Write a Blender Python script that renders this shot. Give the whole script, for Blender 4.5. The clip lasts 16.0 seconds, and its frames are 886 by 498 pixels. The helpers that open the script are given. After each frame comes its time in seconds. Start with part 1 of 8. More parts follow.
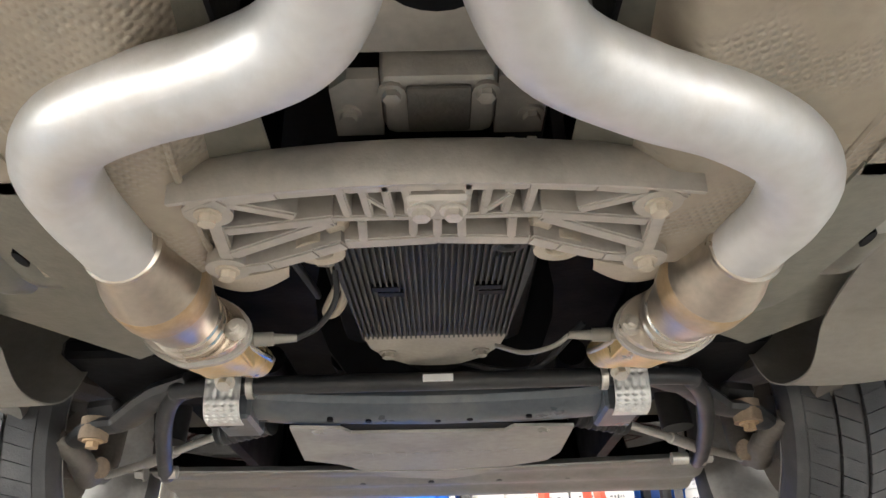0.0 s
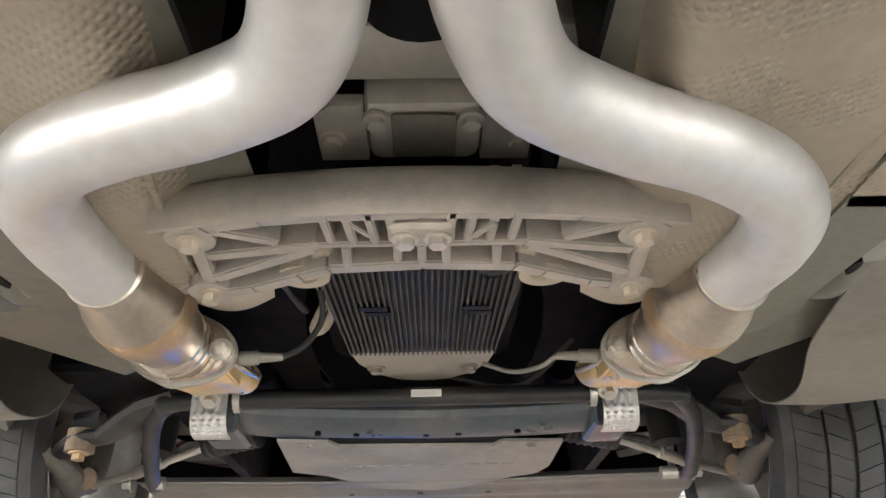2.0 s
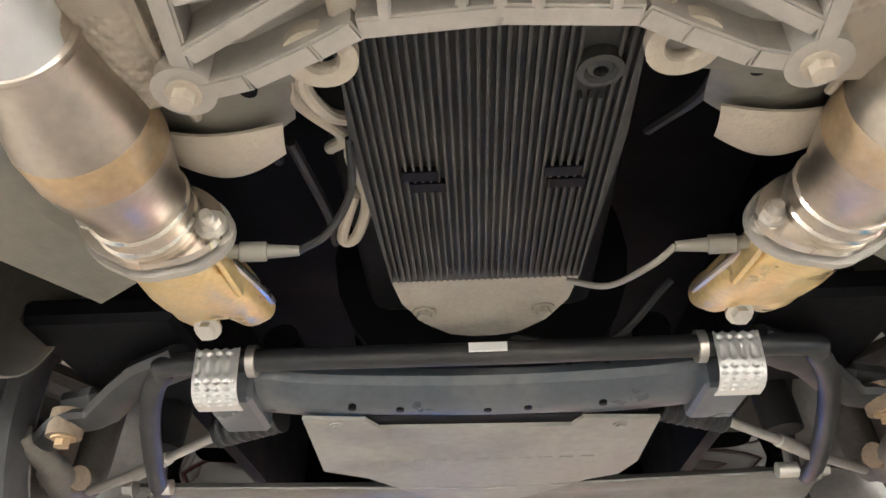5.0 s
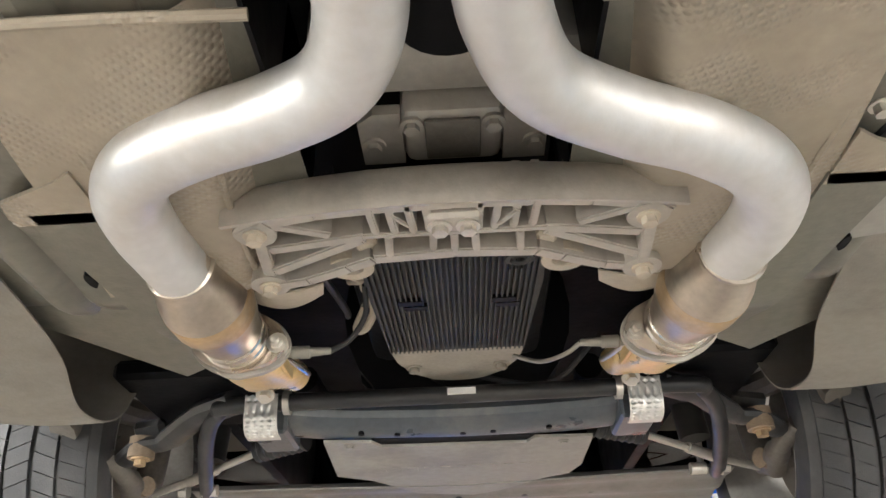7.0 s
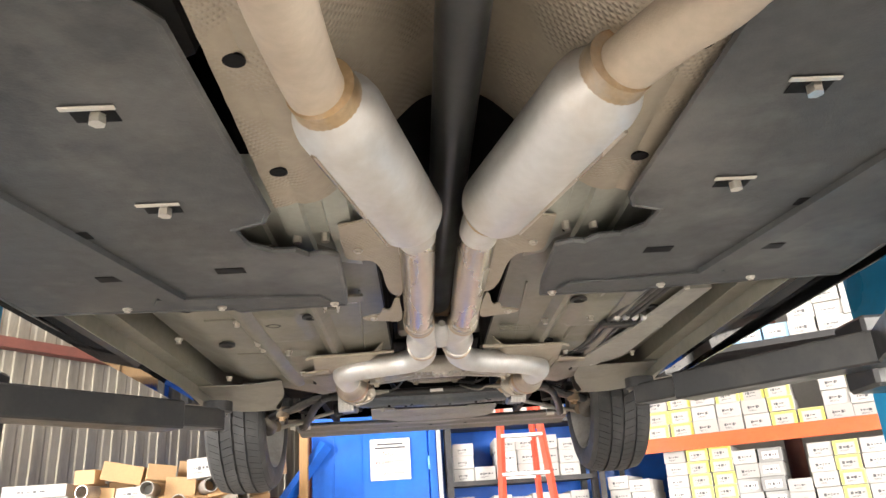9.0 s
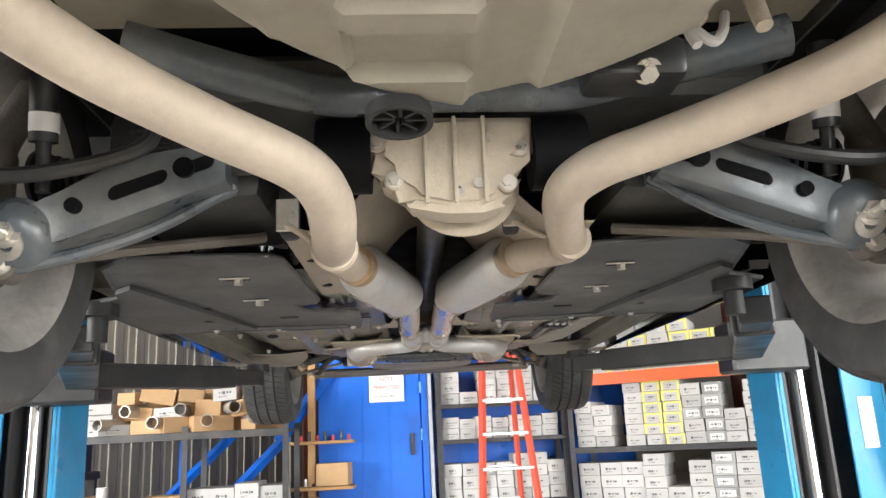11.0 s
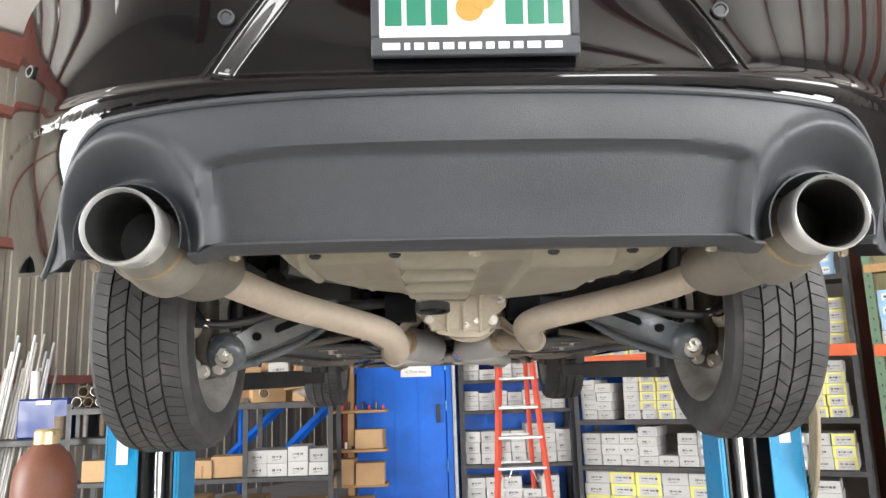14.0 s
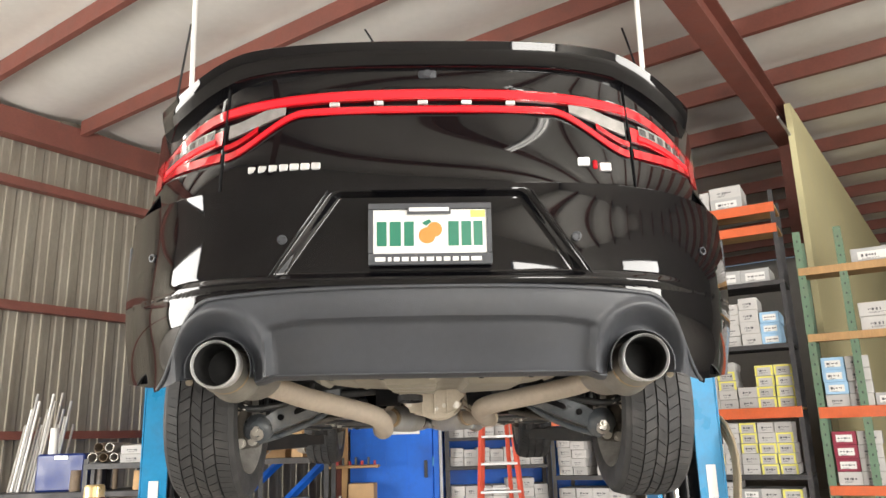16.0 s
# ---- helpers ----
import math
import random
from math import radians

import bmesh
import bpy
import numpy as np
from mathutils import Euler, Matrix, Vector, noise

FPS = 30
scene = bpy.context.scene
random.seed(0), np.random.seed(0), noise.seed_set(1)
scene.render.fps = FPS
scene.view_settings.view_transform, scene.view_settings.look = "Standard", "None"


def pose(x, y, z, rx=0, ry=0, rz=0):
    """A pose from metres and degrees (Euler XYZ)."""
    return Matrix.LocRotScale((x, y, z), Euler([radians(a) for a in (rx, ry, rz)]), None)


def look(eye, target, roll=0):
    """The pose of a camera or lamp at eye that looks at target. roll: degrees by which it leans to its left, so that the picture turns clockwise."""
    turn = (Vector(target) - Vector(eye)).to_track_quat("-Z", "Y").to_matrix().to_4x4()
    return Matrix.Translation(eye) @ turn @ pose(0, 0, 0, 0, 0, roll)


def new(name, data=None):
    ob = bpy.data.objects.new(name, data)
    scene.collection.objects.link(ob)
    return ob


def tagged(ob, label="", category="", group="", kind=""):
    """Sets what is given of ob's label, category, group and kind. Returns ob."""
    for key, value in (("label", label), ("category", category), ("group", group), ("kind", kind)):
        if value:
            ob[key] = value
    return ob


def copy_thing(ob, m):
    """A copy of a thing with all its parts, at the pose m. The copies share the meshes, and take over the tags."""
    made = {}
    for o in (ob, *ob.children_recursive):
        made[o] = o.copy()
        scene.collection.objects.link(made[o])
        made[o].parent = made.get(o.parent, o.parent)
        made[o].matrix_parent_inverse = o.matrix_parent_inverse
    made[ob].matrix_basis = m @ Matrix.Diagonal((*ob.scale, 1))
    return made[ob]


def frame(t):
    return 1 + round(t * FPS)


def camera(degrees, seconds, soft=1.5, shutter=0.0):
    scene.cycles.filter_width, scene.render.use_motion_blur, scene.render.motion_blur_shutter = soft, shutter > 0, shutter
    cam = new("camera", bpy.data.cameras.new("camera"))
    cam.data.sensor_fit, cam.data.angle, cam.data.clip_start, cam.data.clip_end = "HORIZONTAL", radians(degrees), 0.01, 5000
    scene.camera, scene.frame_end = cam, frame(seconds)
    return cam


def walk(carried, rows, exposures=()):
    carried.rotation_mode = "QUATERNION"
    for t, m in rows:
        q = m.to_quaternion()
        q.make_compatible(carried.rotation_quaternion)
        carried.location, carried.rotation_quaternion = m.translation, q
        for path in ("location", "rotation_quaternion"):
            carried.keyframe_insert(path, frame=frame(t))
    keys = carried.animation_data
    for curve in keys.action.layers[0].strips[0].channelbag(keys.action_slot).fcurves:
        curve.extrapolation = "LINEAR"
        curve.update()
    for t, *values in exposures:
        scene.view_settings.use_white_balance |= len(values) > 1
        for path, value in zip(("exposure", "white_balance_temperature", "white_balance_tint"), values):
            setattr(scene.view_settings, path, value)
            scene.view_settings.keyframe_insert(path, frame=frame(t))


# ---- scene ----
cam = camera(60.8, 16.0)
PATH = [
    (0, (0.028, -1.778, 1.194), (0.055, -0.016, 2.139), -1.8),
    (0.5, (0.034, -1.787, 1.199), (0.064, -0.025, 2.146), -1.6),
    (1, (0.039, -1.785, 1.209), (0.077, -0.026, 2.159), -1.6),
    (1.5, (0.041, -1.784, 1.213), (0.081, -0.024, 2.164), -1.5),
    (2, (0.039, -1.786, 1.217), (0.078, -0.026, 2.164), -1.5),
    (2.5, (0.039, -1.785, 1.212), (0.07, -0.02, 2.152), -1.4),
    (3, (0.039, -1.749, 1.202), (0.055, 0.019, 2.138), -1.4),
    (3.5, (0.019, -1.637, 1.193), (0.018, 0.138, 2.114), -1.2),
    (4, (0.005, -1.483, 1.207), (-0.036, 0.259, 2.188), -1.3),
    (4.2, (0.005, -1.469, 1.202), (-0.051, 0.26, 2.206), -1.4),
    (6.3, (0.018, -1.445, 1.137), (-0.039, 0.189, 2.283), -0.8),
    (6.5, (0.022, -1.548, 1.133), (-0.023, 0.107, 2.249), -1.4),
    (7, (0.033, -1.852, 1.129), (0.001, -0.133, 2.152), -2.4),
    (7.5, (0.0, -2.265, 1.091), (0.011, -0.509, 2.049), -2.9),
    (8, (0.004, -2.725, 1.051), (0.035, -0.932, 1.938), -3.0),
    (8.5, (-0.045, -3.188, 1.043), (0.011, -1.358, 1.847), -3.5),
    (8.8, (-0.051, -3.455, 1.042), (0.023, -1.604, 1.796), -3.6),
    (9, (-0.047, -3.634, 1.050), (0.039, -1.767, 1.762), -3.8),
    (9.5, (-0.041, -3.993, 1.079), (0.07, -2.089, 1.679), -3.7),
    (10, (-0.045, -4.278, 1.147), (0.071, -2.348, 1.660), -3.2),
    (10.2, (-0.035, -4.357, 1.178), (0.069, -2.423, 1.674), -3.1),
    (12.3, (-0.009, -4.680, 1.171), (0.060, -2.736, 1.637), -2.60),
    (12.5, (0.000, -4.759, 1.196), (0.048, -2.809, 1.639), -2.19),
    (13, (-0.047, -5.017, 1.281), (0.009, -3.047, 1.626), -2.08),
    (13.5, (-0.051, -5.277, 1.344), (-0.019, -3.304, 1.676), -1.87),
    (14, (-0.010, -5.549, 1.384), (0.002, -3.582, 1.749), -1.87),
    (14.5, (-0.027, -5.800, 1.419), (-0.010, -3.842, 1.827), -1.97),
    (15, (-0.022, -6.041, 1.454), (-0.001, -4.091, 1.900), -1.97),
    (15.5, (0.043, -6.240, 1.446), (0.066, -4.297, 1.921), -1.68),
    (16, (0.061, -6.379, 1.445), (0.092, -4.441, 1.936), -1.68),
]
walk(cam, [(t, look(eye, aim, roll)) for t, eye, aim, roll in PATH],
     [(0, 0.48, 6100, 9), (3, 0.48, 6150, 9), (4, 0.75, 6150, 9), (6.5, 0.95, 6150, 9), (7, 0.62, 6200, 9), (8, 0.5, 6250, 9), (9, 0.48, 6500, 11), (10, 0.12, 6250, 10), (12.5, -0.25, 6000, 8), (13.5, -0.42, 5800, 8), (14.5, -0.58, 6350, 10), (16, -0.74, 6450, 10)])

# ---- world and light ----
world = bpy.data.worlds.new("shop_sky")
scene.world = world
world.use_nodes = True
wn = world.node_tree
sky = wn.nodes.new("ShaderNodeTexSky")
sky.sky_type, sky.sun_disc, sky.sun_elevation, sky.sun_rotation = "NISHITA", False, radians(45), radians(200)
wn.links.new(sky.outputs[0], wn.nodes["Background"].inputs[0])
wn.nodes["Background"].inputs[1].default_value = 0.12


def area_lamp(name, m, sx, sy, watts, colour=(1, 1, 1)):
    d = bpy.data.lights.new(name, "AREA")
    d.shape, d.size, d.size_y, d.energy, d.color = "RECTANGLE", sx, sy, watts, colour
    ob = new(name, d)
    ob.matrix_world = m
    return tagged(ob, kind="structure")


TURN = -36.0  # the building's axes are turned against the car's
BUILDING = pose(0, 0, 0, 0, 0, TURN)


# ---- materials ----
def mat(name, colour, rough=0.5, metal=0.0, var=0.18, scale=6.0, bump=0.0, bscale=80.0, dirt=None, dirt_amount=0.5, coat=0.0, piece=0.0, stretch=None, rvar=0.12, spec=0.5):
    m = bpy.data.materials.new(name)
    m.use_nodes = True
    nt = m.node_tree
    b = nt.nodes["Principled BSDF"]
    N = nt.nodes.new
    co = N("ShaderNodeTexCoord")
    src = co.outputs["Object"]
    if stretch:
        mp = N("ShaderNodeMapping")
        mp.inputs["Scale"].default_value = stretch
        nt.links.new(src, mp.inputs[0])
        src = mp.outputs[0]
    big = N("ShaderNodeTexNoise")
    big.inputs["Scale"].default_value, big.inputs["Detail"].default_value = scale, 6
    fine = N("ShaderNodeTexNoise")
    fine.inputs["Scale"].default_value, fine.inputs["Detail"].default_value = scale * 9, 4
    nt.links.new(src, big.inputs[0])
    nt.links.new(src, fine.inputs[0])
    mixn = N("ShaderNodeMix")
    mixn.data_type = "FLOAT"
    mixn.inputs[0].default_value = 0.4
    nt.links.new(big.outputs[0], mixn.inputs[2])
    nt.links.new(fine.outputs[0], mixn.inputs[3])
    ramp = N("ShaderNodeMapRange")
    ramp.inputs[1].default_value, ramp.inputs[2].default_value = 0.3, 0.7
    ramp.inputs[3].default_value, ramp.inputs[4].default_value = 1 - var, 1 + var
    nt.links.new(mixn.outputs[0], ramp.inputs[0])
    val = ramp.outputs[0]
    if piece:
        info = N("ShaderNodeObjectInfo")
        pr = N("ShaderNodeMapRange")
        pr.inputs[3].default_value, pr.inputs[4].default_value = 1 - piece, 1 + piece
        nt.links.new(info.outputs["Random"], pr.inputs[0])
        mul = N("ShaderNodeMath")
        mul.operation = "MULTIPLY"
        nt.links.new(val, mul.inputs[0])
        nt.links.new(pr.outputs[0], mul.inputs[1])
        val = mul.outputs[0]
    sc = N("ShaderNodeVectorMath")
    sc.operation = "SCALE"
    sc.inputs[0].default_value = colour
    nt.links.new(val, sc.inputs["Scale"])
    out = sc.outputs[0]
    if dirt:
        dn = N("ShaderNodeTexNoise")
        dn.inputs["Scale"].default_value, dn.inputs["Detail"].default_value, dn.inputs["Roughness"].default_value = scale * 0.7, 8, 0.65
        nt.links.new(src, dn.inputs[0])
        dr = N("ShaderNodeMapRange")
        dr.inputs[1].default_value, dr.inputs[2].default_value, dr.inputs[4].default_value = 0.48, 0.72, dirt_amount
        nt.links.new(dn.outputs[0], dr.inputs[0])
        mc = N("ShaderNodeMix")
        mc.data_type = "RGBA"
        mc.inputs[7].default_value = (*dirt, 1)
        nt.links.new(dr.outputs[0], mc.inputs[0])
        nt.links.new(out, mc.inputs[6])
        out = mc.outputs[2]
    nt.links.new(out, b.inputs["Base Color"])
    rr = N("ShaderNodeMapRange")
    rr.inputs[1].default_value, rr.inputs[2].default_value = 0.3, 0.7
    rr.inputs[3].default_value, rr.inputs[4].default_value = max(0.02, rough - rvar), min(1, rough + rvar)
    nt.links.new(big.outputs[0], rr.inputs[0])
    nt.links.new(rr.outputs[0], b.inputs["Roughness"])
    b.inputs["Metallic"].default_value = metal
    b.inputs["Specular IOR Level"].default_value = spec
    b.inputs["Coat Weight"].default_value, b.inputs["Coat Roughness"].default_value = coat, 0.03
    if bump:
        bn = N("ShaderNodeTexNoise")
        bn.inputs["Scale"].default_value, bn.inputs["Detail"].default_value = bscale, 5
        nt.links.new(src, bn.inputs[0])
        bp = N("ShaderNodeBump")
        bp.inputs["Strength"].default_value, bp.inputs["Distance"].default_value = bump, 0.004
        nt.links.new(bn.outputs[0], bp.inputs["Height"])
        nt.links.new(bp.outputs[0], b.inputs["Normal"])
    return m


def glow(name, colour, strength):
    m = bpy.data.materials.new(name)
    m.use_nodes = True
    b = m.node_tree.nodes["Principled BSDF"]
    b.inputs["Base Color"].default_value = (*colour, 1)
    b.inputs["Emission Color"].default_value = (*colour, 1)
    b.inputs["Emission Strength"].default_value = strength
    return m


ALUMINIZED = mat("aluminized_steel", (0.62, 0.615, 0.61), 0.50, 0.68, 0.10, 7, 0.05, 300, (0.42, 0.345, 0.25), 0.5)
STAINLESS = mat("brushed_stainless", (0.62, 0.57, 0.51), 0.27, 0.95, 0.12, 9, 0.04, 300, (0.42, 0.33, 0.24), 0.4, stretch=(1, 0.3, 1))
HEATED = mat("heat_tinted_steel", (0.47, 0.34, 0.20), 0.42, 0.7, 0.25, 14, 0.05, 200, (0.5, 0.5, 0.5), 0.5)
GOLD = mat("zinc_gold_plate", (0.74, 0.55, 0.26), 0.36, 0.6, 0.22, 18, 0.1, 150, (0.66, 0.62, 0.56), 0.55)
DUSTY_PIPE = mat("dust_coated_pipe", (0.50, 0.43, 0.35), 0.66, 0.3, 0.12, 8, 0.12, 250, (0.36, 0.3, 0.24), 0.5)
CAST_ALU = mat("cast_aluminium", (0.46, 0.43, 0.385), 0.5, 0.5, 0.16, 9, 0.12, 260, (0.22, 0.2, 0.17), 0.4)
DIFF_ALU = mat("dusty_cast_aluminium", (0.52, 0.46, 0.37), 0.7, 0.25, 0.12, 12, 0.3, 240, (0.32, 0.27, 0.2), 0.5)
PAN_BLACK = mat("ribbed_black_plastic", (0.052, 0.051, 0.048), 0.62, 0.0, 0.3, 14, 0.15, 200, (0.12, 0.11, 0.095), 0.75, spec=0.25)
PAN_LIP = mat("dusty_plastic_lip", (0.32, 0.29, 0.245), 0.7, 0.0, 0.2, 16, 0.2, 200, (0.1, 0.09, 0.08), 0.5)
FLOOR_PAN = mat("underbody_paint", (0.150, 0.143, 0.116), 0.40, 0.0, 0.3, 6, 0.12, 160, (0.22, 0.20, 0.16), 0.6)
TRUNK_PAN = mat("olive_underbody_paint", (0.27, 0.245, 0.195), 0.6, 0.0, 0.13, 5, 0.15, 140, (0.36, 0.32, 0.26), 0.5)
SHIELD = mat("dimpled_heat_shield", (0.42, 0.37, 0.30), 0.55, 0.6, 0.12, 8, 0.1, 200, (0.3, 0.26, 0.2), 0.5)
UNDERCOVER = mat("black_felt_undercover", (0.052, 0.054, 0.057), 0.58, 0.0, 0.42, 4, 0.2, 260, (0.19, 0.187, 0.18), 0.65)
LINER = mat("grey_wheel_liner", (0.26, 0.24, 0.205), 0.72, 0.0, 0.15, 7, 0.2, 200, (0.12, 0.11, 0.1), 0.5)
BLACK_STEEL = mat("black_painted_steel", (0.020, 0.021, 0.023), 0.40, 0.0, 0.25, 9, 0.06, 160, (0.085, 0.078, 0.068), 0.4)
ARM_STEEL = mat("dusty_blue_black_steel", (0.08, 0.092, 0.105), 0.33, 0.1, 0.25, 9, 0.1, 160, (0.2, 0.19, 0.17), 0.6)
# near-zero black: shade of bay, tunnel, holes and gaps is put into it
SHADE_BLACK = mat("painted_shade_black", (0.005, 0.005, 0.006), 0.6, 0.0, 0.4, 8, 0.2, 60, spec=0.12)
SKID = mat("dusty_grey_panel", (0.31, 0.295, 0.265), 0.6, 0.1, 0.16, 6, 0.15, 160, (0.09, 0.085, 0.08), 0.5)
RUSTY = mat("rusty_cast_iron", (0.2, 0.15, 0.105), 0.75, 0.1, 0.3, 18, 0.4, 160, (0.28, 0.2, 0.12), 0.6)
KNUCKLE = mat("dull_cast_knuckle", (0.125, 0.112, 0.096), 0.6, 0.25, 0.25, 14, 0.3, 150, (0.1, 0.085, 0.07), 0.6)
BOLT = mat("zinc_bolt", (0.62, 0.59, 0.54), 0.38, 0.8, 0.15, 30, 0.05, 300)
RUST_BOLT = mat("rust_stained_bolt", (0.42, 0.3, 0.18), 0.6, 0.5, 0.3, 40, 0.2, 200)
RUBBER = mat("tyre_rubber", (0.036, 0.036, 0.037), 0.62, 0.0, 0.2, 12, 0.15, 300, (0.11, 0.105, 0.10), 0.5)
BLACK_RUBBER = mat("black_rubber", (0.02, 0.02, 0.021), 0.6, 0.0, 0.2, 12)
RIM = mat("dusty_rim_inside", (0.40, 0.385, 0.36), 0.5, 0.35, 0.18, 9, 0.05, 200, (0.14, 0.125, 0.11), 0.6)
GLOSS_BLACK = mat("gloss_black_paint", (0.004, 0.004, 0.005), 0.04, 0.0, 0.1, 5, coat=0.25, rvar=0.02, spec=0.4)
BELLY = mat("dusty_dark_panel", (0.19, 0.18, 0.165), 0.45, 0.0, 0.25, 7, 0.15, 160, (0.06, 0.057, 0.052), 0.5)
CONE_STEEL = mat("dark_formed_stainless", (0.5, 0.45, 0.39), 0.37, 1.0, 0.2, 12, 0.05, 120, (0.3, 0.25, 0.2), 0.4)
MATTE_BLACK = mat("matte_black_plastic", (0.047, 0.051, 0.060), 0.48, 0.0, 0.12, 5, 0.2, 400, (0.075, 0.073, 0.07), 0.25)
CHROME = mat("polished_chrome", (0.75, 0.75, 0.76), 0.10, 1.0, 0.05, 8, rvar=0.04)
TIP_CHROME = mat("bright_tip_chrome", (0.85, 0.85, 0.85), 0.3, 0.65, 0.05, 8, rvar=0.05)
MUFFLER = mat("dusty_grey_steel", (0.24, 0.225, 0.195), 0.5, 0.35, 0.2, 7, 0.1, 200, (0.4, 0.33, 0.26), 0.55)
# even near-black for the tip's inner wall and end cap
TIP_INSIDE = mat("black_tip_inside", (0.006, 0.006, 0.006), 0.8, 0.0, 0.3, 20)
RED_LENS = mat("red_tail_lens", (0.50, 0.006, 0.014), 0.12, 0.0, 0.1, 8, coat=0.8, rvar=0.03)
RED_GLOW = glow("lit_red_led", (0.85, 0.01, 0.02), 0.55)
SMOKED = mat("smoked_lens_cell", (0.05, 0.05, 0.052), 0.12, 0.0, 0.3, 40, coat=0.8, rvar=0.05)
CLEAR_LENS = mat("clear_lens", (0.32, 0.31, 0.30), 0.15, 0.2, 0.25, 30, coat=0.8, rvar=0.05)
PLATE_WHITE = mat("plate_white", (0.78, 0.79, 0.78), 0.4, 0.0, 0.04, 10)
PLATE_GREEN = mat("plate_green", (0.012, 0.17, 0.10), 0.4, 0.0, 0.05, 10)
ORANGE = mat("plate_orange", (0.85, 0.24, 0.04), 0.4, 0.0, 0.1, 20)
YELLOW = mat("bright_yellow_card", (0.75, 0.70, 0.16), 0.6, 0.0, 0.1, 10)
WHITE_CARD = mat("white_carton", (0.47, 0.46, 0.45), 0.7, 0.0, 0.05, 8, piece=0.12)
GREY_CARD = mat("grey_carton", (0.36, 0.36, 0.36), 0.7, 0.0, 0.08, 8, piece=0.2)
BLUE_CARD = mat("pale_blue_carton", (0.3, 0.48, 0.66), 0.7, 0.0, 0.08, 8, piece=0.15)
BLACK_CARD = mat("black_carton", (0.03, 0.03, 0.035), 0.6, 0.0, 0.2, 8)
MAROON_CARD = mat("maroon_carton", (0.28, 0.03, 0.06), 0.6, 0.0, 0.1, 8)
BROWN_CARD = mat("brown_cardboard", (0.47, 0.30, 0.155), 0.8, 0.0, 0.12, 9, 0.1, 120, piece=0.2)
INK = mat("dark_print", (0.09, 0.09, 0.1), 0.6, 0.0, 0.1, 20)
RED_INK = mat("red_print", (0.55, 0.06, 0.06), 0.6, 0.0, 0.1, 20)
LIFT_BLUE = mat("lift_blue_paint", (0.010, 0.23, 0.47), 0.35, 0.0, 0.12, 5, 0.05, 120, (0.05, 0.06, 0.08), 0.35)
DOOR_BLUE = mat("royal_blue_paint", (0.008, 0.135, 0.66), 0.42, 0.0, 0.1, 3, 0.06, 60, (0.02, 0.05, 0.2), 0.4)
RACK_ORANGE = mat("rack_orange_paint", (0.62, 0.12, 0.035), 0.5, 0.0, 0.12, 6, 0.05, 90, (0.3, 0.12, 0.08), 0.3)
RACK_BLACK = mat("rack_black_steel", (0.035, 0.035, 0.038), 0.55, 0.0, 0.2, 6, 0.05, 90, (0.12, 0.1, 0.09), 0.4)
RACK_GREEN = mat("rack_green_paint", (0.12, 0.2, 0.13), 0.55, 0.0, 0.15, 6, 0.05, 90, (0.2, 0.15, 0.1), 0.3)
LADDER_ORANGE = mat("ladder_fibreglass", (0.62, 0.085, 0.045), 0.5, 0.0, 0.12, 10)
ALU = mat("bare_aluminium", (0.6, 0.6, 0.6), 0.4, 0.8, 0.1, 12)
WALL_TIN = mat("galvanised_sheet", (0.275, 0.25, 0.205), 0.5, 0.35, 0.2, 2.5, 0.1, 40, (0.2, 0.165, 0.13), 0.55, stretch=(2.2, 2.2, 0.5))
PRIMER_RED = mat("red_oxide_steel", (0.17, 0.055, 0.04), 0.65, 0.0, 0.18, 4, 0.05, 60, (0.1, 0.05, 0.04), 0.4)
ROOF_FACING = mat("white_roof_insulation", (0.66, 0.64, 0.60), 0.55, 0.0, 0.06, 1.2, 0.35, 5, (0.5, 0.45, 0.38), 0.3)
PALE_YELLOW = mat("pale_yellow_board", (0.62, 0.57, 0.33), 0.7, 0.0, 0.06, 3, 0.1, 60)
CONCRETE = mat("shop_concrete", (0.46, 0.435, 0.395), 0.6, 0.0, 0.14, 1.4, 0.2, 30, (0.15, 0.13, 0.11), 0.6)
WOOD = mat("raw_timber", (0.42, 0.25, 0.11), 0.75, 0.0, 0.2, 9, 0.2, 60, stretch=(1, 1, 0.15))
WHITE_PAINT = mat("white_paint", (0.75, 0.74, 0.72), 0.5, 0.0, 0.05, 5)
GREY_WALL = mat("plain_block_wall", (0.42, 0.4, 0.37), 0.8, 0.0, 0.1, 2, 0.2, 30)
GALV_TUBE = mat("galvanised_tube", (0.48, 0.46, 0.43), 0.45, 0.6, 0.2, 12, dirt=(0.25, 0.15, 0.09), dirt_amount=0.5)
HOSE = mat("fabric_air_line", (0.30, 0.25, 0.17), 0.7, 0.0, 0.15, 20)


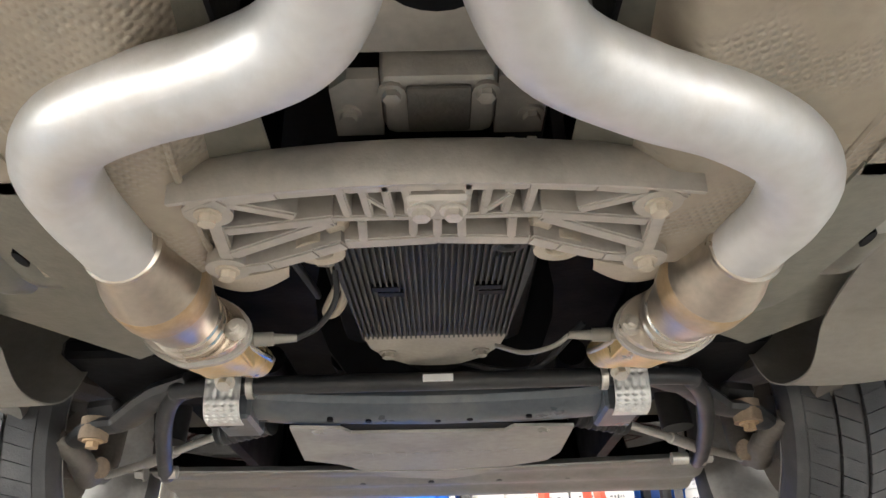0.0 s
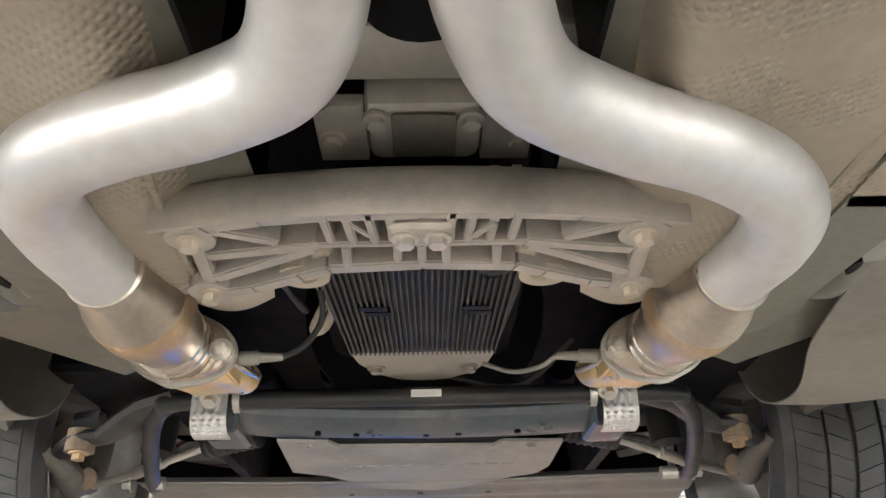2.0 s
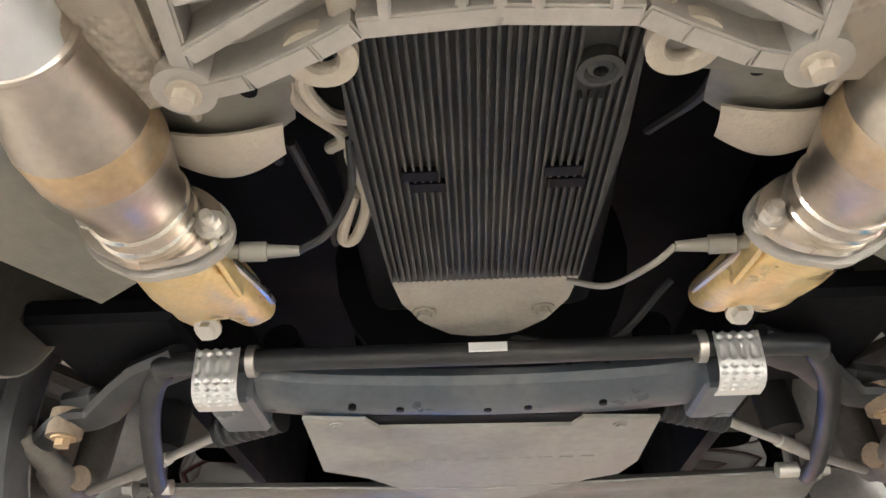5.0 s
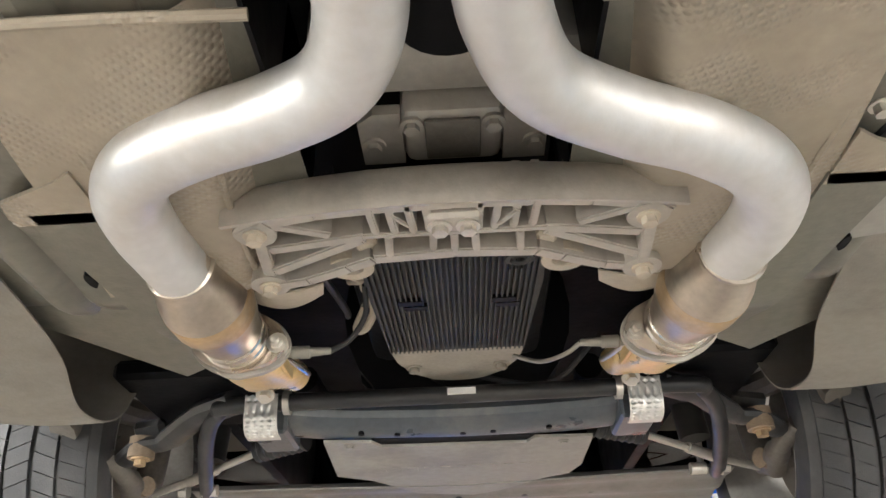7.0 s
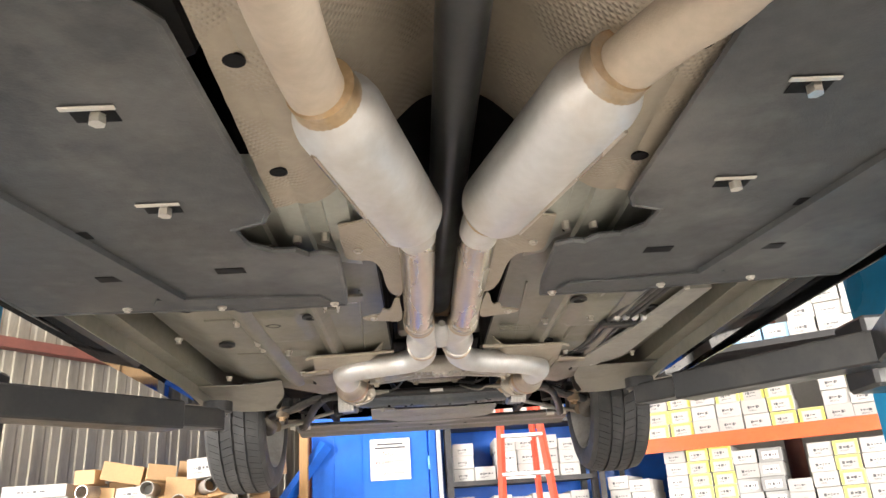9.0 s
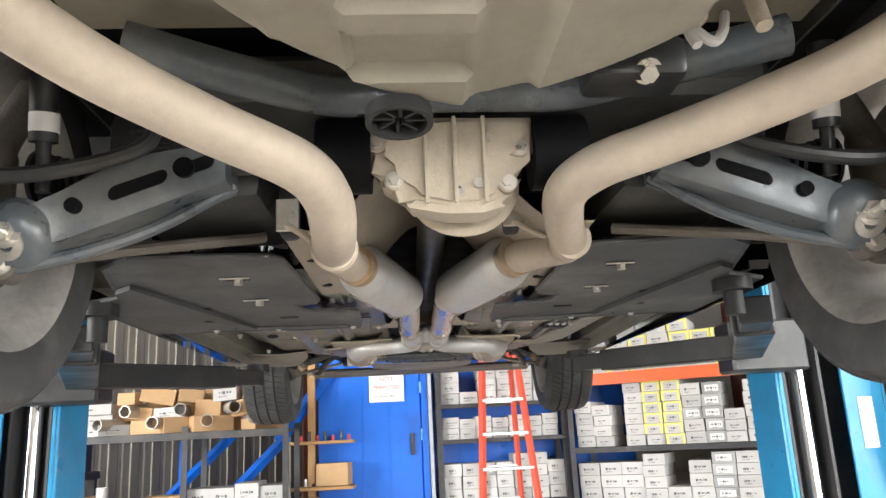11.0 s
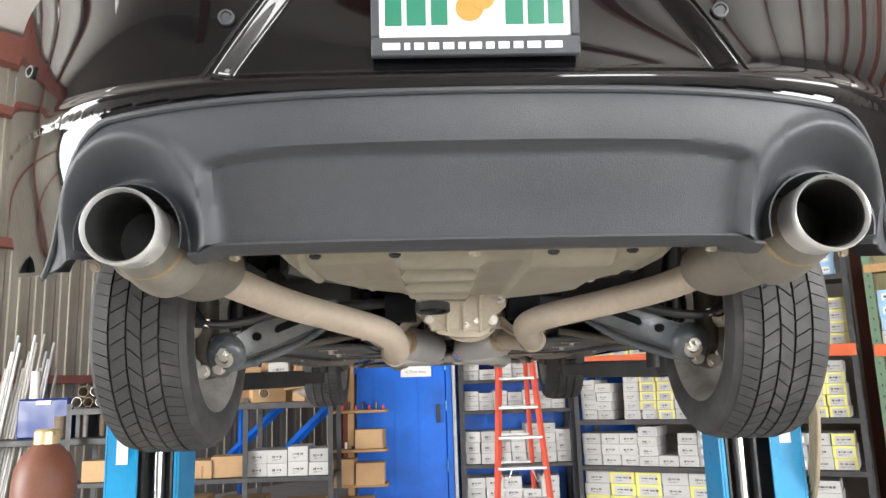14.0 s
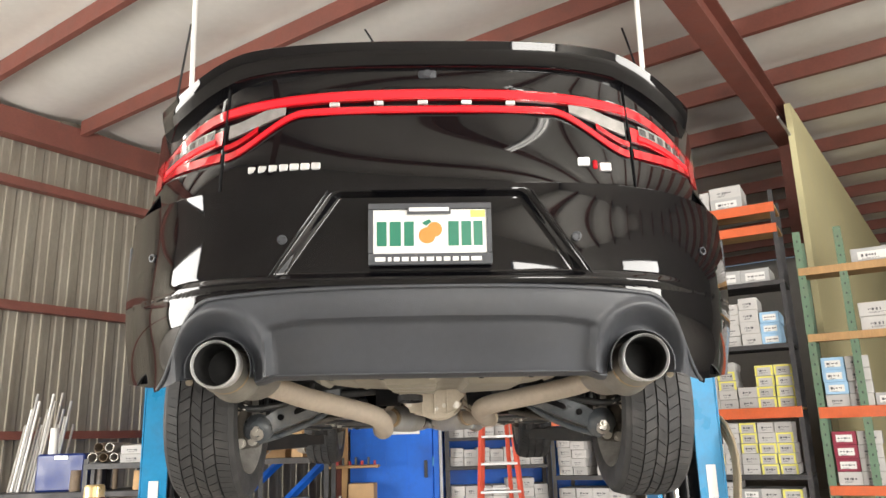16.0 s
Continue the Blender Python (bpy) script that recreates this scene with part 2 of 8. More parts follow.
def emboss(m, scale, strength=0.5, patchy=True):
    """Adds rows of stamped dimples to a material's relief, in patches."""
    nt = m.node_tree
    b = nt.nodes["Principled BSDF"]
    vo = nt.nodes.new("ShaderNodeTexVoronoi")
    vo.voronoi_dimensions = "2D"
    vo.inputs["Scale"].default_value, vo.inputs["Randomness"].default_value = scale, 0.0
    co = nt.nodes.new("ShaderNodeTexCoord")
    mp = nt.nodes.new("ShaderNodeMapping")
    mp.inputs["Rotation"].default_value = (0, 0, 0.5)
    nt.links.new(co.outputs["Object"], mp.inputs[0])
    nt.links.new(mp.outputs[0], vo.inputs["Vector"])
    dome = nt.nodes.new("ShaderNodeMapRange")
    dome.interpolation_type = "SMOOTHSTEP"
    dome.inputs[1].default_value, dome.inputs[2].default_value, dome.inputs[3].default_value, dome.inputs[4].default_value = 0.1, 0.5, 1.0, 0.0
    nt.links.new(vo.outputs["Distance"], dome.inputs[0])
    height = dome.outputs[0]
    if patchy:
        pn = nt.nodes.new("ShaderNodeTexNoise")
        pn.inputs["Scale"].default_value, pn.inputs["Detail"].default_value = 9.0, 1
        nt.links.new(co.outputs["Object"], pn.inputs[0])
        pr = nt.nodes.new("ShaderNodeMapRange")
        pr.inputs[1].default_value, pr.inputs[2].default_value = 0.44, 0.56
        nt.links.new(pn.outputs[0], pr.inputs[0])
        mu = nt.nodes.new("ShaderNodeMath")
        mu.operation = "MULTIPLY"
        nt.links.new(height, mu.inputs[0])
        nt.links.new(pr.outputs[0], mu.inputs[1])
        height = mu.outputs[0]
    bp = nt.nodes.new("ShaderNodeBump")
    bp.inputs["Strength"].default_value, bp.inputs["Distance"].default_value = strength, 0.0016
    nt.links.new(height, bp.inputs["Height"])
    if b.inputs["Normal"].links:
        nt.links.new(b.inputs["Normal"].links[0].from_socket, bp.inputs["Normal"])
    nt.links.new(bp.outputs[0], b.inputs["Normal"])


emboss(SHIELD, 130, 0.8)
FOIL = mat("silver_embossed_foil", (0.70, 0.69, 0.67), 0.4, 0.7, 0.08, 40, 0.1, 300)
ARCH_GREY = mat("dusty_dark_arch", (0.035, 0.035, 0.034), 0.55, 0.0, 0.35, 9, 0.2, 120, (0.10, 0.095, 0.085), 0.6)


# ---- mesh helpers ----
def part(name, bm, material, parent=None, label="", smooth=35):
    me = bpy.data.meshes.new(name)
    bm.normal_update()
    if smooth:
        for f in bm.faces:
            f.smooth = True
        lim = radians(smooth)
        for e in bm.edges:
            if len(e.link_faces) == 2 and e.calc_face_angle(0) > lim:
                e.smooth = False
    bm.to_mesh(me)
    bm.free()
    for m in material if isinstance(material, (list, tuple)) else [material]:
        me.materials.append(m)
    ob = new(name, me)
    if parent:
        ob.parent = parent
    return tagged(ob, label)


def thing(name, label, category, group="", kind="", at=None):
    ob = new(name)
    ob.empty_display_size = 0.1
    if at is not None:
        ob.matrix_world = at
    return tagged(ob, label, category, group, kind)


def box(bm, lo, hi, bevel=0.0, m=None, mi=0, seg=1):
    vs = [bm.verts.new((x, y, z)) for x in (lo[0], hi[0]) for y in (lo[1], hi[1]) for z in (lo[2], hi[2])]
    fs = [bm.faces.new([vs[i] for i in q]) for q in ((0, 1, 3, 2), (4, 6, 7, 5), (0, 4, 5, 1), (2, 3, 7, 6), (0, 2, 6, 4), (1, 5, 7, 3))]
    for f in fs:
        f.material_index = mi
    if bevel:
        es = list({e for f in fs for e in f.edges})
        r = bmesh.ops.bevel(bm, geom=es, offset=bevel, segments=seg, affect="EDGES", profile=0.5)
        vs = list({v for f in r["faces"] for v in f.verts} | {v for v in vs if v.is_valid})
    if m is not None:
        for v in vs:
            if v.is_valid:
                v.co = m @ v.co
    return vs


def spline(pts, n=6):
    """Points along a smooth curve through pts."""
    P = [Vector(p) for p in pts]
    P = [P[0] * 2 - P[1], *P, P[-1] * 2 - P[-2]]
    out = []
    for i in range(1, len(P) - 2):
        a, b, c, d = P[i - 1:i + 3]
        for k in range(n):
            t = k / n
            out.append(0.5 * (2 * b + (c - a) * t + (2 * a - 5 * b + 4 * c - d) * t * t + (3 * b - a - 3 * c + d) * t ** 3))
    out.append(P[-2])
    return out


def tube(bm, path, r, sides=16, cap=True, mi=0, flat=None):
    """A round bar or pipe along path; r: one radius, or one for each point; flat: stretch across the second axis."""
    path = [Vector(p) for p in path]
    rs = r if isinstance(r, (list, tuple)) else [r] * len(path)
    up = None
    rings = []
    for i, p in enumerate(path):
        d = (path[min(i + 1, len(path) - 1)] - path[max(i - 1, 0)]).normalized()
        if up is None:
            up = Vector((0, 0, 1)) if abs(d.z) < 0.9 else Vector((1, 0, 0))
        side = d.cross(up).normalized()
        up = side.cross(d).normalized()
        rings.append([bm.verts.new(p + (side * math.cos(a) + up * math.sin(a) * (flat or 1)) * rs[i]) for a in (2 * math.pi * k / sides for k in range(sides))])
    for a, b in zip(rings, rings[1:]):
        for k in range(sides):
            f = bm.faces.new((a[k], a[(k + 1) % sides], b[(k + 1) % sides], b[k]))
            f.material_index = mi
    if cap:
        for ring in (rings[0][::-1], rings[-1]):
            f = bm.faces.new(ring)
            f.material_index = mi
    return rings


def prism(bm, poly, z0, z1, m=None, mi=0):
    """A flat outline in x and y, standing from z0 to z1."""
    lo = [bm.verts.new((x, y, z0)) for x, y in poly]
    hi = [bm.verts.new((x, y, z1)) for x, y in poly]
    n = len(poly)
    fs = [bm.faces.new(lo[::-1]), bm.faces.new(hi)]
    fs += [bm.faces.new((lo[i], lo[(i + 1) % n], hi[(i + 1) % n], hi[i])) for i in range(n)]
    for f in fs:
        f.material_index = mi
    bmesh.ops.recalc_face_normals(bm, faces=fs)
    if m is not None:
        for v in lo + hi:
            v.co = m @ v.co
    return fs


def ring_solid(bm, profile, m, sides=24, mi=0, closed=True):
    """A lathe: profile points (radius, along) turned about the x axis, then set at m."""
    rings = []
    for r, a in profile:
        rings.append([bm.verts.new(m @ Vector((a, r * math.cos(2 * math.pi * k / sides), r * math.sin(2 * math.pi * k / sides)))) for k in range(sides)])
    pairs = list(zip(rings, rings[1:]))
    if closed:
        pairs.append((rings[-1], rings[0]))
    for a, b in pairs:
        for k in range(sides):
            bm.faces.new((a[k], a[(k + 1) % sides], b[(k + 1) % sides], b[k])).material_index = mi
    bmesh.ops.recalc_face_normals(bm, faces=bm.faces[:])


def bolt(bm, p, r=0.009, h=0.008, axis=(0, 0, -1), washer=True):
    """A hexagon head with its washer at p, standing out along axis."""
    q = Vector(axis).to_track_quat("Z", "Y").to_matrix().to_4x4()
    m = Matrix.Translation(p) @ q
    hexa = [(r * math.cos(math.pi / 3 * k), r * math.sin(math.pi / 3 * k)) for k in range(6)]
    prism(bm, hexa, 0, h, m)
    if washer:
        prism(bm, [(1.5 * r * math.cos(math.pi / 6 * k), 1.5 * r * math.sin(math.pi / 6 * k)) for k in range(12)], -0.002, 0.0025, m)


def sheet(bm, nx, ny, f):
    """A surface of nx by ny cells through f(u, v)."""
    g = [[bm.verts.new(f(i / nx, j / ny)) for j in range(ny + 1)] for i in range(nx + 1)]
    fs = []
    for i in range(nx):
        for j in range(ny):
            fs.append(bm.faces.new((g[i][j], g[i + 1][j], g[i + 1][j + 1], g[i][j + 1])))
    return g, fs


def thicken(bm, d):
    bmesh.ops.recalc_face_normals(bm, faces=bm.faces[:])
    bmesh.ops.solidify(bm, geom=bm.faces[:], thickness=d)


def BM():
    return bmesh.new()


def step(a, b, x):
    t = max(0.0, min(1.0, (x - a) / (b - a)))
    return t * t * (3 - 2 * t)

# ---- the building ----
def slab(name, lo, hi, material, kind="structure", m=BUILDING, label="", category="", bevel=0.0):
    bm = BM()
    box(bm, lo, hi, bevel)
    ob = part(name, bm, material, label=label, smooth=0)
    ob.matrix_world = m
    return tagged(ob, label, category, kind=kind)


U0, U1, V0, V1, ROOF = -6.1, 12.0, -9.0, 16.5, 5.95
slab("floor", (U0 - 0.3, V0 - 6, -0.2), (U1 + 0.3, V1 + 0.3, 0.0), CONCRETE, label="stained grey concrete workshop floor", category="floor")

# corrugated sheet wall with girts and eave beam
def ribbed_wall(name, length, height, material):
    bm = BM()
    pitch, n = 0.305, int(length / 0.305)
    prof = []
    for i in range(n):
        s = i * pitch
        prof += [(s, 0), (s + 0.085, 0), (s + 0.105, -0.008), (s + 0.15, -0.008), (s + 0.17, 0), (s + 0.26, 0), (s + 0.268, 0.02), (s + 0.297, 0.02)]
    lo = [bm.verts.new((d, s, 0)) for s, d in prof]
    hi = [bm.verts.new((d, s, height)) for s, d in prof]
    for i in range(len(prof) - 1):
        bm.faces.new((lo[i], lo[i + 1], hi[i + 1], hi[i]))
    thicken(bm, 0.004)
    return part(name, bm, material, smooth=0)


wl = ribbed_wall("wall_west", V1 - V0, ROOF, WALL_TIN)
wl.matrix_world = BUILDING @ pose(U0, V0, 0)
tagged(wl, "weathered galvanised corrugated sheet wall", "wall", kind="structure")
for z, hgt in ((1.65, 0.1), (3.24, 0.11), (4.84, 0.11)):
    slab("wall_girt", (U0 + 0.035, V0, z - hgt / 2), (U0 + 0.17, V1, z + hgt / 2), PRIMER_RED, label="red-brown steel wall girt", category="girt")
slab("eave_beam", (U0 + 0.035, V0, 5.42), (U0 + 0.23, V1, 5.78), PRIMER_RED, label="red-brown steel eave beam", category="beam")
for v in (-6.0, 5.2, 12.0):
    bm = BM()
    box(bm, (U0 + 0.175, v - 0.1, 0), (U0 + 0.19, v + 0.1, 5.42))
    box(bm, (U0 + 0.37, v - 0.1, 0), (U0 + 0.385, v + 0.1, 5.42))
    box(bm, (U0 + 0.191, v - 0.008, 0), (U0 + 0.369, v + 0.008, 5.42))
    ob = part("steel_column", bm, PRIMER_RED, smooth=0)
    ob.matrix_world = BUILDING
    tagged(ob, "red-brown steel I-section wall column", "column", kind="structure")
# plain closing walls; the south end has the open left bay door and an added light opening
slab("wall_north", (U0, V1, 0), (U1, V1 + 0.2, ROOF), GREY_WALL, label="plain grey end wall", category="wall")
# gap in this unseen wall is added to let light in from the right
for n, (a, b) in enumerate(((V0, -4.2), (-0.2, V1))):
    slab("wall_east_%d" % (n + 1), (U1, a, 0), (U1 + 0.2, b, ROOF), GREY_WALL, label="plain grey unseen side wall beside an added light opening", category="wall")
slab("wall_east_top", (U1, -4.2, 4.6), (U1 + 0.2, -0.2, ROOF), GREY_WALL, label="plain grey unseen wall over an added light opening", category="wall")
for n, (a, b) in enumerate(((U0, -5.7), (-1.5, 8.6), (11.8, U1))):
    slab("wall_south_%d" % (n + 1), (a, V0 - 0.2, 0), (b, V0, 4.6), GREY_WALL, label="plain grey unseen wall beside the bay door and an added light opening", category="wall")
slab("wall_south_top", (U0, V0 - 0.2, 4.6), (U1, V0, ROOF), GREY_WALL, label="plain grey unseen wall over the bay door and an added light opening", category="wall")
slab("ground_outside", (-60, -80, -0.22), (60, V0 - 6, -0.02), CONCRETE, label="pale concrete yard outside", category="ground")

# roof: white faced insulation sagging between purlins
bm = BM()
def roof_f(u, v):
    vv = V0 + (V1 - V0) * v
    return (U0 + (U1 - U0) * u, vv, ROOF + 0.05 - 0.09 * abs(math.sin(math.pi * vv / 1.5)) + 0.015 * math.sin(9 * u + 3 * vv))
sheet(bm, 24, 150, roof_f)
thicken(bm, 0.05)
ob = part("ceiling", bm, ROOF_FACING)
ob.matrix_world = BUILDING
tagged(ob, "white faced roof insulation between purlins", "ceiling", kind="structure")
k = 0
vv = V0 + 1.5
while vv < V1:
    slab("roof_purlin", (U0 + 0.24, vv - 0.035, ROOF - 0.27), (U1, vv + 0.035, ROOF - 0.06), PRIMER_RED, label="red-brown steel roof purlin", category="purlin")
    vv += 1.5
# main frame girder on its column, with the yellow partition under it
bm = BM()
GU = 2.1
box(bm, (GU - 0.12, V0, 5.25), (GU + 0.12, V1, 5.275))
box(bm, (GU - 0.12, V0, 5.65), (GU + 0.12, V1, 5.675))
box(bm, (GU - 0.012, V0, 5.276), (GU + 0.012, V1, 5.649))
ob = part("roof_girder", bm, PRIMER_RED, smooth=0)
ob.matrix_world = BUILDING
tagged(ob, "red-brown steel roof girder", "girder", kind="structure")
for v in (5.7, -7.0):
    bm = BM()
    if v:
        box(bm, (GU - 0.11, v - 0.1, 0), (GU + 0.11, v - 0.088, 5.25))
        box(bm, (GU - 0.11, v + 0.088, 0), (GU + 0.11, v + 0.1, 5.25))
        box(bm, (GU - 0.01, v - 0.087, 0), (GU + 0.01, v + 0.087, 5.25))
    if v == -7.0:
        bm.free()
        continue
    ob = part("steel_column", bm, PRIMER_RED)
    ob.matrix_world = BUILDING
    tagged(ob, "red-brown steel post under the roof girder", "column", kind="structure")
slab("wall_partition", (GU + 0.125, 5.0, 0), (GU + 0.2, V1, 5.6), PALE_YELLOW, label="pale yellow boarded partition wall", category="wall")
slab("electrical_conduit", (GU + 0.135, 4.3, 5.15), (GU + 0.16, 12, 5.18), ALU, label="thin metal conduit under the girder", category="conduit")

bm = BM(); tube(bm, [(3.25, 3.15, 0), (3.25, 3.15, 5.7)], 0.075, 20)
tagged(part("steel_column", bm, PRIMER_RED), "round red-brown steel post behind the racks", "column", kind="structure")
for n, pts in enumerate((((-2.45, 0.9, 5.85), (-2.75, 1.4, 5.0), (-3.0, 2.0, 4.3)), ((-0.6, 1.0, 5.8), (-0.2, 1.6, 5.45), (0.6, 1.7, 5.5)), ((2.2, 1.0, 5.75), (2.6, 1.6, 5.3), (3.2, 2.2, 5.1)))):
    bm = BM(); tube(bm, spline(pts), 0.012, 6)
    tagged(part("roof_cable", bm, BLACK_RUBBER), "thin black cable slung under the roof", "cable", kind="structure")
# strip lamp under the roof
lamp = thing("strip_light", "white enamelled fluorescent strip light hung under the roof", "strip light")
bm = BM(); box(bm, (-0.08, -1.22, 0), (0.08, 1.22, 0.07), 0.01); part("housing", bm, WHITE_PAINT, lamp)
for dx in (-0.045, 0.045):
    bm = BM(); tube(bm, [(dx, -1.18, -0.02), (dx, 1.18, -0.02)], 0.018, 10); part("lamp_tube", bm, glow("lit_tube", (1, 0.97, 0.9), 14.0), lamp)
lamp.matrix_world = BUILDING @ pose(-3.6, 1.2, 5.3)
for uu, v2 in ((-3.6, -4.5), (5.5, 1.2), (5.5, -4.5), (-0.8, -6.5)):
    copy_thing(lamp, BUILDING @ pose(uu, v2, 5.3))

# area lamps: daylight at the left bay door, and two added ones
area_lamp("bay_door_daylight", BUILDING @ pose(-3.6, V0 + 0.05, 2.3, 90, 0, 0), 4.1, 4.4, 1750, (1.0, 0.96, 0.89))
# added lamp, no such source known: brightens the underside from behind
area_lamp("bay_door_daylight", BUILDING @ pose(10.2, V0 + 0.05, 2.3, 90, 0, 0), 3.1, 4.4, 1500, (1.0, 0.96, 0.89))
# added lamp in the east wall, brightens the right side of the pipes
area_lamp("bay_door_daylight", BUILDING @ pose(U1 - 0.05, -2.2, 2.3, 90, 0, 90), 3.9, 4.4, 1700, (1.0, 0.96, 0.89))


# ---- shelves and their load ----
CARTONS = {}


def carton_mesh(w, d, h, kind):
    key = (w, d, h, kind)
    if key not in CARTONS:
        bm = BM()
        box(bm, (-w / 2, 0, 0), (w / 2, d, h), 0.003)
        base = {"white": WHITE_CARD, "yellow": WHITE_CARD, "grey": GREY_CARD, "blue": BLUE_CARD, "black": BLACK_CARD, "brown": BROWN_CARD, "maroon": MAROON_CARD}[kind]
        y = -0.0015
        rng = random.Random(int(w * 1000 + h * 10000) + len(kind))
        def bar(x0, x1, z0, z1, mi):
            q = [bm.verts.new(p) for p in ((x0, y, z0), (x1, y, z0), (x1, y, z1), (x0, y, z1))]
            bm.faces.new(q).material_index = mi
        if kind == "yellow":
            bar(-w / 2 + 0.003, w / 2 - 0.003, h * 0.80, h - 0.003, 2)
            bar(-w / 2 + 0.003, -w * 0.36, 0.003, h * 0.80, 2)
            bar(w * 0.36, w / 2 - 0.003, 0.003, h * 0.80, 2)
        if kind in ("grey", "blue", "black", "maroon"):
            bar(-w * 0.34, w * 0.34, h * 0.2, h * 0.75, 3)
            y = -0.0025
        if kind != "brown":
            x = -0.26 * w
            for i in range(5):
                ww = w * rng.choice((0.03, 0.05, 0.08, 0.11))
                hh = h * rng.choice((0.05, 0.08, 0.12))
                bar(x, x + ww, h * 0.5 - hh, h * 0.5 + hh * 0.6, 1)
                x += ww + w * rng.choice((0.02, 0.05))
            bar(-w * 0.25, w * rng.uniform(0.0, 0.2), h * 0.26, h * 0.285, 1)
            bar(-w * 0.25, w * rng.uniform(-0.1, 0.1), h * 0.20, h * 0.22, 1)
        me = bpy.data.meshes.new("carton")
        bm.to_mesh(me)
        bm.free()
        for m in (base, INK, YELLOW, WHITE_PAINT):
            me.materials.append(m)
        CARTONS[key] = me
    return CARTONS[key]


CARTON_WORDS = {"white": "white printed cardboard parts carton on a shelf", "yellow": "white carton with a bright yellow band on a shelf", "grey": "grey printed carton stacked on a shelf",
                "blue": "pale blue carton with white label on a shelf", "black": "black carton with white label on a shelf", "brown": "brown cardboard carton on a shelf", "maroon": "dark red carton with white label on a shelf"}


def carton(m, w, d, h, kind, group):
    ob = new("carton", carton_mesh(w, d, h, kind))
    ob.matrix_world = m
    return tagged(ob, CARTON_WORDS[kind], "carton", group)


STOCK = bmesh.new()
STOCK_MATS = [WHITE_CARD, INK, YELLOW, WHITE_PAINT, GREY_CARD, BLUE_CARD, BLACK_CARD, BROWN_CARD, MAROON_CARD]


def stock(m, me):
    """Adds a carton to the joined stock."""
    n0, f0 = len(STOCK.verts), len(STOCK.faces)
    STOCK.from_mesh(me)
    STOCK.verts.ensure_lookup_table()
    STOCK.faces.ensure_lookup_table()
    for v in STOCK.verts[n0:]:
        v.co = m @ v.co
    for f in STOCK.faces[f0:]:
        f.material_index = STOCK_MATS.index(me.materials[f.material_index])


def load(m, x0, x1, z, top, w, d, h, kinds, group, rng, fill=0.92, far=False):
    """Stacks of cartons from x0 to x1 on a shelf at height z."""
    x = x0 + w / 2
    while x + w / 2 <= x1 + 0.01:
        ww = w
        kind = rng.choice(kinds)
        hh = round(h * rng.choice((1, 1, 0.9)), 3)
        zz = z
        while zz + hh <= top:
            if rng.random() > fill and zz > z:
                break
            if rng.random() < 0.18:
                kind = rng.choice(kinds)
            cm_ = m @ pose(x + rng.uniform(-0.006, 0.006), 0.03 + rng.uniform(0, 0.04), zz, 0, 0, rng.uniform(-1.5, 1.5))
            if far:
                stock(cm_, carton_mesh(ww - 0.006, d, hh - 0.002, kind))
            else:
                carton(cm_, ww - 0.006, d, hh - 0.002, kind, group)
            zz += hh
        x += ww


def rack(name, label, m, length, depth, levels, height, post_mat, posts, post_w=0.05):
    """levels: (z, thickness, material). Returns the rack at m."""
    rk = thing(name, label, "shelving rack")
    rk.matrix_world = m
    for x in posts:
        for y in (0.0, depth):
            bm = BM()
            box(bm, (x - post_w / 2, y - 0.02, 0), (x - post_w / 2 + 0.004, y + 0.05, height))
            box(bm, (x - post_w / 2, y - 0.024, 0), (x + post_w / 2, y - 0.0205, height))
            zz = 0.08
            while zz < height - 0.05:
                box(bm, (x - 0.006, y - 0.0265, zz), (x + 0.006, y - 0.0245, zz + 0.022), mi=1)
                zz += 0.10
            part("upright", bm, [post_mat, BLACK_CARD], rk, smooth=0)
    for z, th, mt in levels:
        bm = BM()
        box(bm, (0, -0.03, z - th), (length, -0.005, z), 0.003)
        part("shelf_beam", bm, mt, rk, smooth=0)
        bm = BM()
        box(bm, (0, 0.0, z - 0.025), (length, depth, z - 0.004))
        part("shelf_deck", bm, WOOD if th > 0.07 else RACK_BLACK, rk, smooth=0)
    return rk


rng = random.Random(7)
MR = pose(1.42, 2.80, 0, 0, 0, -30)
rack("pallet_rack", "tall black shelving rack with orange beams, full of cartons", MR, 2.74, 0.6,
     ((0.12, 0.05, RACK_BLACK), (0.54, 0.05, RACK_BLACK), (1.01, 0.05, RACK_BLACK), (1.68, 0.11, RACK_ORANGE), (2.33, 0.05, RACK_BLACK), (3.0, 0.05, RACK_BLACK), (3.62, 0.1, RACK_ORANGE), (3.86, 0.11, RACK_ORANGE)), 4.0, RACK_BLACK, (0.02, 2.72))
WY = ("yellow", "yellow", "white", "white", "white")
load(MR, 0.04, 2.7, 0.12, 0.5, 0.27, 0.45, 0.12, ("white", "white", "yellow"), "cartons on the pallet rack", rng, far=True)
load(MR, 0.04, 2.7, 0.54, 0.95, 0.20, 0.45, 0.11, ("white", "white", "white", "grey", "white", "white", "yellow"), "cartons on the pallet rack", rng)
load(MR, 0.04, 0.5, 1.01, 1.45, 0.175, 0.45, 0.105, WY, "cartons on the pallet rack", rng)
load(MR, 0.52, 2.7, 1.01, 1.58, 0.175, 0.45, 0.105, ("white", "yellow", "white", "yellow", "white", "grey", "white", "white"), "cartons on the pallet rack", rng, 0.97)
load(MR, 0.04, 2.7, 1.68, 2.2, 0.19, 0.45, 0.11, WY, "cartons on the pallet rack", rng, 0.88)
load(MR, 0.04, 2.7, 2.33, 2.9, 0.2, 0.45, 0.13, ("white", "blue", "blue", "grey", "white"), "cartons on the pallet rack", rng, 0.85, far=True)
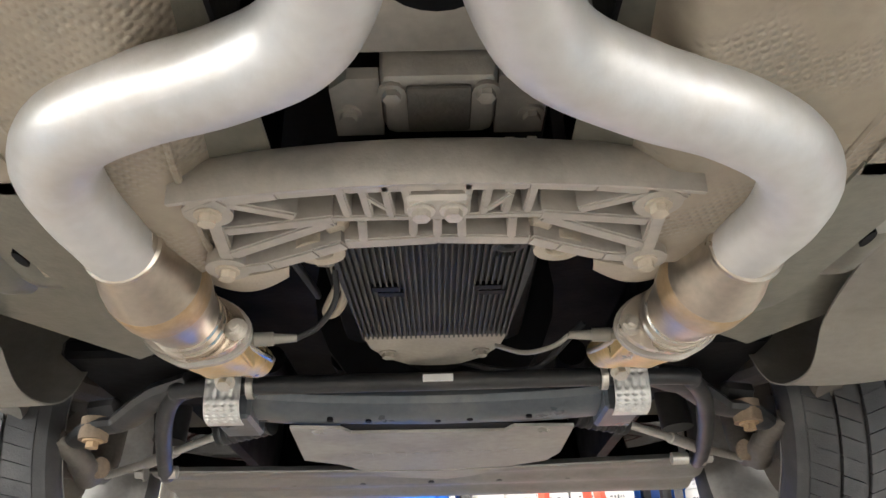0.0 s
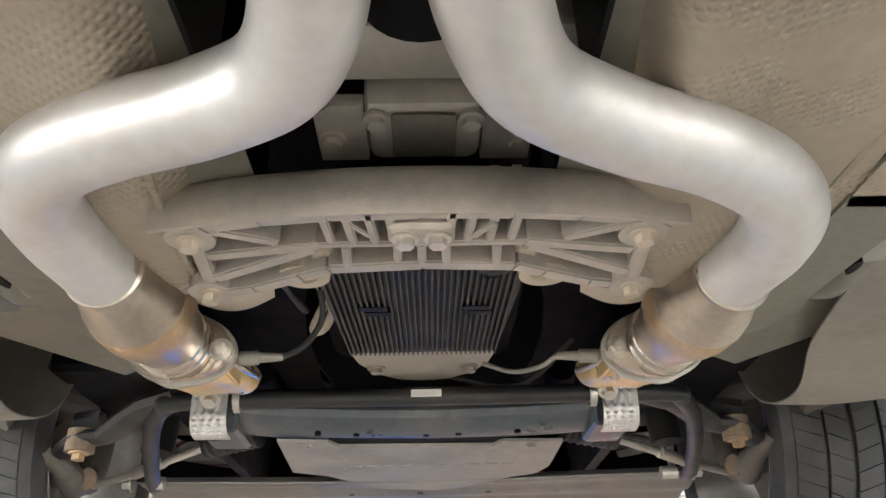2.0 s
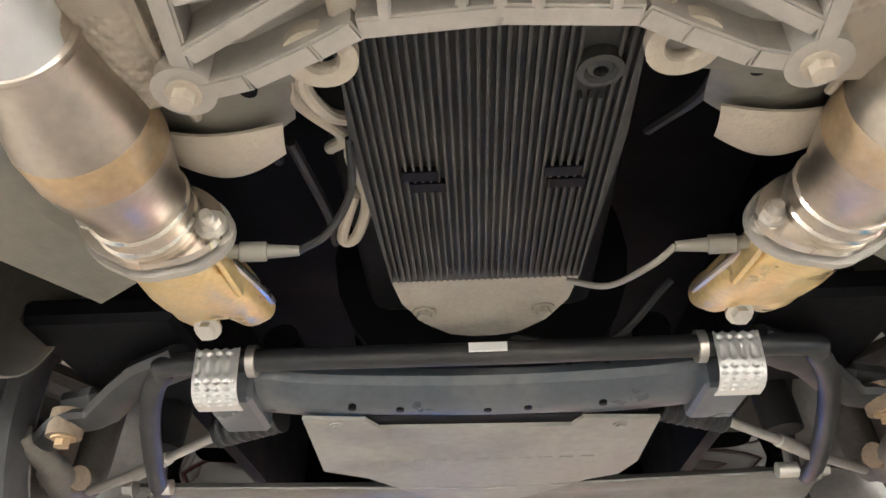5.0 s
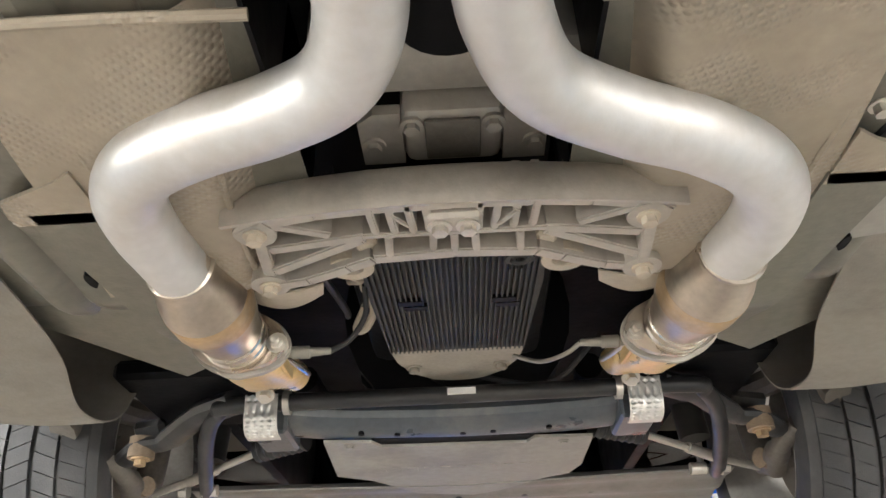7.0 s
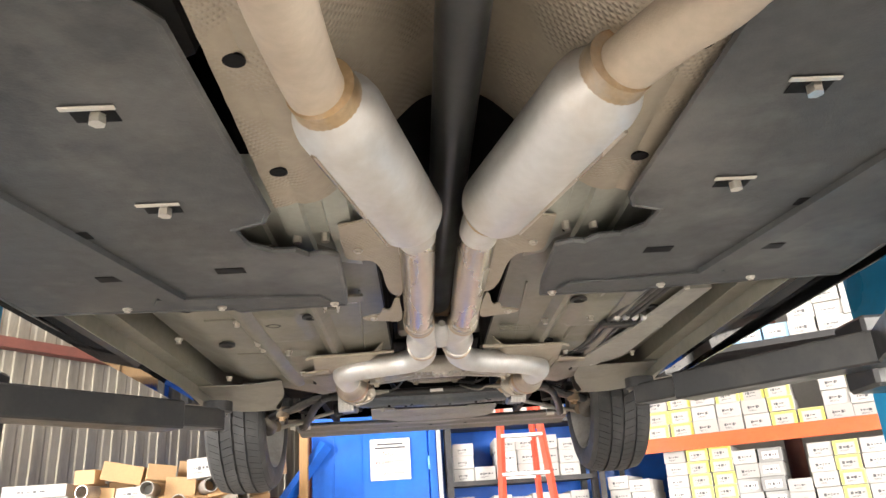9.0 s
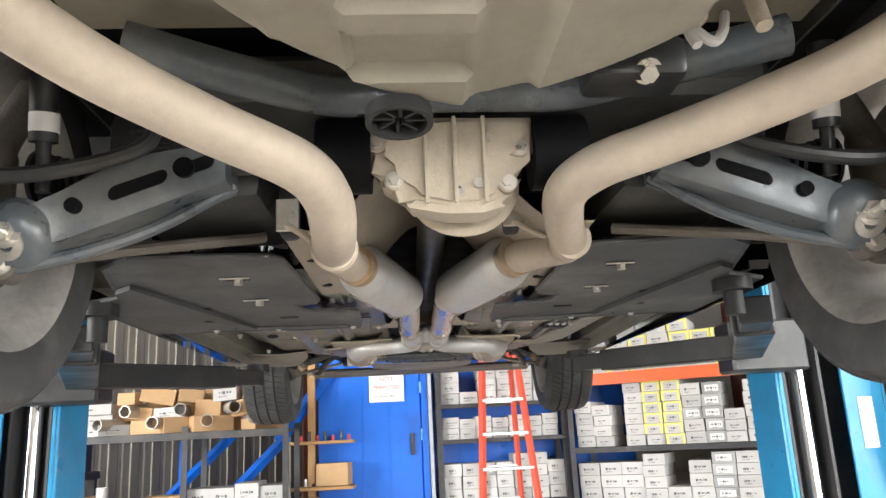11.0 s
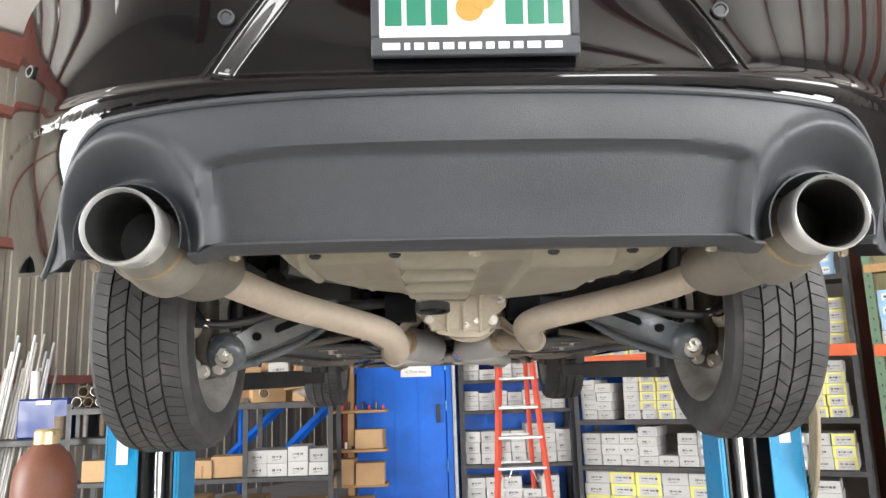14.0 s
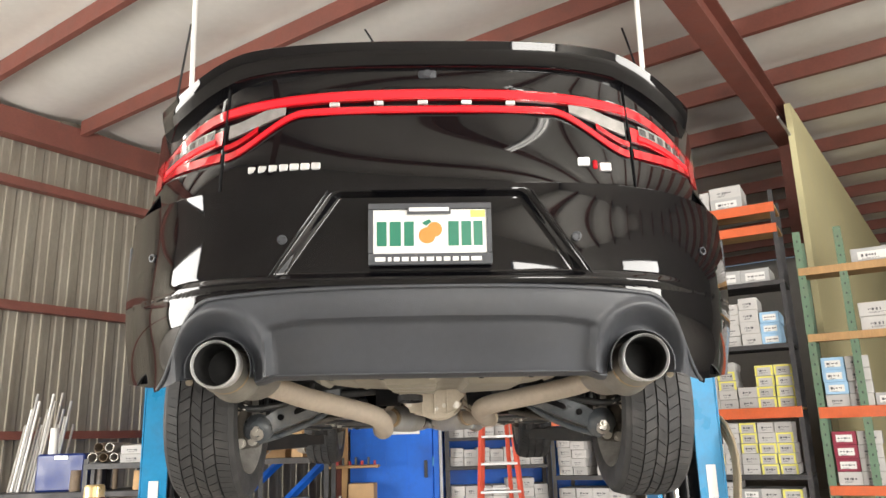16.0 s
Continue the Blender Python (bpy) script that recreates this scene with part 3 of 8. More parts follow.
load(MR, 0.5, 2.7, 3.0, 3.3, 0.3, 0.45, 0.16, ("white", "grey"), "cartons on the pallet rack", rng, 0.3, far=True)
load(MR, 0.04, 2.7, 3.86, 4.2, 0.34, 0.45, 0.14, ("white", "white", "grey"), "cartons on the pallet rack", rng, 0.8, far=True)

MG = pose(3.95, 1.42, 0, 0, 0, -30)
rack("pallet_rack", "green perforated upright rack with orange beams and cartons", MG, 2.6, 0.6,
     ((0.12, 0.05, RACK_BLACK), (0.9, 0.09, RACK_ORANGE), (1.66, 0.11, RACK_ORANGE), (2.4, 0.08, WOOD), (3.1, 0.08, WOOD)), 3.5, RACK_GREEN, (0.03, 0.42, 2.57), 0.075)
load(MG, 0.5, 2.5, 0.12, 0.75, 0.22, 0.45, 0.14, ("white", "white", "maroon", "grey"), "cartons on the green rack", rng, far=True)
load(MG, 0.08, 2.5, 0.9, 1.5, 0.22, 0.45, 0.13, ("white", "white", "grey", "maroon"), "cartons on the green rack", rng, far=True)
load(MG, 0.08, 2.5, 1.66, 2.25, 0.22, 0.45, 0.125, ("white", "blue", "grey", "white"), "cartons on the green rack", rng, far=True)
load(MG, 0.5, 2.5, 2.4, 2.8, 0.36, 0.45, 0.16, ("white", "grey"), "cartons on the green rack", rng, 0.7, far=True)
load(MG, 0.5, 2.5, 3.1, 3.5, 0.4, 0.45, 0.17, ("white", "grey", "white"), "cartons on the green rack", rng, 0.6, far=True)

MC = pose(0.17, 2.9, 0)
rack("steel_shelving", "black steel shelving full of white cartons", MC, 1.24, 0.45,
     ((0.1, 0.04, RACK_BLACK), (0.57, 0.04, RACK_BLACK), (1.14, 0.04, RACK_BLACK), (1.47, 0.04, RACK_BLACK), (1.95, 0.04, RACK_BLACK)), 2.3, RACK_BLACK, (0.02, 1.22))
load(MC, 0.05, 1.2, 0.1, 0.46, 0.2, 0.4, 0.11, ("white",), "cartons on the steel shelving", rng, far=True)
load(MC, 0.05, 1.2, 0.57, 1.02, 0.165, 0.4, 0.115, ("white", "white", "grey"), "cartons on the steel shelving", rng, 0.95)
load(MC, 0.05, 1.2, 1.14, 1.37, 0.16, 0.4, 0.105, ("white",), "cartons on the steel shelving", rng, 0.97)
load(MC, 0.05, 1.2, 1.47, 1.85, 0.18, 0.4, 0.115, ("white",), "cartons on the steel shelving", rng, 0.97)
load(MC, 0.05, 1.2, 1.95, 2.2, 0.2, 0.4, 0.12, ("white",), "cartons on the steel shelving", rng, 0.97, far=True)

st = part("carton_stock", STOCK, STOCK_MATS, smooth=0)
tagged(st, "mixed printed cartons packed on the higher and farther shelves", "cartons", kind="stuff")

# blue steel container with its door and the warning sign
con = thing("shipping_container", "royal blue painted steel container with a closed door", "container")
bm = BM(); box(bm, (-1.0, 3.42, 0.02), (2.2, 6.4, 2.6), 0.01); part("body", bm, DOOR_BLUE, con, smooth=0)
bm = BM(); box(bm, (-0.98, 3.06, 0.05), (0.02, 3.415, 2.45), 0.008)
cdoor = part("door", bm, DOOR_BLUE, con, smooth=0)
for x in (-0.80, -0.56, -0.3):
    bm = BM(); box(bm, (x, 3.052, 0.08), (x + 0.012, 3.059, 2.4)); part("door_rib", bm, DOOR_BLUE, cdoor, smooth=0)
bm = BM(); box(bm, (0.024, 3.03, 0.02), (0.09, 3.41, 2.55), 0.006); part("door_jamb", bm, DOOR_BLUE, con, smooth=0)
bm = BM(); box(bm, (0.094, 3.02, 0.0), (0.13, 3.41, 2.55), 0.004); part("edge_strip", bm, mat("weathered_white_edge", (0.55, 0.57, 0.6), 0.6, 0, 0.2, 9), con, smooth=0)
for z in (0.5, 1.15, 1.6, 2.1):
    bm = BM(); tube(bm, [(0.022, 3.045, z), (0.022, 3.045, z + 0.11)], 0.014, 10); part("hinge", bm, LIFT_BLUE, con)
bm = BM(); box(bm, (-0.09, 3.02, 1.02), (-0.05, 3.058, 1.22), 0.006); part("latch", bm, RACK_BLACK, con, smooth=0)

sign = thing("warning_sign", "white sheet sign with red and grey lettering on blue steel", "sign")
bm = BM(); box(bm, (-0.478, 3.036, 1.53), (-0.138, 3.050, 1.87), 0.0); part("sheet", bm, WHITE_PAINT, sign, smooth=0)


def words(text, size, m, material, parent, name="lettering", align="CENTER"):
    cu = bpy.data.curves.new(name, "FONT")
    cu.body, cu.size, cu.align_x, cu.align_y, cu.extrude, cu.resolution_u = text, size, align, "CENTER", 0.0006, 2
    tmp = bpy.data.objects.new(name, cu)
    me = bpy.data.meshes.new_from_object(tmp)
    bpy.data.objects.remove(tmp)
    me.materials.clear()
    me.materials.append(material)
    ob = new(name, me)
    ob.matrix_world = m
    ob.parent = parent
    return ob


for text, z, size, mt in (("NOT", 1.745, 0.062, RED_INK), ("PERMITTED", 1.668, 0.050, RED_INK), ("In Shop Area", 1.585, 0.043, INK)):
    words(text, size, pose(-0.308, 3.034, z, 90), mt, sign)
bm = BM()
for z, a in ((1.825, 0.11), (1.795, 0.13)):
    box(bm, (-0.308 - a, 3.033, z - 0.008), (-0.308 + a, 3.0355, z + 0.008))
part("illegible_line", bm, INK, sign, smooth=0)

# step ladder
lad = thing("step_ladder", "orange fibreglass step ladder with aluminium treads", "ladder")
YL = 2.45
for s in (-1, 1):
    bm = BM(); tube(bm, [(0.755 + s * 0.28, YL - 0.30, 0), (0.755 + s * 0.126, YL + 0.13, 2.36)], 0.032, 4); part("front_rail", bm, LADDER_ORANGE, lad, smooth=0)
    bm = BM(); tube(bm, [(0.755 + s * 0.20, YL + 0.55, 0), (0.755 + s * 0.11, YL + 0.2, 2.34)], 0.026, 4); part("rear_rail", bm, LADDER_ORANGE, lad, smooth=0)
for i in range(7):
    z = 0.29 + 0.295 * i
    f = z / 2.36
    w = 0.28 - 0.154 * f
    yy = YL - 0.30 + 0.43 * f
    bm = BM(); box(bm, (0.755 - w, yy - 0.045, z - 0.014), (0.755 + w, yy + 0.045, z + 0.014), 0.004); part("tread", bm, ALU, lad, smooth=0)
    bm = BM(); box(bm, (0.755 - 0.2 + 0.09 * f, YL + 0.55 - 0.35 * f - 0.012, z - 0.012), (0.755 + 0.2 - 0.09 * f, YL + 0.55 - 0.35 * f + 0.012, z + 0.012)); part("rear_brace", bm, ALU, lad, smooth=0)
bm = BM(); box(bm, (0.755 - 0.15, YL + 0.08, 2.345), (0.755 + 0.15, YL + 0.26, 2.39), 0.012); part("top_cap", bm, LADDER_ORANGE, lad, smooth=0)
for s in (-1, 1):
    bm = BM(); tube(bm, [(0.755 + s * 0.24, YL - 0.2, 0.55), (0.755 + s * 0.15, YL - 0.2, 0.45), (0.755 + s * 0.1, YL - 0.2, 0.57)], 0.008, 6); part("diagonal_brace", bm, ALU, lad)

# timber post and its little shelves left of the container
tim = thing("timber_stand", "raw timber post with small shelves holding oily parts", "shelf")
bm = BM(); box(bm, (-1.06, 2.9, 0), (-0.99, 2.96, 1.95), 0.004); part("post", bm, WOOD, tim, smooth=0)
for z in (0.42, 0.78, 1.19):
    bm = BM(); box(bm, (-1.2, 2.75, z - 0.03), (-0.62, 3.03, z), 0.004); part("shelf", bm, WOOD, tim, smooth=0)
for i in range(14):
    z = (0.78, 1.19)[i % 2]
    x = -1.15 + 0.037 * i
    bm = BM(); tube(bm, [(x, 2.85 + 0.02 * (i % 3), z + 0.002), (x, 2.85 + 0.02 * (i % 3), z + 0.03 + 0.02 * (i % 4))], 0.016, 10)
    tagged(part("pipe_fitting", bm, (RACK_BLACK, RED_INK, GALV_TUBE, BLACK_STEEL)[i % 4]), "small greasy pipe fitting on a timber shelf", "fitting", "fittings on the timber stand")
for i, (x, z, w, h) in enumerate(((-0.82, 0.785, 0.3, 0.2), (-1.08, 0.425, 0.22, 0.26), (-0.8, 0.425, 0.3, 0.22), (-0.95, 0.0, 0.4, 0.3), (-0.55, 0.0, 0.42, 0.22))):
    carton(pose(x, 2.76 - 0.05 * i, z + 0.001, 0, 0, 3 * i - 5), w, 0.24, h, "brown", "brown boxes by the container")

# left shelving with boxes, tubes and white cartons
ML = pose(-3.7, 2.05, 0)
rack("steel_shelving", "dark steel shelving with brown boxes and exhaust parts", ML, 2.6, 0.6,
     ((0.12, 0.04, RACK_BLACK), (0.60, 0.045, RACK_BLACK), (1.31, 0.06, RACK_BLACK)), 1.36, RACK_BLACK, (0.02, 1.75, 2.58))
load(ML, 0.34, 0.62, 1.31, 1.52, 0.28, 0.45, 0.10, ("white",), "white cartons on the dark shelving", rng, 1)
load(ML, 0.66, 1.16, 1.31, 1.62, 0.46, 0.45, 0.10, ("white",), "white cartons on the dark shelving", rng, 1)
for i in range(30):
    x = 1.12 + 0.048 * i + rng.uniform(-0.03, 0.03)
    w, h = rng.uniform(0.16, 0.36), rng.uniform(0.08, 0.15)
    lay = i % 3
    carton(ML @ pose(x, 0.02 + 0.14 * (i % 2) + rng.uniform(0, 0.05), 1.312 + lay * 0.125, rng.uniform(-3, 3) * lay, rng.uniform(-6, 6) * lay, rng.uniform(-35, 35)), round(w, 2), 0.26, round(h, 2), "brown" if i % 5 else "white", "brown boxes on the dark shelving")
for i in range(7):
    bm = BM()
    x, z = -2.6 + 0.2 * i, 1.40 + 0.1 * (i % 2)
    r = 0.05
    ring_solid(bm, [(r, -0.16), (r, 0.16), (r - 0.006, 0.16), (r - 0.006, -0.16)], pose(x, 2.12, z, 0, 0, 70 + 9 * i), 16)
    tagged(part("exhaust_tube", bm, GALV_TUBE), "short bare steel exhaust tube lying on a shelf", "tube", "tubes on the dark shelving")
load(ML, 1.75, 2.56, 0.60, 0.92, 0.2, 0.4, 0.14, ("white",), "white cartons on the dark shelving", rng, 0.95)
for i, (x, w, h, a) in enumerate(((0.35, 0.42, 0.2, 0), (0.8, 0.4, 0.22, 4), (1.25, 0.34, 0.17, -14), (1.55, 0.3, 0.2, 12), (1.4, 0.22, 0.12, 30))):
    carton(ML @ pose(x, 0.04 + 0.01 * i, 0.602, 0, 0, a), w, 0.3, h, "brown", "brown boxes on the dark shelving")
for i, (x, w, h) in enumerate(((0.5, 0.4, 0.26), (1.1, 0.5, 0.3), (1.7, 0.45, 0.28), (2.3, 0.4, 0.24))):
    carton(ML @ pose(x, 0.03, 0.122, 0, 0, 3), w, 0.4, h, "brown", "brown boxes on the dark shelving")
bm = BM(); ring_solid(bm, [(0.05, 0), (0.05, 0.3), (0.044, 0.3), (0.044, 0)], ML @ pose(1.05, 0.1, 0.60, 0, -90, 0), 18)
tagged(part("exhaust_tube", bm, ALUMINIZED), "upright bare steel exhaust tube on a shelf", "tube", "tubes on the dark shelving")

for i, (x, z) in enumerate(((0.06, 1.372), (0.175, 1.372), (0.29, 1.372), (0.12, 1.475), (0.235, 1.475))):
    bm = BM(); r = 0.052 - 0.004 * (i % 3)
    ring_solid(bm, [(r, 0), (r, 0.5), (r - 0.005, 0.5), (r - 0.005, 0)], ML @ pose(x, 0.03, z, 0, 0, 90), 18)
    tagged(part("exhaust_tube", bm, RUSTY if i % 2 else GALV_TUBE), "short bare steel exhaust tube lying on a shelf", "tube", "tubes on the dark shelving")

# blue engine crane behind the shelving
cr = thing("engine_crane", "blue painted steel workshop crane with slanted legs", "crane")
for n, (a, b, r) in enumerate((((-2.6, 2.85, 0.5), (-1.75, 2.85, 1.28), 0.045), ((-1.9, 2.9, 0.62), (-1.25, 2.9, 1.25), 0.05), ((-1.35, 3.0, 1.2), (-0.85, 3.0, 1.85), 0.06), ((-2.2, 2.85, 0.02), (-2.2, 2.85, 1.25), 0.04))):
    bm = BM(); tube(bm, [a, b], r, 4); part("boom" if n < 3 else "mast", bm, DOOR_BLUE, cr, smooth=0)
bm = BM(); box(bm, (-2.8, 2.75, 0.0), (-1.2, 2.95, 0.07), 0.01); part("base", bm, DOOR_BLUE, cr, smooth=0)

# leaning stock bars, blue case, pipe rack and gear by the sheet wall
for i in range(16):
    bm = BM()
    x = -4.75 + 0.033 * i
    y = 2.55 + 0.04 * (i % 4)
    tube(bm, [(x, y - 0.35, 0.005), (x + 0.05, y + 0.12, 1.75 + 0.09 * ((i * 7) % 5))], 0.015, 8)
    tagged(part("stock_bar", bm, (GALV_TUBE, WHITE_PAINT, ALU)[i % 3]), "long pale metal bar leaning near the wall", "bar", "leaning stock bars")
case = thing("tool_case", "dark blue metal tool case on a stand", "case")
bm = BM(); box(bm, (-4.35, 2.3, 1.02), (-3.82, 2.6, 1.42), 0.02); part("body", bm, mat("navy_case_paint", (0.012, 0.03, 0.16), 0.4), case, smooth=0)
bm = BM(); box(bm, (-4.15, 2.29, 1.36), (-4.0, 2.302, 1.40), 0.004); part("latch", bm, ALU, case, smooth=0)
bench = thing("work_bench", "cluttered dark steel bench with pipes on top", "bench")
bm = BM(); box(bm, (-4.9, 2.2, 0.95), (-2.95, 2.85, 1.02), 0.01); part("top", bm, RACK_BLACK, bench, smooth=0)
for x in (-4.85, -3.0):
    for y in (2.25, 2.8):
        bm = BM(); box(bm, (x - 0.03, y - 0.03, 0), (x + 0.03, y + 0.03, 0.949)); part("leg", bm, RACK_BLACK, bench, smooth=0)
bm = BM(); box(bm, (-3.75, 2.25, 1.30), (-2.98, 2.8, 1.34), 0.01); part("upper_shelf", bm, RACK_BLACK, bench, smooth=0)
for x in (-3.72, -3.02):
    bm = BM(); box(bm, (x - 0.02, 2.3, 1.021), (x + 0.02, 2.75, 1.299)); part("bracket", bm, RACK_BLACK, bench, smooth=0)
for i in range(9):
    bm = BM()
    r = 0.028 + 0.008 * (i % 3)
    ring_solid(bm, [(r, -0.3), (r, 0.3), (r - 0.005, 0.3), (r - 0.005, -0.3)], pose(-3.35 + 0.02 * (i % 2), 2.35 + 0.08 * (i % 5), 1.345 + r + 0.075 * (i // 5), 0, 0, 8 * (i % 4) - 12), 14)
    tagged(part("exhaust_tube", bm, GALV_TUBE), "worn steel exhaust tube on the bench shelf", "tube", "tubes on the bench")
for i, (x, y, h, r, mt) in enumerate(((-4.2, 2.35, 0.28, 0.05, WHITE_PAINT), (-3.7, 2.4, 0.42, 0.04, GALV_TUBE), (-3.55, 2.5, 0.5, 0.03, RUSTY), (-3.9, 2.3, 0.22, 0.06, RUSTY), (-3.2, 2.3, 0.2, 0.07, BROWN_CARD))):
    z0 = 1.42 if i == 0 else 1.02
    bm = BM(); tube(bm, [(x, y, z0 + 0.001), (x, y, z0 + h)], [r, r * 0.92], 14)
    tagged(part("shop_can", bm, mt), "upright metal can or tube on the bench", "can", "cans on the bench")
cyl = thing("gas_cylinder", "rust-brown gas cylinder with a round shoulder", "gas cylinder")
CYX, CYY = -1.85, -1.95
bm = BM(); prof = [(CYX, CYY, z) for z in (0.0, 0.02, 1.02, 1.09, 1.145, 1.18, 1.20)]
tube(bm, prof, [0.125, 0.138, 0.138, 0.128, 0.102, 0.068, 0.05], 32); part("body", bm, mat("brown_cylinder_paint", (0.16, 0.06, 0.035), 0.55, 0, 0.2, 8), cyl)
bm = BM(); tube(bm, [(CYX, CYY, 1.195), (CYX, CYY, 1.25), (CYX, CYY, 1.26)], [0.056, 0.054, 0.045], 24); part("cap", bm, GOLD, cyl, "yellow valve guard cap")

# ---- two-post lift ----
for s in (-1, 1):
    post = thing("lift_post", "light blue steel two-post lift column with chrome cylinder", "lift post", "two-post lift")
    xi, xo, xe = (1.40, 1.62, 1.78) if s < 0 else (1.43, 1.70, 1.86)
    for n, lo, hi in (("back_plate", (xi + 0.013, -1.22), (xe - 0.001, -1.20)), ("side_plate", (xi, -1.46), (xi + 0.012, -1.20)), ("side_plate", (xe, -1.46), (xe + 0.012, -1.20)),
                      ("lip", (xi + 0.013, -1.46), (xi + 0.03, -1.445)), ("lip", (xo, -1.46), (xe - 0.001, -1.445))):
        bm = BM()
        box(bm, (min(s * lo[0], s * hi[0]), lo[1], 0.02), (max(s * lo[0], s * hi[0]), hi[1], 2.9), 0.003)
        part(n, bm, LIFT_BLUE, post, smooth=0)
    bm = BM(); tube(bm, [(s * (xi + 0.14), -1.36, 0.05), (s * (xi + 0.14), -1.36, 1.5)], 0.034, 24); part("hydraulic_ram", bm, CHROME, post)
    bm = BM(); box(bm, (min(s * (xi + 0.02), s * (xe - 0.01)), -1.25, 0.05), (max(s * (xi + 0.02), s * (xe - 0.01)), -1.225, 2.85)); part("slide_plate", bm, RACK_BLACK, post, smooth=0)
    for xx in (xi + 0.05, xi + 0.20):
        bm = BM(); box(bm, (min(s * xx, s * (xx + 0.012)), -1.42, 0.05), (max(s * xx, s * (xx + 0.012)), -1.26, 2.85)); part("guide_rail", bm, RACK_BLACK, post, smooth=0)
    bm = BM(); box(bm, (min(s * 1.25, s * 1.85), -1.55, 0.0), (max(s * 1.25, s * 1.85), -0.95, 0.019), 0.003); part("base_plate", bm, LIFT_BLUE, post, smooth=0)
    bm = BM(); tube(bm, [(s * 1.61, -1.4, 2.85), (s * 1.62, -1.5, 5.7)], 0.018, 10); part("riser_pipe", bm, WHITE_PAINT, post)
    bm = BM(); box(bm, (min(s * (xo + 0.05), s * (xo + 0.11)), -1.464, 1.05), (max(s * (xo + 0.05), s * (xo + 0.11)), -1.4605, 1.25), 0.0); part("decal_plate", bm, WHITE_PAINT, post, smooth=0)
    car_m = thing("lift_carriage", "black steel lift carriage with telescoping swing arms", "lift arm", "two-post lift")
    bm = BM(); box(bm, (min(s * 1.2, s * 1.5), -1.62, 1.36), (max(s * 1.2, s * 1.5), -1.465, 1.56), 0.01); part("carriage", bm, BLACK_STEEL, car_m, smooth=0)
    for name, a, b, p in (("arm", (1.22, -1.70, 1.45), (0.84, -1.13, 1.47), (0.74, -0.98)), ("arm", (1.24, -1.66, 1.45), (0.92, -2.45, 1.45), (0.80, -2.62))):
        A, B = Vector((s * a[0], a[1], a[2])), Vector((s * b[0], b[1], b[2]))
        P = Vector((s * p[0], p[1], 1.47))
        d = (B - A).normalized()
        bm = BM(); m = Matrix.Translation(A) @ d.to_track_quat("X", "Z").to_matrix().to_4x4()
        box(bm, (0, -0.055, -0.045), ((B - A).length, 0.055, 0.045), 0.006, m); part("swing_arm", bm, BLACK_STEEL, car_m, smooth=0)
        bm = BM(); box(bm, ((B - A).length - 0.1, -0.042, -0.034), ((P - A).length, 0.042, 0.034), 0.005, m); part("inner_arm", bm, BLACK_STEEL, car_m, smooth=0)
        bm = BM(); tube(bm, [P + Vector((0, 0, -0.03)), P + Vector((0, 0, 0.03))], 0.025, 14); tube(bm, [P + Vector((0, 0, 0.031)), P + Vector((0, 0, 0.065))], 0.05, 18); part("lifting_pad", bm, BLACK_RUBBER, car_m)
hose = thing("hose_coil", "coiled brown air line hung on the lift post", "hose")
bm = BM()
tube(bm, [(1.9 + 0.012 * math.sin(a * 3), -1.35 + (0.16 + 0.004 * a) * math.cos(a), 1.15 + (0.3 + 0.005 * a) * math.sin(a)) for a in (k * 0.3 for k in range(84))], 0.012, 8)
part("coil", bm, HOSE, hose)

# ---- the car ----
car = thing("car", "black four-door sedan raised on a two-post lift", "car")
CX = 0.02
FZ = 1.585  # floor pan


def p_(name, bm, material, label="", parent=None, smooth=35):
    return part(name, bm, material, parent or car, label, smooth)


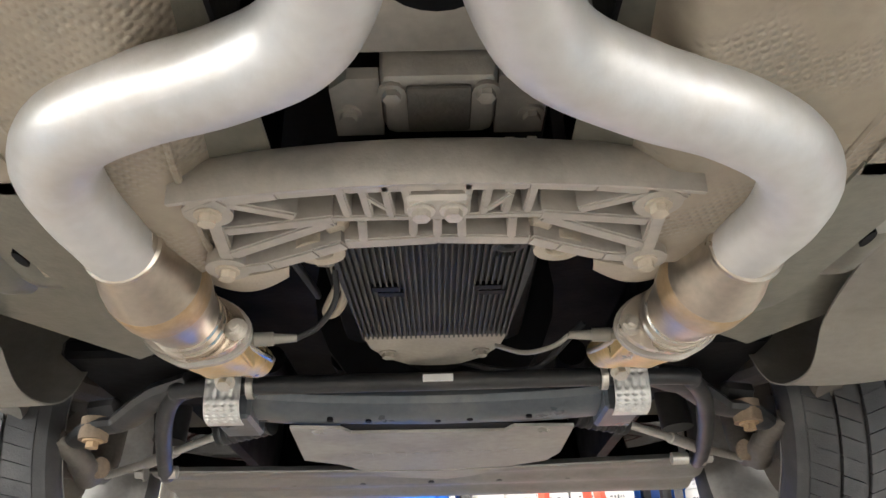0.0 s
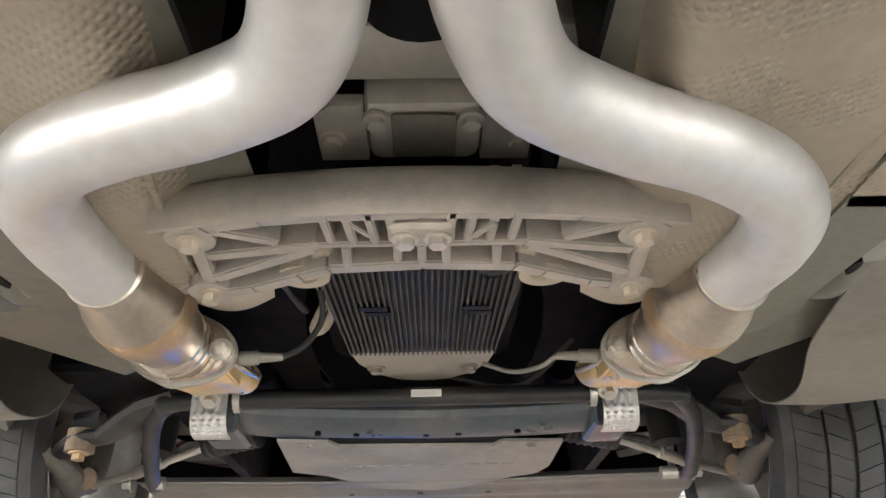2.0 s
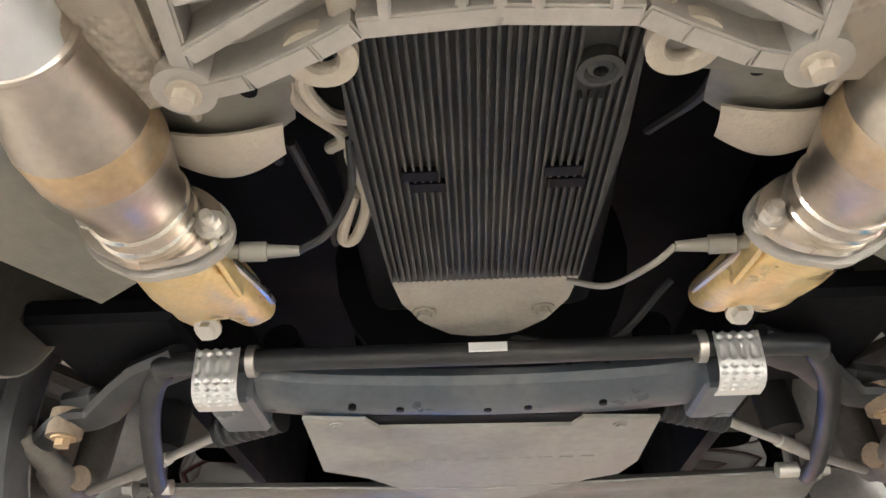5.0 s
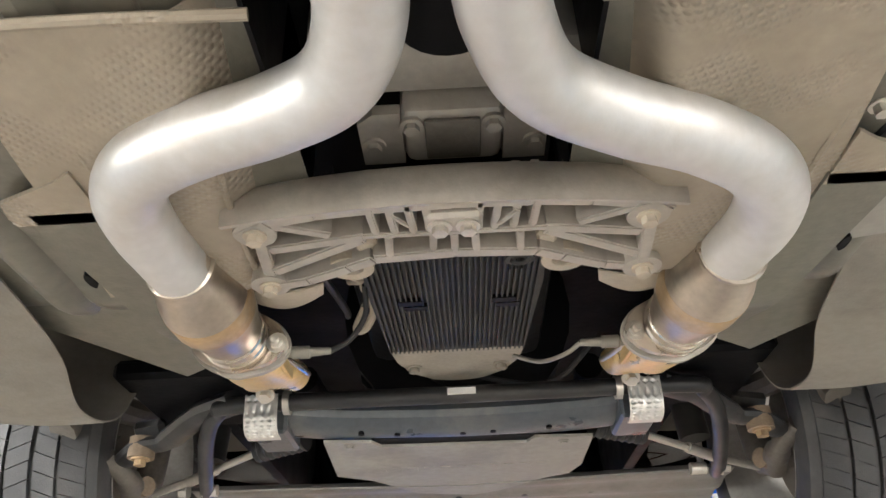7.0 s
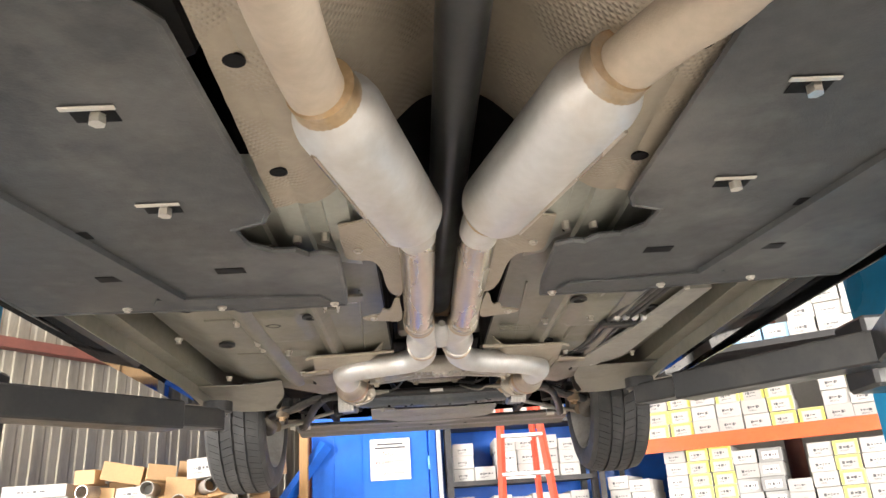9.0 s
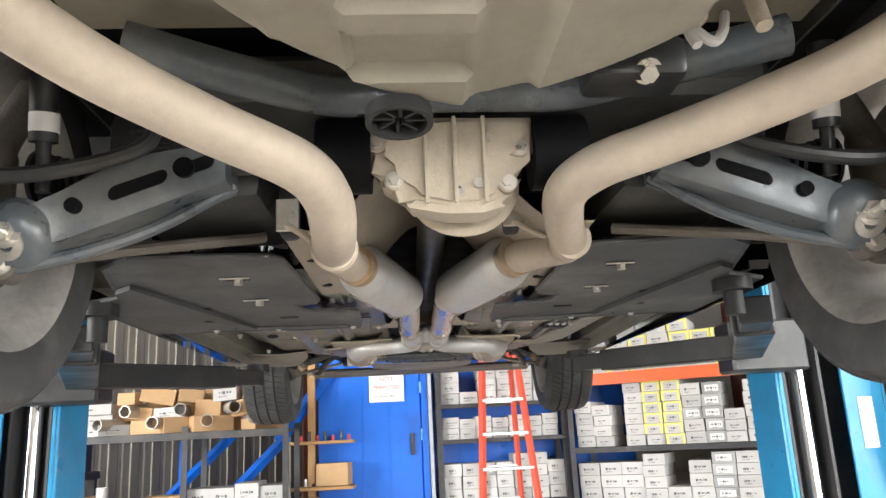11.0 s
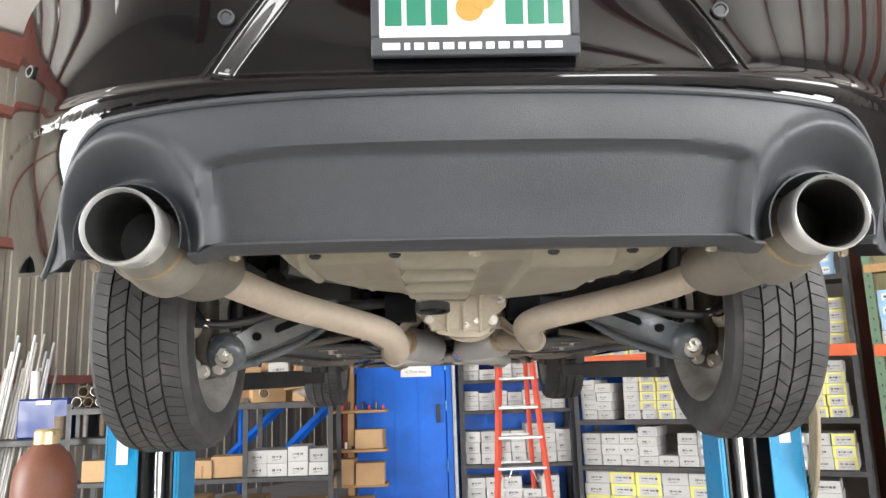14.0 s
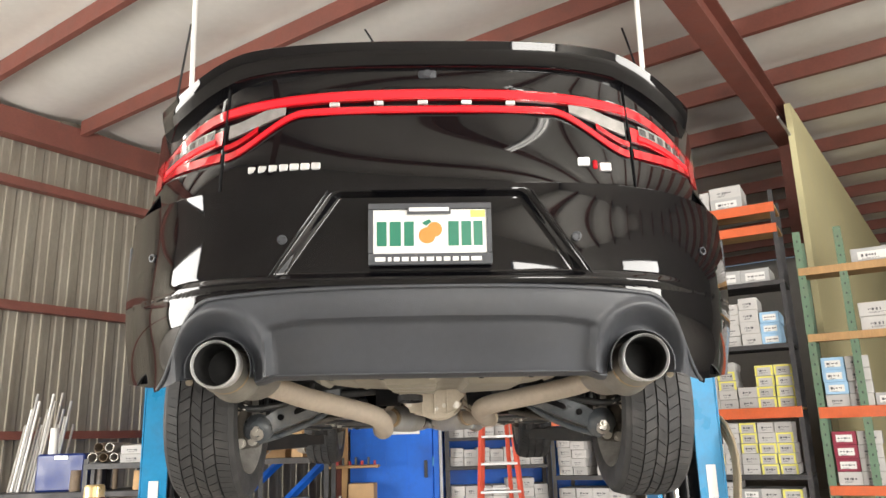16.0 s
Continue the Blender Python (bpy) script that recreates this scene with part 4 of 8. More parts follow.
# wheels
def wheel(x, y, z, flip, tread):
    w = new("wheel")
    w.parent = car
    w["label"] = "black tyre on a dusty alloy rim"
    w.matrix_world = pose(x, y, z, 0, 0, 180 if flip else 0)
    R, W = 0.355, 0.122
    bm = BM()
    prof = [(0.235, -W + 0.012), (0.26, -W - 0.002), (0.29, -W - 0.008), (0.325, -W - 0.002), (0.343, -W + 0.018), (R - 0.010, -W + 0.034)]
    prof += [(R - 0.010, W - 0.034), (0.343, W - 0.018), (0.325, W + 0.002), (0.29, W + 0.008), (0.26, W + 0.002), (0.235, W - 0.012)]
    ring_solid(bm, prof, Matrix.Identity(4), 64)
    tyre = p_("tyre", bm, RUBBER, parent=w)
    # tread blocks stand proud between circumferential and slanting grooves
    bm = BM()
    verts, faces = [], []
    rows = ((-0.108, -0.066, 0.010, 72), (-0.060, -0.022, -0.016, 54), (-0.016, 0.016, 0.020, 46), (0.022, 0.060, -0.016, 54), (0.066, 0.108, 0.010, 72)) if tread == "zig" else ((-0.108, -0.058, 0.012, 70), (-0.050, -0.006, 0.012, 60), (0.004, 0.050, -0.012, 60), (0.058, 0.108, 0.012, 70))
    for x0, x1, sl, n in rows:
        for k in range(n):
            a0, a1 = 2 * math.pi * k / n, 2 * math.pi * (k + (0.91 if tread == "zig" else 0.94)) / n
            base = len(verts)
            for rr in (R - 0.013, R):
                for xx, da in ((x0, 0.0), (x1, sl * 4), ):
                    for aa in (a0, (a0 + a1) / 2, a1):
                        drop = 0.010 * max(0, (abs(xx) - 0.09) / 0.018) ** 2 if abs(xx) > 0.09 else 0
                        r2 = rr - drop * 1.1
                        verts.append((xx, r2 * math.cos(aa + da), r2 * math.sin(aa + da)))
            b = base
            # bottom ring indexes 0..5, top 6..11
            faces += [(b + 6, b + 7, b + 10, b + 9), (b + 7, b + 8, b + 11, b + 10), (b, b + 3, b + 9, b + 6), (b + 2, b + 8, b + 11, b + 5), (b, b + 6, b + 7, b + 1), (b + 1, b + 7, b + 8, b + 2), (b + 3, b + 4, b + 10, b + 9), (b + 4, b + 5, b + 11, b + 10)]
    bm.free()
    me = bpy.data.meshes.new("tread")
    me.from_pydata(verts, [], faces)
    bm = BM()
    bm.from_mesh(me)
    bmesh.ops.recalc_face_normals(bm, faces=bm.faces[:])
    bpy.data.meshes.remove(me)
    p_("tread", bm, RUBBER, parent=w, smooth=30)
    bm = BM()
    ring_solid(bm, [(0.238, -W + 0.008), (0.246, -W + 0.002), (0.246, -W + 0.018), (0.222, -W + 0.035), (0.205, 0.0), (0.215, W - 0.03), (0.24, W - 0.01), (0.21, W - 0.02), (0.195, 0.0), (0.214, -W + 0.034)], Matrix.Identity(4), 56)
    for k in range(5):
        a = 2 * math.pi * k / 5
        m = pose(0, 0, 0, math.degrees(a))
        box(bm, (W - 0.055, -0.03, 0.05), (W - 0.025, 0.03, 0.205), 0.008, m)
    tube(bm, [(W - 0.075, 0, 0), (W - 0.02, 0, 0)], 0.07, 28)
    p_("rim", bm, RIM, parent=w)
    bm = BM()
    tube(bm, [(-0.005, 0, 0), (0.012, 0, 0)], 0.165, 36)
    tube(bm, [(-0.03, 0, 0), (0.04, 0, 0)], 0.075, 28)
    p_("brake_disc", bm, KNUCKLE, parent=w)
    return w


AX_F, AX_R, WZ = -0.02, -3.19, 1.645
# the tail of the car stands a little off the front half's axis
REAR = Vector((0.03, -0.13, 0.0))
SAG = Matrix(((0.99988, -0.0117, 0.00966, -0.0418), (0.01183, 0.99984, -0.01355, -0.068), (-0.0095, 0.01366, 0.99986, -0.0224), (0, 0, 0, 1)))
for s in (-1, 1):
    wheel(s * 0.83 + REAR.x, AX_R, WZ, s < 0, "zig")
    wheel(s * 0.84, AX_F, WZ, s < 0, "rib")

# floor pans either side of the tunnel, with ribs and raised pads
for s in (-1, 1):
    cx = CX
    def pan_f(u, v):
        x = 0.135 + 0.60 * u
        y = -2.30 + (1.26 + 0.16 * step(0.32, 0.40, x)) * v
        z = FZ
        for c, w in ((0.30, 0.02), (0.48, 0.024)):
            z -= 0.016 * math.exp(-((x - c) / (w * 0.8)) ** 4)
        z += 0.014 * step(0.10, 0.0, u * 0.60)
        z -= 0.010 * step(0.06, 0.09, abs(((y + 3) % 0.42) - 0.21)) * step(0.34, 0.36, x) * step(0.46, 0.44, x)
        z += 0.05 * step(0.60, 0.735, x)
        z += 0.05 * step(-1.02, -0.88, y)
        return (cx + s * x, y, z)
    bm = BM(); sheet(bm, 60, 90, pan_f); thicken(bm, 0.003); p_("floor_pan", bm, FLOOR_PAN)
    # tunnel wall in near-black, the tunnel's shade as its colour
    bm = BM(); box(bm, (cx + s * 0.134, -2.54, FZ - 0.012), (cx + s * 0.138, -1.36, FZ + 0.14)); p_("tunnel_wall", bm, SHADE_BLACK, smooth=0)
    # sill with pinch weld
    bm = BM()
    prism(bm, [(-2.6, FZ - 0.005), (-0.62, FZ - 0.005), (-0.62, FZ + 0.16), (-2.6, FZ + 0.16)], 0.0, 0.09, Matrix(((0, 0, s, s * 0.74), (1, 0, 0, 0), (0, 1, 0, 0), (0, 0, 0, 1))))
    p_("sill", bm, FLOOR_PAN, smooth=0)
    bm = BM(); box(bm, (s * 0.788, -2.55, FZ - 0.045), (s * 0.792, -0.65, FZ - 0.004)); p_("pinch_weld", bm, FLOOR_PAN, smooth=0)
    bm = BM(); box(bm, (s * 0.835, -2.6, FZ - 0.02), (s * 0.94, -0.55, FZ + 0.2), 0.02); p_("rocker_panel", bm, GLOSS_BLACK, smooth=0)
bm = BM()
# roof of the tunnel likewise carries the shade in its near-black colour
box(bm, (CX - 0.138, -3.1, 1.72), (CX + 0.138, -0.9, 1.73)); p_("tunnel_roof", bm, SHADE_BLACK, smooth=0)
bm = BM()
tube(bm, [(CX + 0.01, -3.05, 1.625), (CX, -1.55, 1.665)], 0.034, 20); p_("prop_shaft", bm, BLACK_STEEL)
bm = BM(); tube(bm, [(CX, -1.62, 1.665), (CX, -1.55, 1.665)], 0.06, 20); p_("prop_shaft_joint", bm, RUSTY)

# studs and plugs on the pans
for s, pts in ((-1, ((0.47, -1.56), (0.41, -1.22), (0.41, -1.50), (0.46, -2.05), (0.21, -2.05), (0.48, -1.83), (0.47, -1.63), (0.65, -1.2), (0.66, -1.7), (0.30, -1.35))), (1, ((0.42, -1.32), (0.42, -1.71), (0.54, -1.13), (0.60, -1.95), (0.64, -1.6), (0.30, -1.7), (0.65, -1.25)))):
    for x, y in pts:
        bm = BM(); bolt(bm, (s * x, y, FZ - 0.012), 0.007, 0.012); p_("floor_stud", bm, BOLT)
for s, pts in ((-1, ((0.40, -1.78), (0.56, -1.60), (0.30, -1.83), (0.57, -1.95))), (1, ((0.36, -1.86), (0.57, -1.75), (0.34, -1.45)))):
    for x, y in pts:
        bm = BM(); ring_solid(bm, [(0.022, 0), (0.022, 0.006), (0.014, 0.008), (0.014, 0)], pose(s * x, y, FZ - 0.006, 0, 90, 0), 16); tube(bm, [(s * x, y, FZ - 0.003), (s * x, y, FZ - 0.001)], 0.014, 12); p_("drain_plug", bm, BLACK_RUBBER)
# flat brace plates
bm = BM(); prism(bm, [(-0.30, -2.0), (-0.16, -2.0), (-0.16, -1.96), (-0.20, -1.95), (-0.21, -1.93), (-0.25, -1.93), (-0.26, -1.96), (-0.3, -1.97)], FZ - 0.016, FZ - 0.010); p_("brace_plate", bm, FLOOR_PAN)
# stamped beads, a hoop round a plug, a small bracket and a seam on the floor
ZB = FZ - 0.001
for pts, r in (([(-0.56, -1.83), (-0.445, -1.825)], 0.006), ([(-0.35, -1.845), (-0.31, -1.84), (-0.278, -1.82)], 0.006), ([(-0.56, -1.475), (-0.448, -1.46)], 0.006),
               ([(0.322, -1.79), (0.33, -1.815), (0.35, -1.825), (0.40, -1.828), (0.412, -1.84), (0.413, -1.92)], 0.008), ([(0.395, -1.45), (0.402, -1.71)], 0.008),
               ([(0.185, -1.625), (0.268, -1.617)], 0.003), ([(0.278, -1.56), (0.192, -1.568)], 0.003), ([(0.268, -1.615), (0.278, -1.562)], 0.003), ([(0.19, -1.60), (0.262, -1.594), (0.266, -1.580), (0.194, -1.586)], 0.0025),
               ([(-0.168, -1.995), (-0.198, -1.43)], 0.0025), ([(0.215, -1.995), (0.245, -1.43)], 0.0025),
               ([(-0.62, -2.05), (-0.50, -2.04)], 0.006), ([(0.46, -2.2), (0.58, -2.2)], 0.006), ([(-0.36, -2.25), (-0.25, -2.24)], 0.006)):
    bm = BM(); tube(bm, spline([(x, y, ZB) for x, y in pts]) if len(pts) > 2 else [(x, y, ZB) for x, y in pts], r, 10); p_("stamped_bead", bm, FLOOR_PAN)
bm = BM(); tube(bm, [(x, y, FZ - 0.008) for x, y in ((-0.272, -1.945), (-0.25, -1.943), (-0.26, -1.872), (-0.232, -1.865), (-0.219, -1.94), (-0.178, -1.94))], 0.005, 6); p_("wire_bracket", bm, BOLT)
bm = BM(); box(bm, (-0.262, -1.90, FZ - 0.014), (-0.228, -1.865, FZ - 0.004), 0.004); p_("bracket_pad", bm, FLOOR_PAN)
for k in range(4):
    bm = BM(); box(bm, (0.482 + 0.026 * k, -1.722 + 0.006 * k, FZ - 0.026), (0.498 + 0.026 * k, -1.70 + 0.006 * k, FZ - 0.004), 0.004); p_("line_clip", bm, ALU)

# fuel and brake lines in their tray along the floor
for i in range(4):
    x = 0.475 + 0.017 * i
    bm = BM(); tube(bm, spline([(x + 0.06, -2.3, FZ - 0.014), (x + 0.03, -1.9, FZ - 0.014), (x, -1.62, FZ - 0.014), (x - 0.01, -1.4, FZ - 0.012), (x - 0.06, -1.18, FZ - 0.008), (x - 0.09, -0.95, FZ)]), 0.006, 8); p_("fuel_line", bm, BLACK_STEEL)
bm = BM(); prism(bm, [(0.60, -1.95), (0.66, -1.95), (0.62, -1.25), (0.55, -1.12), (0.47, -1.10), (0.5, -1.3), (0.56, -1.6)], FZ - 0.024, FZ - 0.016); p_("line_cover", bm, SKID)
bm = BM(); box(bm, (0.46, -1.66, FZ - 0.026), (0.56, -1.62, FZ - 0.006), 0.004); p_("line_clip", bm, BLACK_RUBBER)

# black undercovers
cover = [(-0.86, -2.10), (-0.45, -2.07), (-0.44, -2.05), (-0.212, -2.06), (-0.205, -2.15), (-0.20, -2.36), (-0.225, -2.372), (-0.25, -2.365), (-0.27, -2.39), (-0.31, -2.392), (-0.345, -2.43), (-0.352, -2.50), (-0.298, -2.525), (-0.285, -2.56), (-0.30, -3.02), (-0.32, -3.05), (-0.40, -3.06), (-0.58, -3.08), (-0.66, -3.0), (-0.74, -2.70), (-0.86, -2.62)]
for s in (-1, 1):
    poly = [(CX + -s * x, y) for x, y in cover]
    bm = BM(); prism(bm, poly, FZ - 0.052, FZ - 0.046)
    lip = [Vector((x, y, FZ - 0.049)) for x, y in poly]
    tube(bm, lip + lip[:1], 0.006, 6, cap=False)
    uc = p_("undercover", bm, UNDERCOVER, "matt black felt underbody cover")
    bm = BM(); prism(bm, [(CX - s * x, y) for x, y in ((-0.56, -2.18), (-0.52, -2.18), (-0.66, -2.85), (-0.71, -2.80))], FZ - 0.064, FZ - 0.0525); p_("stiffening_rib", bm, UNDERCOVER, parent=uc)
    for x, y, clipped in ((0.425, -2.863, 1), (0.432, -2.597, 1), (0.60, -2.51, 0), (0.40, -2.313, 0), (0.62, -2.30, 0)):
        X = CX + s * x
        bm = BM(); box(bm, (X - 0.026, y - 0.012, FZ - 0.0535), (X + 0.026, y + 0.016, FZ - 0.0525)); p_("slot", bm, SHADE_BLACK, parent=uc, smooth=0)
        if clipped:
            bm = BM(); box(bm, (X - 0.034, y - 0.022, FZ - 0.0565), (X + 0.030, y - 0.013, FZ - 0.0538), 0.001); p_("clip_plate", bm, BOLT, parent=uc)
            bm = BM(); bolt(bm, (X + 0.004, y, FZ - 0.054), 0.010, 0.012, washer=False); p_("clip", bm, BOLT, parent=uc)
    for x, y in ((0.235, -2.075), (0.47, -2.09), (0.66, -2.11)):
        bm = BM(); bolt(bm, (CX + s * x, y, FZ - 0.0525), 0.0065, 0.007); p_("cover_nut", bm, BOLT, parent=uc)
    # shallow pressed ledges along the front edge
    bm = BM(); prism(bm, [(CX + s * x, y) for x, y in ((0.24, -2.10), (0.60, -2.13), (0.58, -2.17), (0.26, -2.14))], FZ - 0.057, FZ - 0.0525); p_("pressed_ledge", bm, UNDERCOVER, parent=uc)

# ribbed fuel tank ends in the cover cut-outs, tunnel shields
for s in (-1, 1):
    def tank_f(u, v):
        x, y = 0.13 + 0.30 * u, -2.62 + 0.5 * v
        z = FZ + 0.02 - 0.03 * math.sin(math.pi * v) * math.sin(math.pi * min(1, u + 0.25)) + 0.005 * math.copysign(1, math.sin(u * 24)) * step(0.1, 0.3, v)
        return (CX + s * x, y, z)
    bm = BM(); sheet(bm, 60, 20, tank_f); thicken(bm, 0.003); p_("fuel_tank", bm, mat("grey_green_tank", (0.34, 0.345, 0.305), 0.5, 0.2, 0.15, 8, 0.1, 120))
    for x in (0.22, 0.27):
        bm = BM(); bolt(bm, (CX + s * x, -2.36, FZ - 0.004), 0.008, 0.02); p_("tank_strap_bolt", bm, BOLT)
    def sh_f(u, v):
        y = -3.16 + 0.62 * v - 0.05 * (1 - u) * step(0.7, 1.0, v)
        x = 0.028 + 0.262 * u
        z = FZ - 0.032 + 0.165 * (1 - step(0.0, 0.78, u)) + 0.004 * math.exp(-((u - 0.86) / 0.03) ** 2) + 0.0015 * math.sin(40 * u) * math.sin(60 * v)
        return (CX + 0.012 + s * x, y, z)
    bm = BM(); sheet(bm, 36, 24, sh_f); thicken(bm, 0.002); sh = p_("rear_heat_shield", bm, SHIELD)
    for y in (-2.93, -2.66):
        bm = BM(); tube(bm, [(CX + 0.012 + s * 0.262, y, FZ - 0.031), (CX + 0.012 + s * 0.262, y, FZ - 0.0345)], 0.013, 14); p_("hole_mark", bm, SHADE_BLACK, parent=sh)
    # bright tabs beside the twin pipes
    for poly, bx, by in (([(0.19, -2.43), (0.192, -2.28), (0.17, -2.255), (0.142, -2.245), (0.128, -2.19), (0.122, -2.08), (0.106, -2.02), (0.088, -2.06), (0.086, -2.43)], 0.165, -2.31), ([(0.192, -1.845), (0.168, -1.862), (0.148, -1.872), (0.138, -1.912), (0.122, -1.908), (0.108, -1.985), (0.098, -1.985), (0.098, -1.815), (0.14, -1.812), (0.182, -1.825)], 0.165, -1.843)):
        bm = BM(); prism(bm, [(CX + s * p.x, p.y) for p in spline([(x, y, 0) for x, y in (*poly, poly[0])], 4)[:-1]], FZ - 0.024, FZ - 0.020); q = p_("shield_tab", bm, SHIELD)
        bm = BM(); bolt(bm, (CX + s * bx, by, FZ - 0.024), 0.006, 0.006); p_("tab_bolt", bm, BOLT, parent=q)
        y0, y1 = min(y for x, y in poly), max(y for x, y in poly)
        bm = BM(); prism(bm, [(CX + s * 0.0965, y0 + 0.005), (CX + s * 0.0985, y0 + 0.005), (CX + s * 0.1035, y1 - 0.02), (CX + s * 0.1015, y1 - 0.02)], FZ - 0.0195, FZ + 0.07); p_("shield_wall", bm, SHIELD, parent=q)
    # front tunnel shield with rolled edge
    def fs_f(u, v):
        x, y = 0.135 + 0.23 * u, -1.475 + 0.42 * v
        z = FZ - 0.024 + 0.05 * step(0.3, 0.0, u)
        return (CX + s * (x + 0.04 * v), y, z)
    bm = BM(); sheet(bm, 24, 24, fs_f); thicken(bm, 0.002); fsx = p_("front_heat_shield", bm, SHIELD)
    bm = BM(); tube(bm, spline([(CX + s * 0.13, -1.47, FZ - 0.02), (CX + s * 0.25, -1.478, FZ - 0.026), (CX + s * 0.36, -1.474, FZ - 0.026), (CX + s * 0.385, -1.45, FZ - 0.026)]), 0.005, 8); p_("rolled_edge", bm, SHIELD, parent=fsx)
    # floor beside the gearbox, and on it the frame rail with its turned lip, end tab and slots
    XC = 0.043
    bm = BM(); prism(bm, [(XC + s * 0.33, -1.40), (XC + s * 0.60, -1.40), (XC + s * 0.60, -0.95), (XC + s * 0.45, -0.72), (XC + s * 0.37, -0.78), (XC + s * 0.30, -1.1)], FZ + 0.004, FZ + 0.05); p_("front_floor", bm, FLOOR_PAN)
    def rail_f(u, v):
        y = -1.24 + 0.39 * v
        x = 0.352 + (0.095 - 0.045 * v) * u - 0.004 * v
        e = min(u, 1 - u)
        return (XC + s * x, y, FZ - 0.026 + 0.03 * step(0.10, 0.0, e) + 0.012 * step(0.0, -0.0001, v) + 0.02 * step(0.6, 1.0, v) ** 2)
    bm = BM(); sheet(bm, 20, 16, rail_f); thicken(bm, 0.003); fr = p_("frame_rail", bm, FLOOR_PAN)
    bm = BM(); tube(bm, spline([(XC + s * 0.448, -1.225, FZ - 0.006), (XC + s * 0.438, -1.10, FZ - 0.008), (XC + s * 0.41, -0.96, FZ - 0.006), (XC + s * 0.375, -0.87, FZ)]), 0.0055, 8); p_("rail_lip", bm, SHIELD, parent=fr)
    bm = BM(); tube(bm, spline([(XC + s * 0.343, -1.33, FZ - 0.022), (XC + s * 0.340, -1.24, FZ - 0.024), (XC + s * 0.345, -1.06, FZ - 0.016), (XC + s * 0.35, -0.92, FZ)]), 0.0045, 8); p_("rail_lip", bm, SHIELD, parent=fr)
    bm = BM(); prism(bm, [(XC + s * x, y) for x, y in ((0.362, -1.305), (0.385, -1.29), (0.449, -1.262), (0.455, -1.235), (0.448, -1.222), (0.36, -1.222))], FZ - 0.029, FZ - 0.024); p_("rail_tab", bm, SHIELD, parent=fr)
    for x, y, L in ((0.432, -1.10, 0.010), (0.398, -0.985, 0.001)):
        bm = BM(); prism(bm, [(XC + s * x + 0.005 * math.cos(a), y + (0.006 + L) * math.sin(a)) for a in (math.pi * k / 8 for k in range(16))], FZ - 0.0285, FZ - 0.012); p_("rail_slot", bm, SHADE_BLACK, parent=fr)
    for x, y in ((0.52, -1.18), (0.48, -1.32), (0.50, -1.04)):
        bm = BM(); bolt(bm, (XC + s * x, y, FZ + 0.003), 0.008, 0.008); p_("floor_bolt", bm, BOLT)
    # rolled inner edge of the front shield
    bm = BM(); tube(bm, spline([(XC + s * 0.225, -1.30, FZ - 0.022), (XC + s * 0.235, -1.22, FZ - 0.022), (XC + s * 0.242, -1.10, FZ - 0.020), (XC + s * 0.238, -1.03, FZ - 0.012)]), 0.004, 8); p_("shield_edge", bm, SHIELD, parent=fsx)

# ---- exhaust ----
exh = new("exhaust")
exh.parent = car
exh["label"] = "twin bare steel exhaust system with X-pipe and resonators"
PZ = 1.55


def pipe(name, pts, r, material, label="", n=8, sides=28):
    bm = BM()
    tube(bm, spline(pts, n), r, sides)
    return p_(name, bm, material, label, exh)


def mirror(pts, s):
    return [(CX + s * x, y, z) for x, y, z in pts]


FRONT = {-1: [(-0.022, -1.60), (-0.022, -1.53), (-0.028, -1.468), (-0.055, -1.412), (-0.11, -1.379), (-0.18, -1.354), (-0.24, -1.322), (-0.272, -1.277), (-0.279, -1.22), (-0.276, -1.17), (-0.273, -1.13)],
         1: [(0.068, -1.60), (0.070, -1.53), (0.079, -1.47), (0.11, -1.404), (0.18, -1.358), (0.25, -1.327), (0.31, -1.286), (0.343, -1.24), (0.352, -1.185), (0.345, -1.14), (0.340, -1.11)]}
CONE = {-1: ((-0.274, -1.145, 1.551), (-0.268, -0.918, 1.557)), 1: ((0.344, -1.125, 1.545), (0.326, -0.897, 1.558))}
TAIL = {-1: [(-0.143, -2.83, 1.55), (-0.155, -2.92, 1.547), (-0.172, -3.0, 1.545), (-0.183, -3.07, 1.548), (-0.180, -3.16, 1.56), (-0.182, -3.24, 1.585), (-0.215, -3.305, 1.61), (-0.32, -3.385, 1.64), (-0.42, -3.50, 1.665), (-0.49, -3.62, 1.69), (-0.54, -3.75, 1.71)],
        1: [(0.207, -2.88, 1.55), (0.243, -2.965, 1.543), (0.276, -3.035, 1.534), (0.283, -3.095, 1.532), (0.255, -3.205, 1.545), (0.241, -3.315, 1.561), (0.278, -3.388, 1.576), (0.36, -3.442, 1.590), (0.465, -3.520, 1.606), (0.565, -3.610, 1.624), (0.618, -3.70, 1.640), (0.640, -3.80, 1.648)]}
REZ = {-1: ((-0.040, -2.455, 1.55), (-0.142, -2.865, 1.55)), 1: ((0.085, -2.475, 1.55), (0.207, -2.895, 1.55))}
TAIL[-1] = [tuple(Vector(p).lerp(SAG @ (Vector(p) + REAR), step(-2.9, -3.15, p[1]))) for p in TAIL[-1]]
